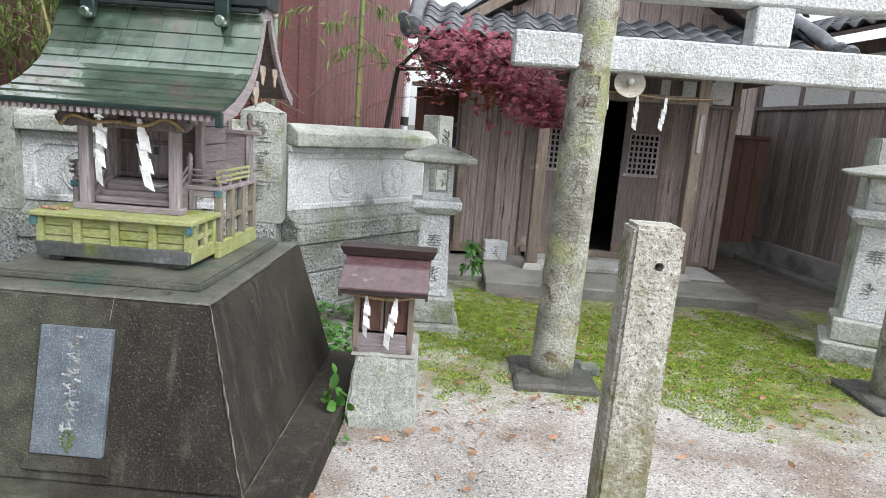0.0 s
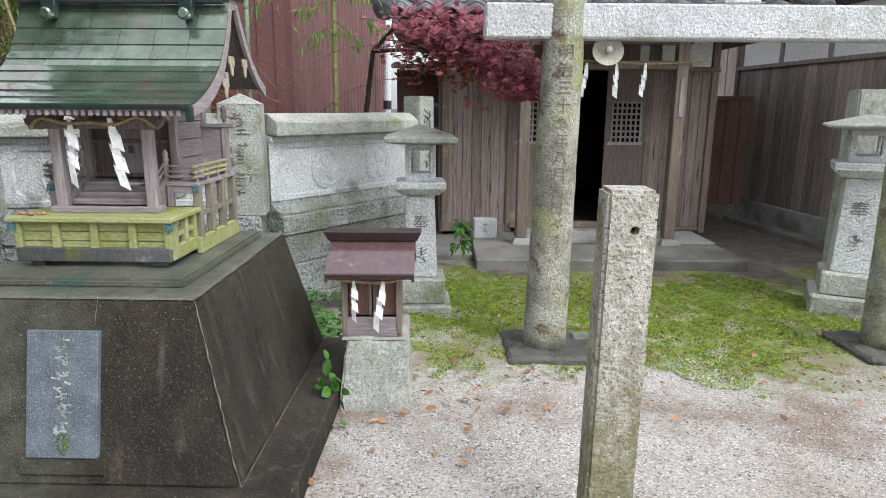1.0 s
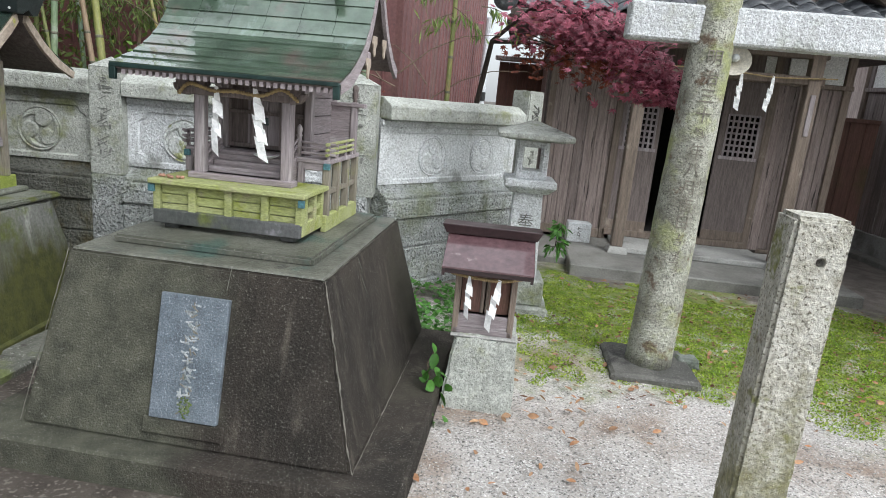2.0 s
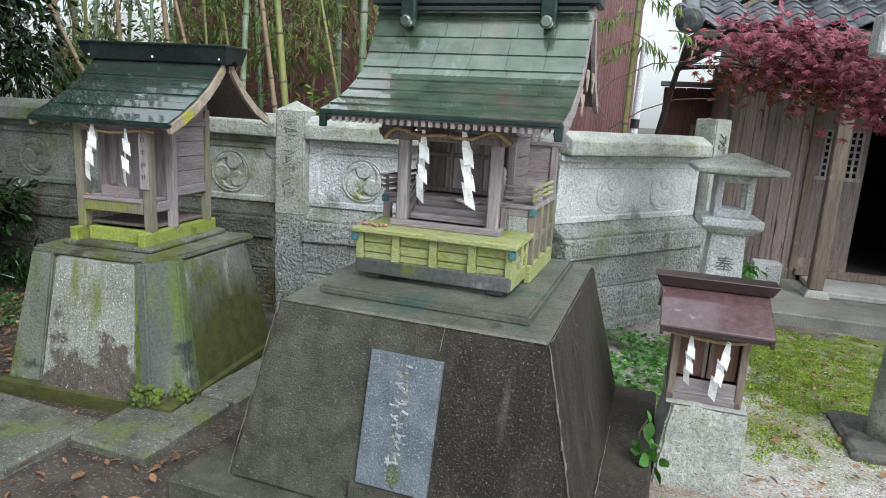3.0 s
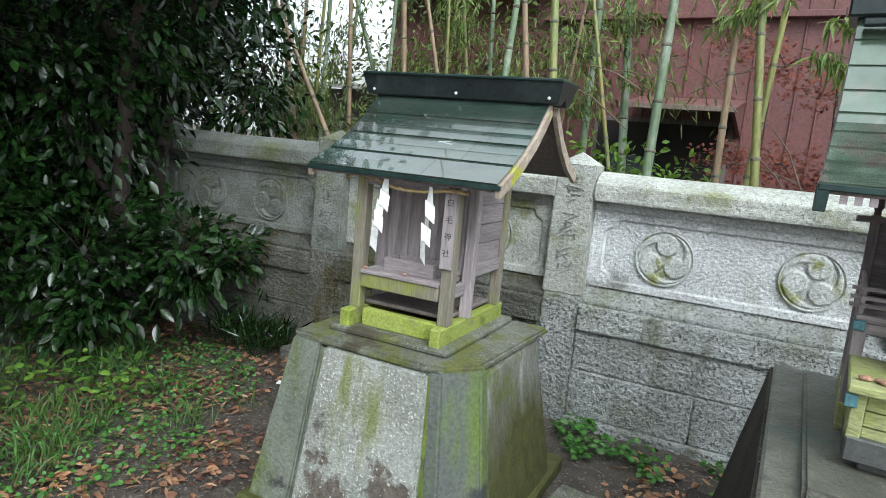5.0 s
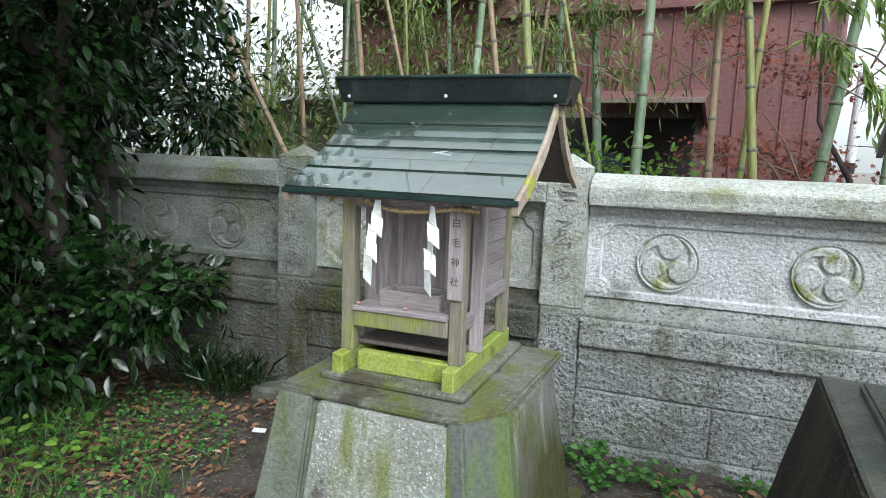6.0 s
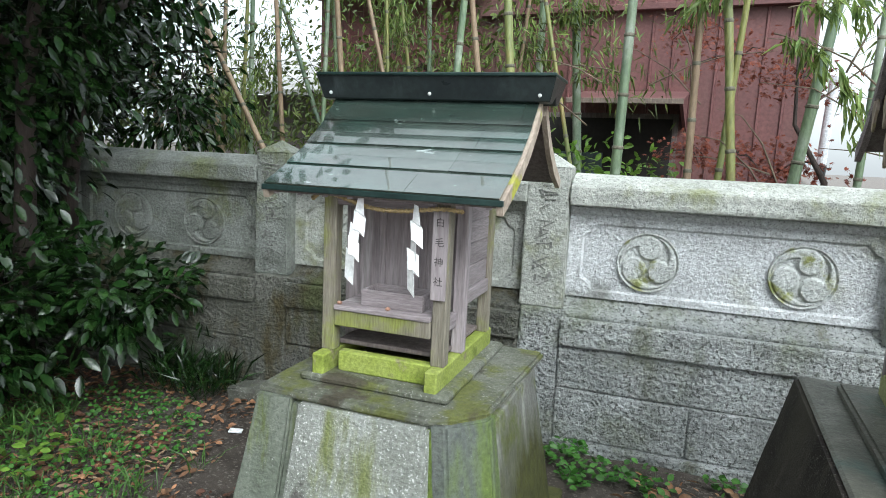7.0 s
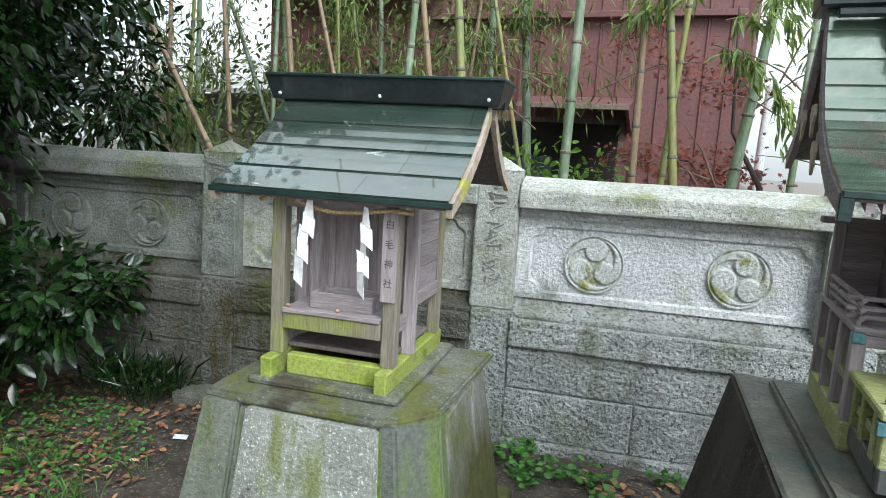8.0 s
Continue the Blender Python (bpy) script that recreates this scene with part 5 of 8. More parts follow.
def pedestal_b():
    t = thing("stone_pedestal", B, "grey concrete pedestal streaked with green moss", "pedestal")
    part("foot", roughen(box(-0.50, 0.52, -0.30, 0.86, -0.05, 0.07, 0.012), 4, 0.006, 8, 7), STREAKED, t)
    part("core", frustum((-0.42, 0.47, -0.15, 0.78), (-0.335, 0.375, -0.06, 0.62), 0.05, 0.735, 0.012, 8, 0.004, 9.0), STREAKED, t)
    # rendered slab standing proud on the front and on the side, between corner piers
    part("front_slab", frustum((-0.24, 0.30, -0.30, -0.15), (-0.20, 0.245, -0.178, -0.10), 0.02, 0.715, 0.008, 6, 0.003, 3.0), FRONTSLAB, t, "pale rendered front slab with peeling patches")
    part("side_slab", frustum((0.38, 0.51, -0.05, 0.66), (0.33, 0.405, -0.02, 0.56), 0.02, 0.71, 0.008, 6, 0.003, 6.0), STREAKED, t)
    part("corner_pier", loft(((0.30, -0.255), (0.385, -0.265), (0.51, -0.13), (0.51, -0.03), (0.30, -0.03)), ((0.24, -0.165), (0.295, -0.168), (0.398, -0.055), (0.40, 0.0), (0.24, 0.0)), 0.02, 0.728, 0.008, 4, 0.003, 1.0), PIER_SLATE, t, "smooth slate-grey chamfered corner pier")
    part("corner_pier", frustum((-0.47, -0.27, -0.27, -0.06), (-0.36, -0.23, -0.165, -0.03), 0.02, 0.722, 0.008, 5, 0.003, 2.0), PIERMOSS, t)
    part("seam_moss", frustum((0.286, 0.318, -0.268, -0.20), (0.234, 0.258, -0.170, -0.10), 0.02, 0.71, 0.004, 6, 0.006, 7.0), SEAMMOSS, t, "bright green moss filling the seam")
    part("seam_moss", frustum((-0.276, -0.232, -0.255, -0.20), (-0.236, -0.195, -0.15, -0.10), 0.02, 0.70, 0.004, 6, 0.006, 8.0), PIERMOSS, t)
    rim = ((-0.36, -0.160), (0.235, -0.178), (0.30, -0.155), (0.392, -0.045), (0.425, 0.64), (-0.36, 0.64))
    rnd = random.Random(17)
    for cx, cy, spread, count in ((0.40, -0.275, 0.045, 60), (0.33, -0.30, 0.04, 40), (0.50, -0.17, 0.05, 40)):
        tuft = bmesh.new()
        for _ in range(count):
            q = Vector((rnd.gauss(cx, spread * 0.6), rnd.gauss(cy, spread * 0.3), 0.06 + abs(rnd.gauss(0, 0.035))))
            bmesh.ops.create_icosphere(tuft, subdivisions=1, radius=rnd.uniform(0.008, 0.020), matrix=Matrix.Translation(q))
        part("moss_cushion", tuft, SEAMMOSS, t, "bright green moss cushion at the foot", smooth=True)
    part("top_slab", loft(rim, rim, 0.716, 0.748, 0.010, 4, 0.004, 4.0), TOPMOSS, t)
    part("plinth", roughen(box(-0.265, 0.265, -0.07, 0.60, 0.745, 0.775, 0.01), 4, 0.003, 1, 9), TOPMOSS, t)
    return t


def shrine_b():
    t = thing("wooden_shrine", B, "small grey wooden shrine with dark green sheet roof and mossy sills", "shrine")
    part("front_sill", box(-0.155, 0.178, -0.005, 0.035, 0.775, 0.845, 0.005), WOOD_MOSS_B, t, "moss-covered sill")
    part("rear_sill", box(-0.20, 0.20, 0.48, 0.52, 0.775, 0.845, 0.005), WOOD_MOSS_B, t)
    for sx in (-1, 1):
        part("side_sill", box(sx * 0.20 - 0.022, sx * 0.20 + 0.022, -0.06, 0.56, 0.77, 0.842, 0.005), WOOD_MOSS_B, t)
        part("front_post", box(sx * 0.198 - 0.024, sx * 0.198 + 0.024, 0.0, 0.045, 0.84, 1.39, 0.004), WOOD_HALFMOSS, t)
        part("middle_post", box(sx * 0.205 - 0.022, sx * 0.205 + 0.022, 0.17, 0.21, 0.84, 1.46, 0.004), WOOD, t)
        part("rear_post", box(sx * 0.205 - 0.022, sx * 0.205 + 0.022, 0.47, 0.51, 0.84, 1.46, 0.004), WOOD_HALFMOSS, t)
        for z0, z1 in ((1.005, 1.055), (1.37, 1.415)):
            part("side_rail", box(sx * 0.205 - 0.018, sx * 0.205 + 0.018, 0.21, 0.47, z0, z1, 0.003), WOOD_D, t)
        for k in range(4):
            part("side_board", box(sx * 0.205 - 0.007, sx * 0.205 + 0.007, 0.21, 0.47, 1.056 + k * 0.078, 1.132 + k * 0.078, 0.003), WOOD_D, t)
        part("shelf_bracket", box(sx * 0.19 - 0.012, sx * 0.19 + 0.012, 0.045, 0.17, 0.935, 0.985, 0.003), WOOD_D, t)
        part("gable_board", slab_from_profile([(0.17, 1.41), (0.51, 1.41), (0.51, 1.55), (0.41, 1.69), (0.17, 1.52)], *sorted((sx * 0.198, sx * 0.212)), 0.0), WOOD_D, t)
        part("top_plate", box(sx * 0.205 - 0.018, sx * 0.205 + 0.018, -0.03, 0.52, 1.385, 1.415, 0.003), WOOD_D, t)
    part("offering_shelf", box(-0.172, 0.172, -0.012, 0.19, 0.985, 1.003, 0.003), WOOD_H, t)
    part("shelf_front", box(-0.172, 0.172, -0.005, 0.012, 0.93, 0.985, 0.003), WOOD_HALFMOSS, t)
    part("floor_board", box(-0.19, 0.19, 0.06, 0.47, 0.85, 0.866, 0.003), WOOD_DARK, t)
    part("floor_board", box(-0.19, 0.19, 0.20, 0.48, 0.985, 1.005, 0.003), WOOD, t)
    part("head_rail", box(-0.20, 0.20, 0.005, 0.04, 1.335, 1.372, 0.004), WOOD_H, t)
    part("rear_wall", box(-0.19, 0.19, 0.48, 0.495, 1.0, 1.45, 0.0), WOOD_DARK, t)
    for x0, x1 in ((-0.185, -0.095), (-0.09, 0.06), (0.065, 0.185)):
        part("door_board", box(x0, x1, 0.196, 0.208, 1.0, 1.37, 0.003), WOOD, t)
    for x in (-0.092, 0.062):
        part("door_stile", box(x - 0.012, x + 0.012, 0.182, 0.198, 1.0, 1.37, 0.003), WOOD, t)
    part("door_head", box(-0.19, 0.19, 0.178, 0.2, 1.345, 1.385, 0.003), WOOD_H, t)
    sign = part("name_board", box(0.168, 0.218, -0.012, -0.001, 1.06, 1.35, 0.002), WOOD, t, "narrow name board with ink writing")
    for k, ch in enumerate("白毛神社"):
        letters(ch, 0.031, 0.0006, INK, sign, "ink_character", pose(0.193, -0.0125, 1.305 - k * 0.062))
    # roof
    prof = [(-0.085, 1.392), (0.02, 1.445), (0.13, 1.505), (0.24, 1.58), (0.33, 1.66), (0.385, 1.72)]
    back = [(0.86, 1.44), (0.72, 1.505), (0.60, 1.585), (0.50, 1.68), (0.465, 1.72)]
    for pr in (prof, back):
        s = 0.010 if pr is prof else -0.010
        part("roof_deck", slab_from_profile([(y, z - 0.006) for y, z in pr] + [(y + s, z - 0.024) for y, z in pr[::-1]], -0.385, 0.385), WOOD_DARK, t)
        sheet_roof(t, pr, 0.395, 4, 1, COPPER_DARK, COPPER_EDGE, 0.007, 5, "roof_sheet")
        for sx in (-1, 1):
            lo = [(y + s * 1.2, z - (0.055 if i else 0.045)) for i, (y, z) in enumerate(pr)]
            part("bargeboard", slab_from_profile([(y, z - 0.010) for y, z in pr] + lo[::-1], *sorted((sx * 0.404, sx * 0.385))), WOOD_PALE, t, "pale bargeboard, lichen-yellow at its foot")
    part("eave_edge", box(-0.405, 0.405, -0.088, -0.072, 1.374, 1.392, 0.002), COPPER_EDGE, t)
    for k in range(9):
        x = -0.36 + k * 0.09
        part("rafter", slab_from_profile([(-0.07, 1.362), (0.13, 1.47), (0.13, 1.487), (-0.07, 1.380)], x - 0.009, x + 0.009), WOOD, t)
    ridge = [(0.345, 1.705), (0.385, 1.70), (0.425, 1.725), (0.465, 1.70), (0.505, 1.705), (0.53, 1.788), (0.32, 1.788)]
    bm = slab_from_profile(ridge, -0.435, 0.435, 0.003)
    for v in bm.verts:
        v.co.x *= 1.0 + max(0.0, v.co.z - 1.71) * 0.6
    part("ridge_box", bm, BLACKMETAL, t, "black boxed ridge")
    part("ridge_cap", box(-0.450, 0.458, 0.312, 0.538, 1.786, 1.798, 0.003), COPPER_EDGE, t)
    for k in range(3):
        part("rivet", lathe([(0.007, 0), (0.006, 0.004), (0.001, 0.006)], 8, pose(-0.4 + k * 0.4, 0.338, 1.725, 100)), CHINA, t)
    return t


pedestal_b()
shrine_b()
rope_b = thing("sacred_rope", B, "thin straw rope with two folded white papers", "rope")
twisted_rope([(-0.245, -0.032, 1.352), (-0.20, -0.034, 1.378), (-0.12, -0.034, 1.358), (-0.02, -0.034, 1.335), (0.08, -0.034, 1.335), (0.20, -0.034, 1.350), (0.27, -0.03, 1.346)], 0.0075, rope_b)
paper_streamer(rope_b, -0.066, -0.045, 1.372, 0.97, 2, 3)
paper_streamer(rope_b, 0.122, -0.045, 1.354, 0.95, -4, 5)
tray = thing("offertory_box", B @ pose(0.02, 0.085, 1.003), "open weathered wooden box on the shelf", "box")
for a in ((-0.11, 0.11, -0.06, -0.05), (-0.11, 0.11, 0.05, 0.06), (-0.11, -0.10, -0.05, 0.05), (0.10, 0.11, -0.05, 0.05)):
    part("side", box(*a, 0.0, 0.055, 0.002), WOOD_H, tray)
part("bottom", box(-0.10, 0.10, -0.05, 0.05, 0.0, 0.008, 0.0), WOOD_H, tray)
for k, (x, y) in enumerate(((-0.155, 0.0), (0.02, 0.003))):
    o = thing("dried_offering", B @ pose(x, y, 1.003), "small shrivelled orange-brown offering on the shelf", "offering", "dried offerings")
    bm = bmesh.new()
    bmesh.ops.create_icosphere(bm, subdivisions=2, radius=0.009)
    for v in bm.verts:
        v.co.z = v.co.z * 0.7 + 0.006
    part("husk", bm, FRUIT, o, smooth=True)

# paving round the mossy pedestal
for k, (x0, x1, y0, y1) in enumerate(((-0.42, 0.30, -0.90, -0.42), (0.31, 0.72, -0.60, -0.02), (0.50, 0.74, -0.005, 0.70))):
    s = thing("paving_slab", B @ pose(0, 0, 0, 0, 0, -6), "worn grey paving slab set in the earth", "paving", "paving slabs")
    part("slab", roughen(box(x0, x1, y0, y1, -0.04, 0.045, 0.015), 6, 0.006, k + 5, 8), PAVING, s)

# ---------------------------------------------------------------- little shrine with the maroon roof
C = pose(-0.49, 3.30, 0, 0, 0, 4)
t = thing("stone_pedestal", C, "rough grey granite block under the little shrine", "pedestal")
part("block", frustum((-0.175, 0.19, -0.03, 0.46), (-0.125, 0.175, 0.0, 0.40), -0.05, 0.372, 0.012, 8, 0.010, 2.0), GRANITE_OLD, t)
part("mortar_bed", roughen(box(-0.15, 0.172, 0.0, 0.38, 0.362, 0.372, 0.003), 3, 0.003, 2, 14), PALE_CONCRETE, t)
t = thing("wooden_shrine", C @ pose(0, 0, 0.372), "tiny brown wooden shrine with glossy maroon sheet roof", "shrine")
part("base_board", box(-0.145, 0.145, 0.03, 0.34, 0.0, 0.03, 0.003), WOOD_H, t)
part("front_board", box(-0.125, 0.125, 0.035, 0.05, 0.03, 0.10, 0.003), WOOD_H, t)
for sx in (-1, 1):
    part("corner_post", box(sx * 0.135 - 0.015, sx * 0.135 + 0.015, 0.03, 0.06, 0.0, 0.34, 0.003), BEAM, t)
    part("side_wall", box(sx * 0.135 - 0.006, sx * 0.135 + 0.006, 0.06, 0.33, 0.03, 0.36, 0.002), BEAM, t)
    part("door", box(*sorted((sx * 0.004, sx * 0.118)), 0.075, 0.085, 0.10, 0.33, 0.002), BOARD_RED, t)
    part("door_stile", box(*sorted((sx * 0.003, sx * 0.022)), 0.068, 0.076, 0.10, 0.33, 0.002), BEAM, t)
    part("roof_panel", slab_from_profile([(-0.075, 0.345), (-0.075, 0.357), (0.185, 0.478), (0.185, 0.462)], -0.215, 0.215, 0.002) if sx < 0 else slab_from_profile([(0.405, 0.345), (0.405, 0.357), (0.185, 0.478), (0.185, 0.462)], -0.215, 0.215, 0.002), MAROON_ROOF, t, "glossy maroon sheet")
    part("bargeboard", slab_from_profile([(-0.07, 0.345), (0.185, 0.462), (0.40, 0.345), (0.40, 0.305), (0.185, 0.42), (-0.07, 0.312)], *sorted((sx * 0.214, sx * 0.20)), 0.0), MAROON_DARK, t)
part("rear_wall", box(-0.13, 0.13, 0.32, 0.332, 0.03, 0.36, 0.0), BEAM, t)
part("eave_board", box(-0.205, 0.205, -0.062, -0.05, 0.322, 0.346, 0.002), MAROON_DARK, t)
part("roof_ceiling", slab_from_profile([(-0.055, 0.335), (0.185, 0.445), (0.38, 0.335)], -0.20, 0.20), BEAM, t)
ridge = slab_from_profile([(0.145, 0.468), (0.225, 0.468), (0.245, 0.518), (0.125, 0.518)], -0.225, 0.225, 0.003)
for v in ridge.verts:
    v.co.x *= 1.0 + max(0.0, v.co.z - 0.47) * 2.0
part("ridge_box", ridge, MAROON_DARK, t)
rope_c = thing("sacred_rope", C @ pose(0, 0, 0.372), "short straw rope with two white papers", "rope")
twisted_rope([(-0.17, 0.005, 0.308), (-0.08, 0.0, 0.296), (0.02, 0.0, 0.290), (0.10, 0.0, 0.296), (0.165, 0.005, 0.312)], 0.0085, rope_c, 22)
paper_streamer(rope_c, -0.085, -0.01, 0.300, 0.74, -6, 8)
paper_streamer(rope_c, 0.060, -0.01, 0.297, 0.90, 4, 9)

# ---------------------------------------------------------------- stone lanterns


def lantern(m, w, heights, label, seed):
    """heights: foot, base, shaft, shelf, fire box, roof edge, peak."""
    t = thing("stone_lantern", m, label, "lantern", "stone lanterns")
    z = heights
    part("foot", roughen(box(-w * 1.20, w * 1.20, -w * 1.20, w * 1.20, -0.04, z[0], 0.015), 5, 0.008, seed, 8), GRANITE_OLD, t)
    part("base", roughen(box(-w * 0.95, w * 0.95, -w * 0.95, w * 0.95, z[0], z[1], 0.012), 4, 0.005, seed + 1, 8), GRANITE_OLD, t)
    sh = part("shaft", frustum((-w * 0.66, w * 0.66, -w * 0.66, w * 0.66), (-w * 0.54, w * 0.54, -w * 0.54, w * 0.54), z[1], z[2], 0.008, 4, 0.003, seed + 2), GRANITE, t)
    part("shelf", frustum((-w * 0.68, w * 0.68, -w * 0.68, w * 0.68), (-w * 0.96, w * 0.96, -w * 0.96, w * 0.96), z[2], z[2] + (z[3] - z[2]) * 0.45, 0.004), GRANITE, t)
    part("shelf_edge", box(-w * 0.97, w * 0.97, -w * 0.97, w * 0.97, z[2] + (z[3] - z[2]) * 0.45, z[3], 0.008), GRANITE, t)
    f = w * 0.58
    for sx in (-1, 1):
        for sy in (-1, 1):
            part("fire_box_corner", box(*sorted((sx * f, sx * f * 0.62)), *sorted((sy * f, sy * f * 0.62)), z[3], z[4], 0.006), GRANITE, t)
    part("fire_box_sill", box(-f * 0.99, f * 0.99, -f * 0.99, f * 0.99, z[3], z[3] + (z[4] - z[3]) * 0.22, 0.004), GRANITE, t)
    part("fire_box_head", box(-f * 0.99, f * 0.99, -f * 0.99, f * 0.99, z[4] - (z[4] - z[3]) * 0.16, z[4], 0.004), GRANITE, t)
    r = w * 1.36
    bm = bmesh.new()
    lo = [bm.verts.new((sx * r, sy * r, z[4] + 0.02)) for sx, sy in ((-1, -1), (1, -1), (1, 1), (-1, 1))]
    md = [bm.verts.new((sx * r * 1.01, sy * r * 1.01, z[5])) for sx, sy in ((-1, -1), (1, -1), (1, 1), (-1, 1))]
    tp = [bm.verts.new((sx * 0.03, sy * 0.03, z[6])) for sx, sy in ((-1, -1), (1, -1), (1, 1), (-1, 1))]
    un = [bm.verts.new((sx * f, sy * f, z[4])) for sx, sy in ((-1, -1), (1, -1), (1, 1), (-1, 1))]
    for i in range(4):
        j = (i + 1) % 4
        bm.faces.new((lo[i], lo[j], md[j], md[i])), bm.faces.new((md[i], md[j], tp[j], tp[i])), bm.faces.new((un[i], un[j], lo[j], lo[i]))
    bm.faces.new(tp), bm.faces.new(un[::-1])
    bmesh.ops.recalc_face_normals(bm, faces=bm.faces[:])
    bmesh.ops.bevel(bm, geom=bm.edges[:], offset=0.006, segments=1, affect="EDGES", clamp_overlap=True)
    part("roof", roughen(bm, 3, 0.006, seed + 5, 9), GRANITE_OLD, t)
    zc = z[1] + (z[2] - z[1]) * 0.66
    letters("奉", w * 0.62, 0.002, CARVED, sh, "carved_character", pose(0, -w * 0.585, zc, 1.5))
    bars = bmesh.new()
    stroke_bars(bars, 0, zc - 0.24, w * 0.55, 0.13, -w * 0.645, -w * 0.60, 5, seed)
    part("worn_carving", bars, CARVED, sh)
    return t


lantern(pose(-0.40, 5.07, 0, 0, 0, 6), 0.19, (0.05, 0.245, 0.87, 0.97, 1.235, 1.29, 1.372), "grey granite lantern with square roof beside the wall", 3)
lantern(pose(2.88, 5.20, 0, 0, 0, -24), 0.21, (0.14, 0.31, 1.02, 1.13, 1.36, 1.40, 1.47), "tall pale granite lantern standing on the moss", 9)
post_b = thing("stone_marker", pose(3.06, 5.62, 0, 0, 0, 4), "tall mossy rectangular stone marker behind the lantern", "stone marker")
part("shaft", frustum((-0.12, 0.30, -0.09, 0.09), (-0.10, 0.28, -0.08, 0.08), -0.05, 1.66, 0.012, 6, 0.005, 4.0), GRANITE_OLD, post_b)

# ---------------------------------------------------------------- torii gate
G = pose(0.465, 4.17, 0, 0, 0, 3.5)
gate = thing("torii_gate", G, "weathered granite torii gate with carved pillar", "torii")
SPAN = 2.18


def pillar(x, lean, lettered):
    m = pose(x, 0, 0, 0, lean, 0)
    prof = [(0.138, 0.03), (0.134, 0.15), (0.126, 0.8), (0.118, 1.6), (0.112, 2.2), (0.108, 2.55)]
    bm = lathe(prof, 28, m)
    bmesh.ops.subdivide_edges(bm, edges=[e for e in bm.edges if abs(e.verts[0].co.z - e.verts[1].co.z) > 0.3], cuts=8)
    bm.normal_update()
    for v in bm.verts:
        v.co += v.normal * 0.004 * noise.noise(v.co * 11)
    p = part("pillar", bm, GRANITE_PILLAR, gate, "round granite pillar with lichen and carved writing", smooth=True)
    if lettered:
        chars = ["明", "治", "三", "十", "", "年", "八", "月", "吉", "日", "", "", ""]
        for k, ch in enumerate(chars):
            z = 1.806 - k * 0.098
            mm = m @ pose(0.0, -0.116 - 0.008 * (1.8 - z), z)
            if ch:
                letters(ch, 0.088, 0.003, CARVED_SOFT, p, "carved_character", mm)
            else:
                bars = bmesh.new()
                stroke_bars(bars, 0, 0, 0.06, 0.075, -0.003, 0.003, 4, k)
                bmesh.ops.transform(bars, matrix=mm, verts=bars.verts[:])
                part("worn_carving", bars, CARVED_SOFT, p)
    return p


pillar(0.0, 1.2, True)
pillar(SPAN, -1.2, False)
for x in (0.0, SPAN):
    part("foot_slab", roughen(box(x - 0.25, x + 0.26, -0.25, 0.26, -0.05, 0.045, 0.02), 6, 0.012, x + 2, 8), FOOTSTONE, gate, "dark worn foot slab")
part("lower_beam", roughen(box(-0.42, SPAN + 0.42, -0.075, 0.075, 1.885, 2.075, 0.012), 6, 0.003, 3, 8), GRANITE, gate)
part("centre_strut", roughen(box(SPAN / 2 - 0.18, SPAN / 2 + 0.03, -0.075, 0.075, 2.075, 2.29, 0.01), 4, 0.003, 4, 8), GRANITE, gate)
part("upper_beam", roughen(box(-0.60, SPAN + 0.60, -0.085, 0.085, 2.29, 2.44, 0.012), 6, 0.003, 5, 8), GRANITE, gate)
part("top_beam", roughen(box(-0.75, SPAN + 0.75, -0.12, 0.12, 2.44, 2.60, 0.02), 6, 0.003, 6, 8), GRANITE_OLD, gate)
stone = thing("small_stone", pose(0.72, 4.30, 0, 0, 0, 12), "small dark stone wedge beside the pillar", "stone")
part("wedge", roughen(box(-0.07, 0.07, -0.05, 0.05, -0.02, 0.06, 0.015), 3, 0.01, 1, 12), CONCRETE_MOSS, stone)

# ---------------------------------------------------------------- stone post with a hole
POST = pose(0.483, 2.25, 0, 0, 0.4, 1)
t = thing("stone_post", POST, "coarse square granite post with a round hole", "post")
bm = frustum((-0.085, 0.078, 0.0, 0.15), (-0.078, 0.078, 0.0, 0.15), -0.05, 1.262, 0.012)
bmesh.ops.subdivide_edges(bm, edges=[e for e in bm.edges if abs(e.verts[0].co.z - e.verts[1].co.z) > 0.5], cuts=22, use_grid_fill=True)
roughen(bm, 3, 0.002, 6, 34)
shaft = part("shaft", bm, POSTSTONE, t)
bore = bmesh.new()
lathe([(0.014, -0.03), (0.014, 0.20)], 16, pose(0.010, -0.0, 1.140, -90), bore)
cut_me = bpy.data.meshes.new("bore")
bore.to_mesh(cut_me)
bore.free()
cutter = bpy.data.objects.new("bore", cut_me)
scene.collection.objects.link(cutter)
cutter.matrix_basis = POST
md = shaft.modifiers.new("hole", "BOOLEAN")
md.operation, md.object, md.solver = "DIFFERENCE", cutter, "EXACT"
bpy.context.view_layer.update()
done = bpy.data.meshes.new_from_object(shaft.evaluated_get(bpy.context.evaluated_depsgraph_get()))
shaft.modifiers.clear()
shaft.data = done
bpy.data.objects.remove(cutter)

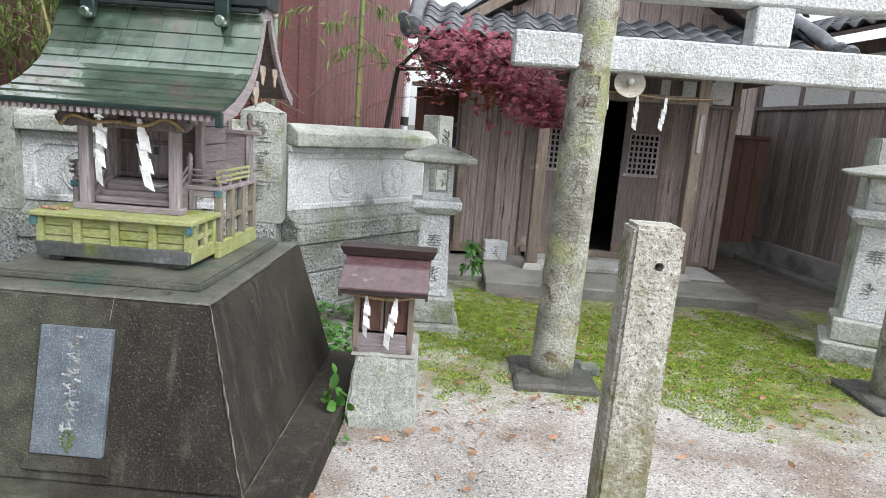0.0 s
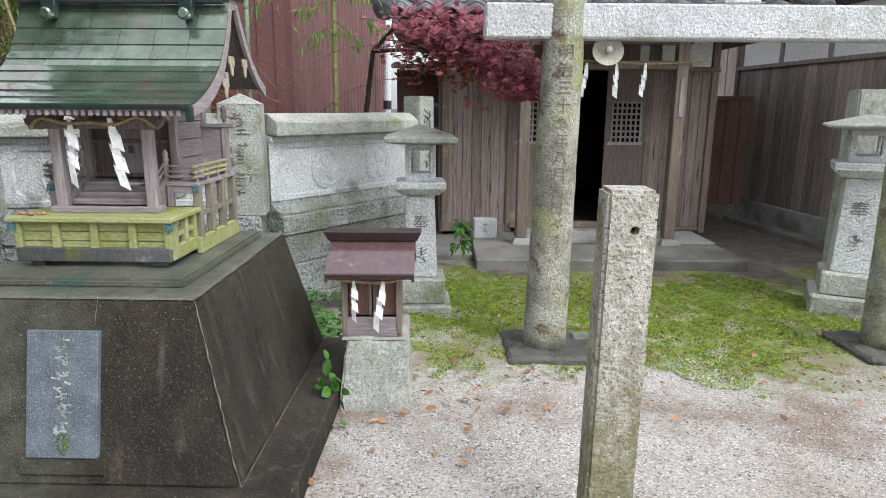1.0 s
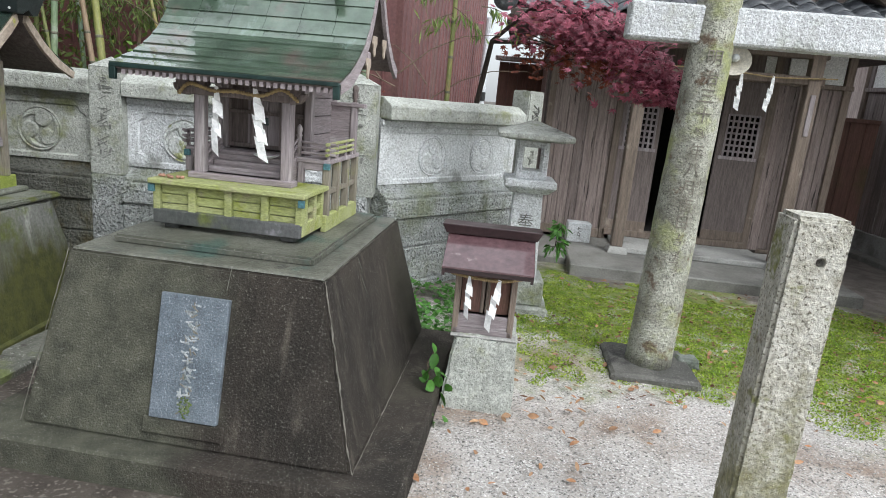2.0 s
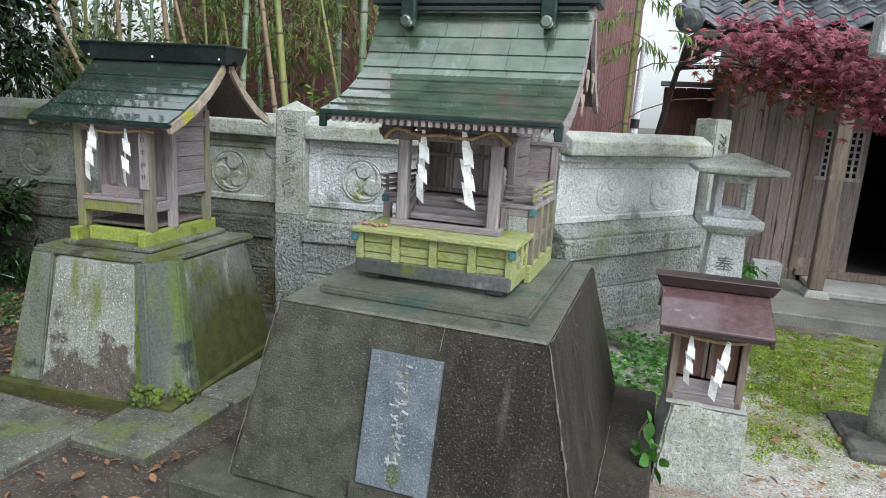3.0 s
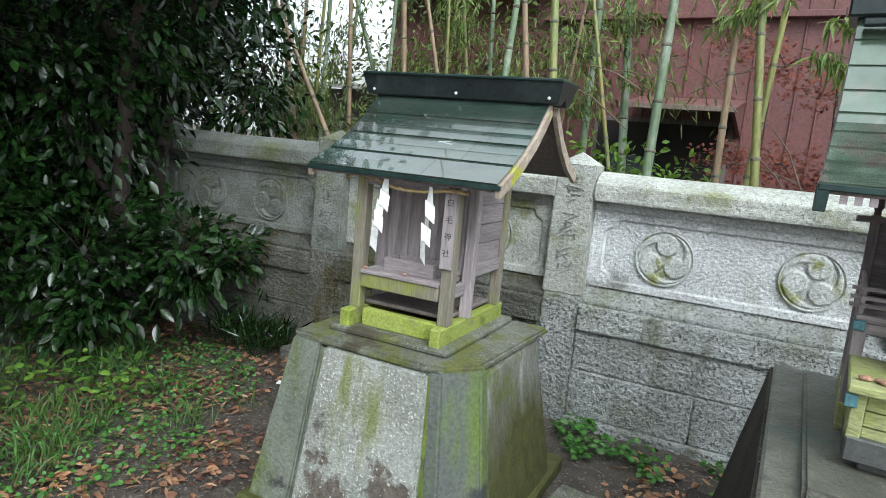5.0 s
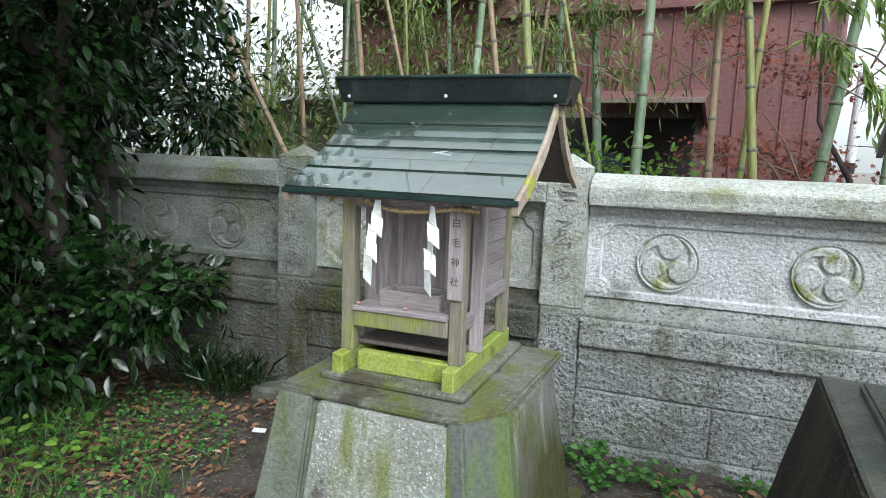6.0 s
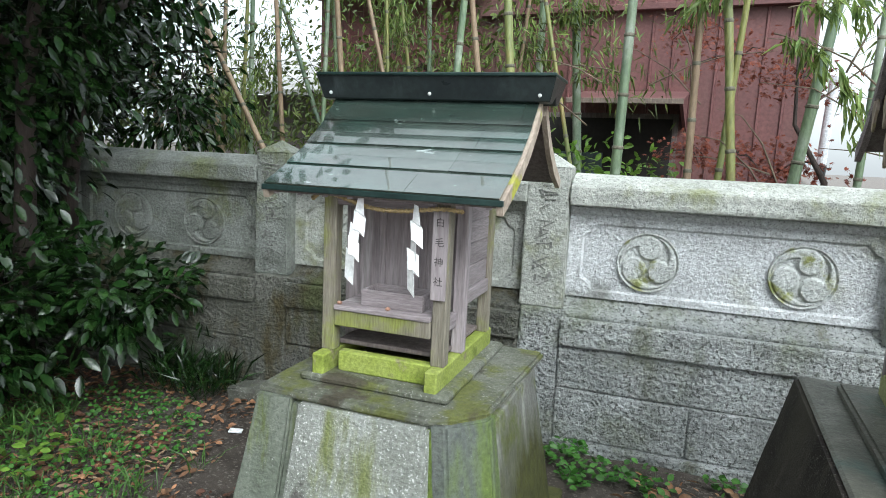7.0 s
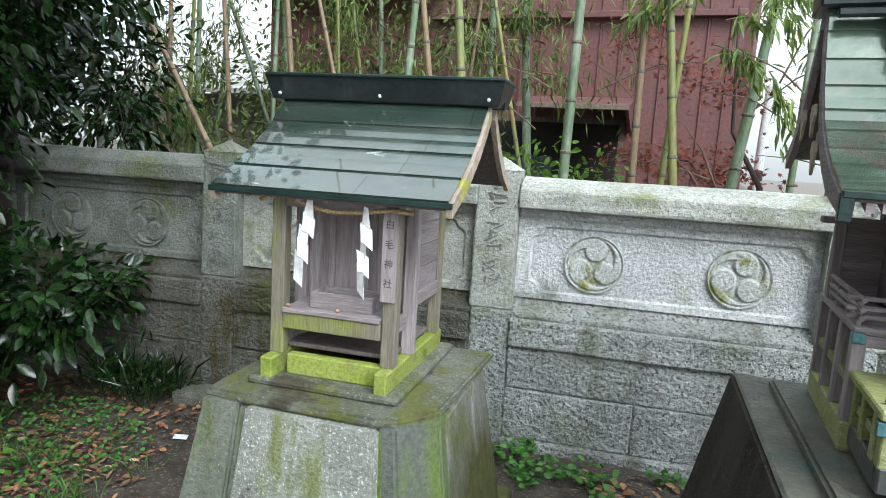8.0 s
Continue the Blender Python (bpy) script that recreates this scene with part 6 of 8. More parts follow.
# ---------------------------------------------------------------- worship hall
H = pose(0.44, 6.95, 0, 0, 0, 3)
plat = thing("platform", H, "low grey concrete platform before the hall", "platform", kind="structure")
part("kerb_slab", roughen(box(-0.45, 2.13, -0.74, 0.72, -0.06, 0.10, 0.012), 6, 0.003, 2, 4), PLATFORM, plat)
part("side_slab", roughen(box(-0.95, -0.452, -0.35, 0.72, -0.06, 0.06, 0.012), 5, 0.004, 7, 4), PLATFORM, plat)
part("door_step", box(0.06, 1.58, -0.02, 0.66, 0.10, 0.155, 0.008), PALE_CONCRETE, plat, "pale concrete door step")
part("side_pad", box(1.60, 2.10, -0.05, 0.62, 0.10, 0.128, 0.008), PALE_CONCRETE, plat)
for x in (0.005, 1.55):
    part("post_footing", frustum((x - 0.045, x + 0.165, -0.12, 0.10), (x - 0.02, x + 0.14, -0.09, 0.08), 0.10, 0.165, 0.006), PALE_CONCRETE, plat)

hall = thing("worship_hall", H, "old wooden worship hall with open door and dark tiled roof", "hall")
for x in (0.0, 1.55):
    part("porch_post", box(x, x + 0.115, -0.06, 0.055, 0.165, 2.36, 0.008), BEAM, hall)
part("porch_beam", box(-0.20, 1.70, -0.045, 0.045, 1.885, 1.965, 0.008), BEAM, hall)
part("porch_beam", box(-0.20, 1.70, -0.05, 0.05, 2.12, 2.25, 0.008), BEAM, hall)
part("porch_ceiling", box(-1.0, 2.2, -0.10, 0.68, 2.345, 2.362, 0.0), WOOD_DARK, hall)
# board walls either side of the doors
V = 0.65


def boards(x0, x1, z0, z1, n, seed, y=V, material=BOARD, parent=hall, name="wall_board"):
    rnd = random.Random(seed)
    wd = (x1 - x0) / n
    for k in range(n):
        a, b = x0 + k * wd + 0.002, x0 + (k + 1) * wd - 0.002
        d = rnd.uniform(-0.004, 0.004)
        part(name, box(a, b, y + d, y + d + 0.022, z0 + rnd.uniform(-0.006, 0.006), z1, 0.003), material, parent)


boards(-0.76, -0.02, 0.20, 2.05, 7, 1)
boards(1.655, 2.19, 0.17, 1.90, 5, 2)
part("wall_backing", box(-0.80, 0.0, V + 0.026, V + 0.06, 0.10, 2.25, 0), WOOD_DARK, hall)
part("wall_backing", box(1.50, 2.22, V + 0.026, V + 0.06, 0.10, 2.25, 0), WOOD_DARK, hall)
for x in (-0.78, -0.05, 1.48, 2.18):
    part("corner_post", box(x, x + 0.075, V - 0.03, V + 0.06, 0.10, 2.25, 0.006), BEAM, hall)
part("inner_post", box(1.545, 1.655, V - 0.02, V + 0.02, 0.155, 1.93, 0.004), BOARD, hall)
part("sill_board", box(-0.80, -0.03, V - 0.02, V + 0.02, 0.10, 0.20, 0.006), BEAM, hall)
part("sill_board", box(1.65, 2.2, V - 0.02, V + 0.02, 0.128, 0.17, 0.004), BEAM, hall)
part("door_sill", box(0.0, 1.50, V - 0.06, V + 0.06, 0.155, 0.225, 0.006), BEAM, hall)
part("door_head", box(0.0, 1.50, V - 0.05, V + 0.05, 1.91, 1.99, 0.006), BEAM, hall)
part("transom_board", box(0.0, 1.50, V, V + 0.03, 1.99, 2.25, 0), WOOD_DARK, hall)
part("wall_rail", box(1.52, 2.27, V - 0.035, V + 0.03, 1.90, 1.945, 0.005), BEAM, hall)
for x0, x1 in ((1.38, 1.535), (1.62, 2.165)):
    part("plaster_panel", box(x0, x1, V - 0.008, V + 0.02, 1.95, 2.24, 0.0), PLASTER, hall, "white plaster panel")
part("small_notice", box(1.59, 1.635, -0.072, -0.061, 1.42, 1.80, 0.002), WOOD, hall, "narrow wooden notice strip")


def lattice_door(x0, x1, y):
    d = part("door_leaf", box(x0, x1, y, y + 0.028, 0.225, 1.13, 0.003), WOOD_DARK, hall, "sliding door leaf with square lattice window")
    part("door_top", box(x0, x1, y, y + 0.028, 1.57, 1.91, 0.003), WOOD_DARK, d)
    part("stile", box(x0, x0 + 0.075, y, y + 0.028, 1.13, 1.57, 0.002), WOOD_DARK, d)
    part("stile", box(x1 - 0.055, x1, y, y + 0.028, 1.13, 1.57, 0.002), WOOD_DARK, d)
    for k in range(8):
        z = 1.125 + k * 0.063
        part("lattice_bar", box(x0 + 0.075, x1 - 0.055, y - 0.004, y + 0.012, z - 0.011, z + 0.011, 0.001), WOOD, d)
    n = int((x1 - x0 - 0.13) / 0.055) + 1
    for k in range(n + 1):
        x = x0 + 0.075 + (x1 - x0 - 0.13) * k / n
        part("lattice_bar", box(x - 0.010, x + 0.010, y - 0.008, y + 0.010, 1.13, 1.57, 0.001), WOOD, d)
    part("lattice_frame", box(x0 + 0.03, x1 - 0.02, y - 0.006, y + 0.012, 1.10, 1.135, 0.002), WOOD, d)
    part("kick_panel", box(x0, x1, y - 0.004, y + 0.01, 0.225, 0.33, 0.002), BEAM, d)


lattice_door(0.0, 0.44, V - 0.02)
lattice_door(1.04, 1.485, V - 0.02)
# dim interior behind the open door; the dimness is put into the lining's colour
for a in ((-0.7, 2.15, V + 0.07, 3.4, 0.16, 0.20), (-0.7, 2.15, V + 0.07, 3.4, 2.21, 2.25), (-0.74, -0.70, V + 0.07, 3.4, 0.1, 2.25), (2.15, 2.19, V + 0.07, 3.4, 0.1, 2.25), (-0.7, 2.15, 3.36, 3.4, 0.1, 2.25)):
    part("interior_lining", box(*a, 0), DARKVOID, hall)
part("side_wall", box(2.20, 2.24, V + 0.06, 3.4, 0.0, 2.3, 0), BOARD, hall)
part("side_wall", box(-0.82, -0.78, V + 0.06, 3.4, 0.0, 2.3, 0), BOARD, hall)
# front roof of wavy tiles, gable above
SL = math.atan2(0.40, 0.95)
ROOF = pose(0, -0.40, 2.36, math.degrees(SL), 0, 0)


def tile_mesh():
    """One pantile with a wave across it and a thick lower lip."""
    bm = bmesh.new()
    n, wd, ln = 10, 0.25, 0.26
    prof = [(wd * k / n, 0.030 * math.sin(2 * math.pi * (k / n) - 0.6)) for k in range(n + 1)]
    rows = []
    for y, lift in ((0.0, 0.020), (ln, 0.0)):
        for th in (0.0, -0.022):
            rows.append([bm.verts.new((x, y, z + lift + th)) for x, z in prof])
    for i in range(n):
        bm.faces.new((rows[0][i], rows[0][i + 1], rows[2][i + 1], rows[2][i]))
        bm.faces.new((rows[1][i], rows[1][i + 1], rows[0][i + 1], rows[0][i]))
        bm.faces.new((rows[3][i], rows[3][i + 1], rows[1][i + 1], rows[1][i]))
    bmesh.ops.recalc_face_normals(bm, faces=bm.faces[:])
    me = bpy.data.meshes.new("roof_tile")
    bm.to_mesh(me)
    bm.free()
    me.materials.append(TILE)
    me.shade_smooth()
    return me


part("roof_boarding", box(-1.25, 2.65, -0.02, 1.05, -0.10, -0.045, 0, ROOF), WOOD_DARK, hall)
TILE_ME = tile_mesh()
for r in range(5):
    for c in range(16):
        piece("roof_tile", TILE_ME, hall, ROOF @ pose(-1.28 + c * 0.245, r * 0.215, 0.0, random.uniform(-1.2, 1.2), random.uniform(-1.2, 1.2), random.uniform(-1, 1)))
for x, w0 in ((-1.30, 0), (2.66, 1)):
    rg = bmesh.new()
    tube([ROOF @ Vector((x, y, 0.055 + 0.03 * (y > 0.4))) for y in (-0.06, 0.2, 0.5, 0.8, 1.1, 1.5)], 0.075, 10, rg)
    part("ridge_roll", rg, TILE, hall, smooth=True)
    part("ridge_bed", box(x - 0.07, x + 0.07, -0.02, 1.1, -0.03, 0.03, 0.01, ROOF), RUST, hall, "rusty clay bed under ridge tiles")
    orn = bmesh.new()
    lathe([(0.10, -0.03), (0.115, 0.0), (0.10, 0.03), (0.05, 0.045)], 14, ROOF @ pose(x, -0.10, 0.06, 90), orn)
    lathe([(0.055, -0.03), (0.06, 0.0), (0.05, 0.03)], 10, ROOF @ pose(x - 0.08, -0.08, 0.13, 90), orn)
    part("ridge_end_tile", orn, TILE, hall)
for k in range(10):
    x = 1.62 + k * 0.10
    part("ridge_knob", lathe([(0.045, -0.05), (0.055, 0.0), (0.045, 0.05)], 10, pose(x, 0.32, 3.08 - k * 0.055, 0, 90, 0)), TILE, hall, smooth=True)
gable = [(-0.55, 2.62), (2.15, 2.62), (0.80, 3.45)]
part("gable_wall", plate_from_outline(gable, 0.42, 0.46), BOARD, hall, "grey-brown board gable")
for k in range(12):
    x = -0.45 + k * 0.22
    top = 3.45 - abs(x - 0.80) * 0.615 - 0.03
    if top > 2.68:
        part("gable_board", box(x - 0.105, x + 0.105, 0.405, 0.42, 2.62, top, 0.002), BOARD, hall)
for sx in (-1, 1):
    barge = [(0.80 + sx * 1.75, 2.44), (0.80 + sx * 1.75, 2.56), (0.80, 3.64), (0.80, 3.50)]
    part("bargeboard", plate_from_outline(barge, 0.20, 0.25, 0.004), BEAM, hall)
    m = pose(0.80, 0.2, 3.66, 0, 0, 0) @ pose(0, 0, 0, 0, sx * 31.7, 0)
    for r in range(8):
        for c in range(3):
            tl = piece("roof_tile", TILE_ME, hall, m @ pose(sx * (0.2 + r * 0.24), c * 0.25, 0.02, 0, 0, -90 * sx))
part("main_roof", slab_from_profile([(0.2, 3.62), (3.6, 3.62), (3.6, 3.55), (0.2, 3.55)], 0.7, 0.9), WOOD_DARK, hall)
for sx in (-1, 1):
    part("main_roof", plate_from_outline([(0.80, 3.62), (0.80, 3.55), (0.80 + sx * 2.1, 2.26), (0.80 + sx * 2.1, 2.33)], 0.25, 3.6), WOOD_DARK, hall)
part("eave_fascia", box(-1.2, 2.6, -0.36, -0.32, 2.25, 2.32, 0.004), BEAM, hall)
for k in range(16):
    x = -1.1 + k * 0.24
    part("rafter", box(x, x + 0.045, -0.02, 1.0, -0.15, -0.10, 0.0, ROOF), BEAM, hall)
part("left_wall_upper", box(-0.95, 0.0, V - 0.01, V + 0.02, 2.05, 2.40, 0), PLASTER, hall)

lamp = thing("porch_lamp", H @ pose(0.83, -0.14, 2.045, 68, 0, -6), "round cream enamel lamp shade with a bulb", "lamp")
part("shade", lathe([(0.02, -0.055), (0.035, -0.05), (0.06, -0.03), (0.15, 0.0), (0.152, 0.004), (0.145, 0.004), (0.055, -0.022), (0.001, -0.03)], 28), ENAMEL, lamp, smooth=True)
part("bulb", lathe([(0.012, -0.03), (0.018, 0.0), (0.034, 0.03), (0.036, 0.05), (0.024, 0.075), (0.001, 0.082)], 16), CHINA, lamp, smooth=True)
part("arm", tube([(0, 0, -0.05), (0, 0.02, -0.10), (0, 0.08, -0.12)], 0.012, 8), BLACK, lamp)
rope_h = thing("sacred_rope", H, "thin straw rope with white papers along the porch", "rope")
twisted_rope([(-0.10, -0.075, 1.93), (0.35, -0.075, 1.955), (0.80, -0.075, 1.955), (1.20, -0.075, 1.93), (1.50, -0.075, 1.94), (1.78, -0.085, 1.955)], 0.010, rope_h, 45)
for k, x in enumerate((0.27, 0.645, 0.94, 1.225)):
    paper_streamer(rope_h, x, -0.085, 1.935, 1.15, (-3, 4, -2, 3)[k], 20 + k)
blk = thing("stone_block", H @ pose(-0.30, 0.36, 0.06, 0, 0, 3), "square pale granite block beside the hall", "stone block")
part("block", roughen(box(-0.125, 0.125, -0.08, 0.08, 0.0, 0.245, 0.008), 4, 0.003, 3, 12), GRANITE, blk)
bars = bmesh.new()
stroke_bars(bars, 0, 0.15, 0.08, 0.10, -0.084, -0.078, 4, 44)
part("worn_carving", bars, CARVED, blk)

# ---------------------------------------------------------------- building to the east
R = pose(3.985, 7.66, 0, 0, 0, -80.4)
east = thing("east_building", R, "black-boarded building with white plaster and tiled eave", "building")
part("plinth", box(-2.05, 3.2, -0.03, 0.2, -0.05, 0.30, 0.01), PALE_CONCRETE, east)
part("footpath", box(-2.05, 3.2, -0.24, -0.032, -0.05, 0.055, 0.01), PLATFORM, east)
# Flat panel; the vent hole's shade is painted as near-black.
part("vent", box(0.20, 0.34, -0.036, 0.0, 0.10, 0.25, 0.0), DARKVOID, east)
boards(-2.0, 3.2, 0.30, 2.02, 30, 5, y=-0.012, material=BOARD_BLACK, parent=east)
part("wall_backing", box(-2.05, 3.2, 0.012, 0.2, 0.30, 2.75, 0), WOOD_DARK, east)
part("rail", box(-2.05, 3.2, -0.04, 0.02, 2.02, 2.07, 0.004), BOARD_BLACK, east)
for k in range(6):
    x0 = -2.0 + k * 0.87
    part("plaster_panel", box(x0 + 0.035, x0 + 0.835, 0.0, 0.03, 2.072, 2.60, 0), PLASTER, east)
    part("wall_stud", box(x0 - 0.035, x0 + 0.033, -0.02, 0.03, 2.07, 2.62, 0.003), BOARD_BLACK, east)
part("corner_post", box(-2.10, -2.03, -0.03, 0.1, 0.0, 2.62, 0.004), BEAM, east)
EA = pose(0, -0.40, 2.80, 22, 0, 0)
part("eave_board", box(-2.3, 3.4, 0.0, 1.1, -0.05, -0.01, 0, EA), WOOD_DARK, east)
for r in range(5):
    for c in range(22):
        piece("roof_tile", TILE_ME, east, EA @ pose(-2.3 + c * 0.245, r * 0.215, 0.03))
part("end_tile", lathe([(0.09, -0.08), (0.10, 0.0), (0.08, 0.06)], 12, EA @ pose(-2.36, 0.1, 0.08, 0, 90, 0)), TILE, east)
red = thing("fence", pose(2.62, 9.25, 0, 0, 0, 2), "red-brown board fence between the buildings", "fence")
boards(0.0, 1.12, 0.22, 1.62, 6, 8, y=0.0, material=BOARD_RED, parent=red, name="fence_board")
part("fence_backing", box(0.0, 1.12, 0.027, 0.05, 0.22, 1.6, 0), WOOD_DARK, red)
part("top_rail", box(0.0, 1.14, -0.03, 0.05, 1.62, 1.67, 0.005), BOARD_RED, red)
part("footing", box(0.0, 1.14, -0.01, 0.06, -0.05, 0.22, 0.005), PLATFORM, red)
inner = thing("rear_building", pose(3.42, 10.2, 0), "dark boarded wall behind the fence", "building")
boards(0.0, 1.4, 0.0, 2.8, 6, 9, y=0.0, material=BOARD_BLACK, parent=inner)
part("wall_backing", box(0.0, 1.4, 0.027, 0.2, 0, 2.8, 0), WOOD_DARK, inner)
part("corner_post", box(-0.09, 0.0, -0.04, 0.06, 0, 2.8, 0.004), BOARD_BLACK, inner)

# ---------------------------------------------------------------- maroon building and shed behind the wall


def ribbed_wall(x0, x1, z0, z1, pitch, depth):
    """A sheet wall with narrow raised ribs, facing -y."""
    line = []
    x = x0
    while x < x1:
        line += [(x, 0.0), (x + pitch * 0.84, 0.0), (x + pitch * 0.88, -depth), (x + pitch * 0.96, -depth)]
        x += pitch
    line.append((x1, 0.0))
    bm = bmesh.new()
    lo = [bm.verts.new((a, b, z0)) for a, b in line]
    hi = [bm.verts.new((a, b, z1)) for a, b in line]
    bk = [bm.verts.new((a, 0.08, z)) for a, z in ((x0, z0), (x1, z0), (x1, z1), (x0, z1))]
    for i in range(len(line) - 1):
        bm.faces.new((lo[i], lo[i + 1], hi[i + 1], hi[i]))
    bm.faces.new(bk[::-1])
    bm.faces.new((lo[-1], bk[1], bk[2], hi[-1]))
    return bm


mar = thing("maroon_building", pose(-2.24, 8.0, 0, 0, 0, 4), "tall building clad in maroon ribbed metal sheet", "building")
part("front_wall", ribbed_wall(-3.1, 0.0, 0.0, 5.2, 0.20, 0.018), MAROON, mar)
part("front_wall", ribbed_wall(-5.2, -3.1, 0.0, 3.3, 0.20, 0.018), MAROON, mar)
sw = ribbed_wall(0.0, 6.6, 0.0, 5.2, 0.24, 0.018)
bmesh.ops.transform(sw, matrix=pose(0, 0, 0, 0, 0, 84), verts=sw.verts[:])
part("side_wall", sw, MAROON, mar)
part("eave", box(-5.3, -3.0, -0.35, 0.1, 3.28, 3.36, 0.01), MAROON, mar)
part("ledge", box(-3.1, 0.0, -0.10, 0.0, 2.98, 3.04, 0.005), MAROON, mar)
part("awning", slab_from_profile([(-0.75, 2.055), (-0.75, 2.075), (0.0, 2.22), (0.0, 2.195)], -1.95, -0.92, 0.003), MAROON, mar, "maroon sheet awning")
part("awning_front", box(-1.95, -0.92, -0.762, -0.748, 2.035, 2.082, 0.003), BEAM, mar, "weathered pale awning edge board")
part("awning_bracket", slab_from_profile([(-0.72, 2.05), (0.0, 2.19), (0.0, 1.86)], -0.96, -0.93), MAROON, mar)
# Flat near-black panel: the opening's inner shade is put into its colour.
part("window", box(-2.35, -1.05, -0.03, -0.02, 0.9, 1.95, 0), DARKVOID, mar, "window panel under the awning, its inner shade painted near-black")
part("window_frame", box(-2.40, -1.0, -0.025, -0.019, 0.85, 2.0, 0.0), WOOD_DARK, mar)
part("window_pane", box(-2.2, -1.7, -0.035, -0.031, 1.0, 1.6, 0), WINDOWGLASS, mar)
pipe = thing("downpipe", pose(-1.80, 13.2, 0), "white pipe with a black band beside the building", "pipe")
part("tube", tube([(0, 0, 0), (0.05, 0, 2.3), (0.07, 0, 3.0)], 0.075, 12), PIPE, pipe)
part("band", tube([(0.034, 0, 1.45), (0.038, 0, 1.62)], 0.082, 12), BLACK, pipe)
shed = thing("shed", pose(-1.13, 9.6, 0, 0, 0, 3), "brown boarded shed with a small dark window", "shed")
boards(0.0, 1.63, 0.0, 2.02, 12, 12, y=0.0, material=BOARD_RED, parent=shed)
part("wall_backing", box(0.0, 1.63, 0.027, 0.07, 0.0, 2.0, 0), WOOD_DARK, shed)
part("roof", box(-0.05, 1.75, -0.25, 1.5, 2.03, 2.09, 0.01, pose(0, 0, 0, 3)), BOARD_BLACK, shed)
part("window_frame", box(0.38, 0.86, -0.02, 0.0, 1.18, 1.56, 0.004), BOARD_BLACK, shed)
part("window_pane", box(0.42, 0.82, -0.026, -0.021, 1.22, 1.50, 0), WINDOWGLASS, shed)
low = thing("low_house", pose(-9.5, 9.2, 0, 0, 0, 8), "dark low house with grey sheet roof beyond the grove", "house")
part("wall", box(-2.0, 4.4, 0.0, 3.0, 0, 2.3, 0.01), BOARD_BLACK, low)
part("roof", slab_from_profile([(-0.7, 2.25), (-0.7, 2.33), (1.5, 3.1), (3.7, 2.3), (3.7, 2.22), (1.5, 3.0)], -2.3, 4.7, 0.005), PALE_CONCRETE, low)

# ---------------------------------------------------------------- bamboo
def bamboo(x, y, r, kind, lean=(0, 0), h=4.6, leaves=0, seed=0):
    """A jointed culm that tapers and leans; leaf sprays on thin twigs above."""
    rnd = random.Random(seed)
    t = thing("bamboo", pose(x, y, 0), {"green": "blue-green bamboo culm behind the wall", "yellow": "yellow-green bamboo culm behind the wall", "tan": "dead tan bamboo culm behind the wall"}[kind], "bamboo", "bamboo culms")
    z, pts, rad, nodes = 0.0, [], [], []

    def at(z):
        k = z / h
        return Vector((lean[0] * z + 0.05 * lean[0] * z * k, lean[1] * z, z))

    step = 0.22
    while z < h:
        rr = r * (1 - 0.45 * z / h)
        pts += [at(z), at(z + 0.012), at(z + step * 0.5), at(z + step - 0.012)]
        rad += [rr * 1.0, rr * 0.96, rr * 0.95, rr * 0.98]
        z += step
        nodes.append((z, rr))
        step = min(0.34, step * 1.05) * rnd.uniform(0.9, 1.1)
    part("culm", tube(pts, rad, 12), BAMBOO[kind], t, smooth=True)
    for z, rr in nodes:
        part("node_ring", tube([at(z - 0.010), at(z - 0.004), at(z + 0.006), at(z + 0.012)], [rr * 0.99, rr * 1.10, rr * 1.10, rr * 0.96], 12), NODE, t)
    return t


CULMS = [(-3.19, 5.13, 0.036, "green", (0.016, 0.0)), (-2.745, 5.21, 0.026, "tan", (-0.017, 0)), (-2.36, 5.04, 0.029, "yellow", (-0.112, 0)),
         (-4.38, 5.1, 0.030, "green", (0.063, 0)), (-3.88, 5.31, 0.027, "tan", (-0.148, 0)), (-3.63, 5.0, 0.034, "yellow", (-0.096, 0)),
         (-3.62, 6.3, 0.042, "green", (-0.082, 0)), (-4.18, 6.5, 0.040, "green", (-0.004, 0)), (-4.11, 4.85, 0.018, "tan", (-0.268, 0)), (-3.22, 5.5, 0.018, "yellow", (-0.225, 0)),
         (-2.69, 5.35, 0.024, "yellow", (0.05, 0)), (-2.38, 5.6, 0.040, "green", (0.107, 0)), (-1.92, 5.7, 0.026, "green", (0.02, 0)), (-1.205, 5.9, 0.026, "yellow", (0.002, 0)),
         (-7.08, 6.0, 0.045, "tan", (-0.196, 0)), (-4.9, 5.0, 0.028, "tan", (-0.62, 0)), (-8.7, 6.5, 0.06, "tan", (-0.14, 0)), (-7.0, 6.0, 0.03, "green", (0.02, 0)), (-5.8, 6.5, 0.03, "green", (-0.40, 0)), (-6.8, 6.5, 0.03, "green", (-0.44, 0)),
         (-5.3, 6.8, 0.03, "green", (-0.05, 0)), (-6.2, 7.0, 0.032, "yellow", (0.05, 0)), (-8.0, 7.2, 0.03, "green", (0.1, 0)),
         (-5.35, 5.6, 0.030, "tan", (-0.10, 0)), (-5.72, 5.5, 0.022, "green", (0.03, 0)), (-5.05, 5.7, 0.018, "yellow", (-0.06, 0)), (-6.35, 5.9, 0.028, "tan", (-0.07, 0)), (-6.75, 5.6, 0.022, "yellow", (0.05, 0)),
         (-4.75, 5.9, 0.020, "yellow", (-0.16, 0)), (-5.95, 6.3, 0.024, "green", (-0.09, 0)), (-7.6, 6.2, 0.030, "tan", (0.03, 0)), (-4.45, 6.2, 0.018, "tan", (0.09, 0))]
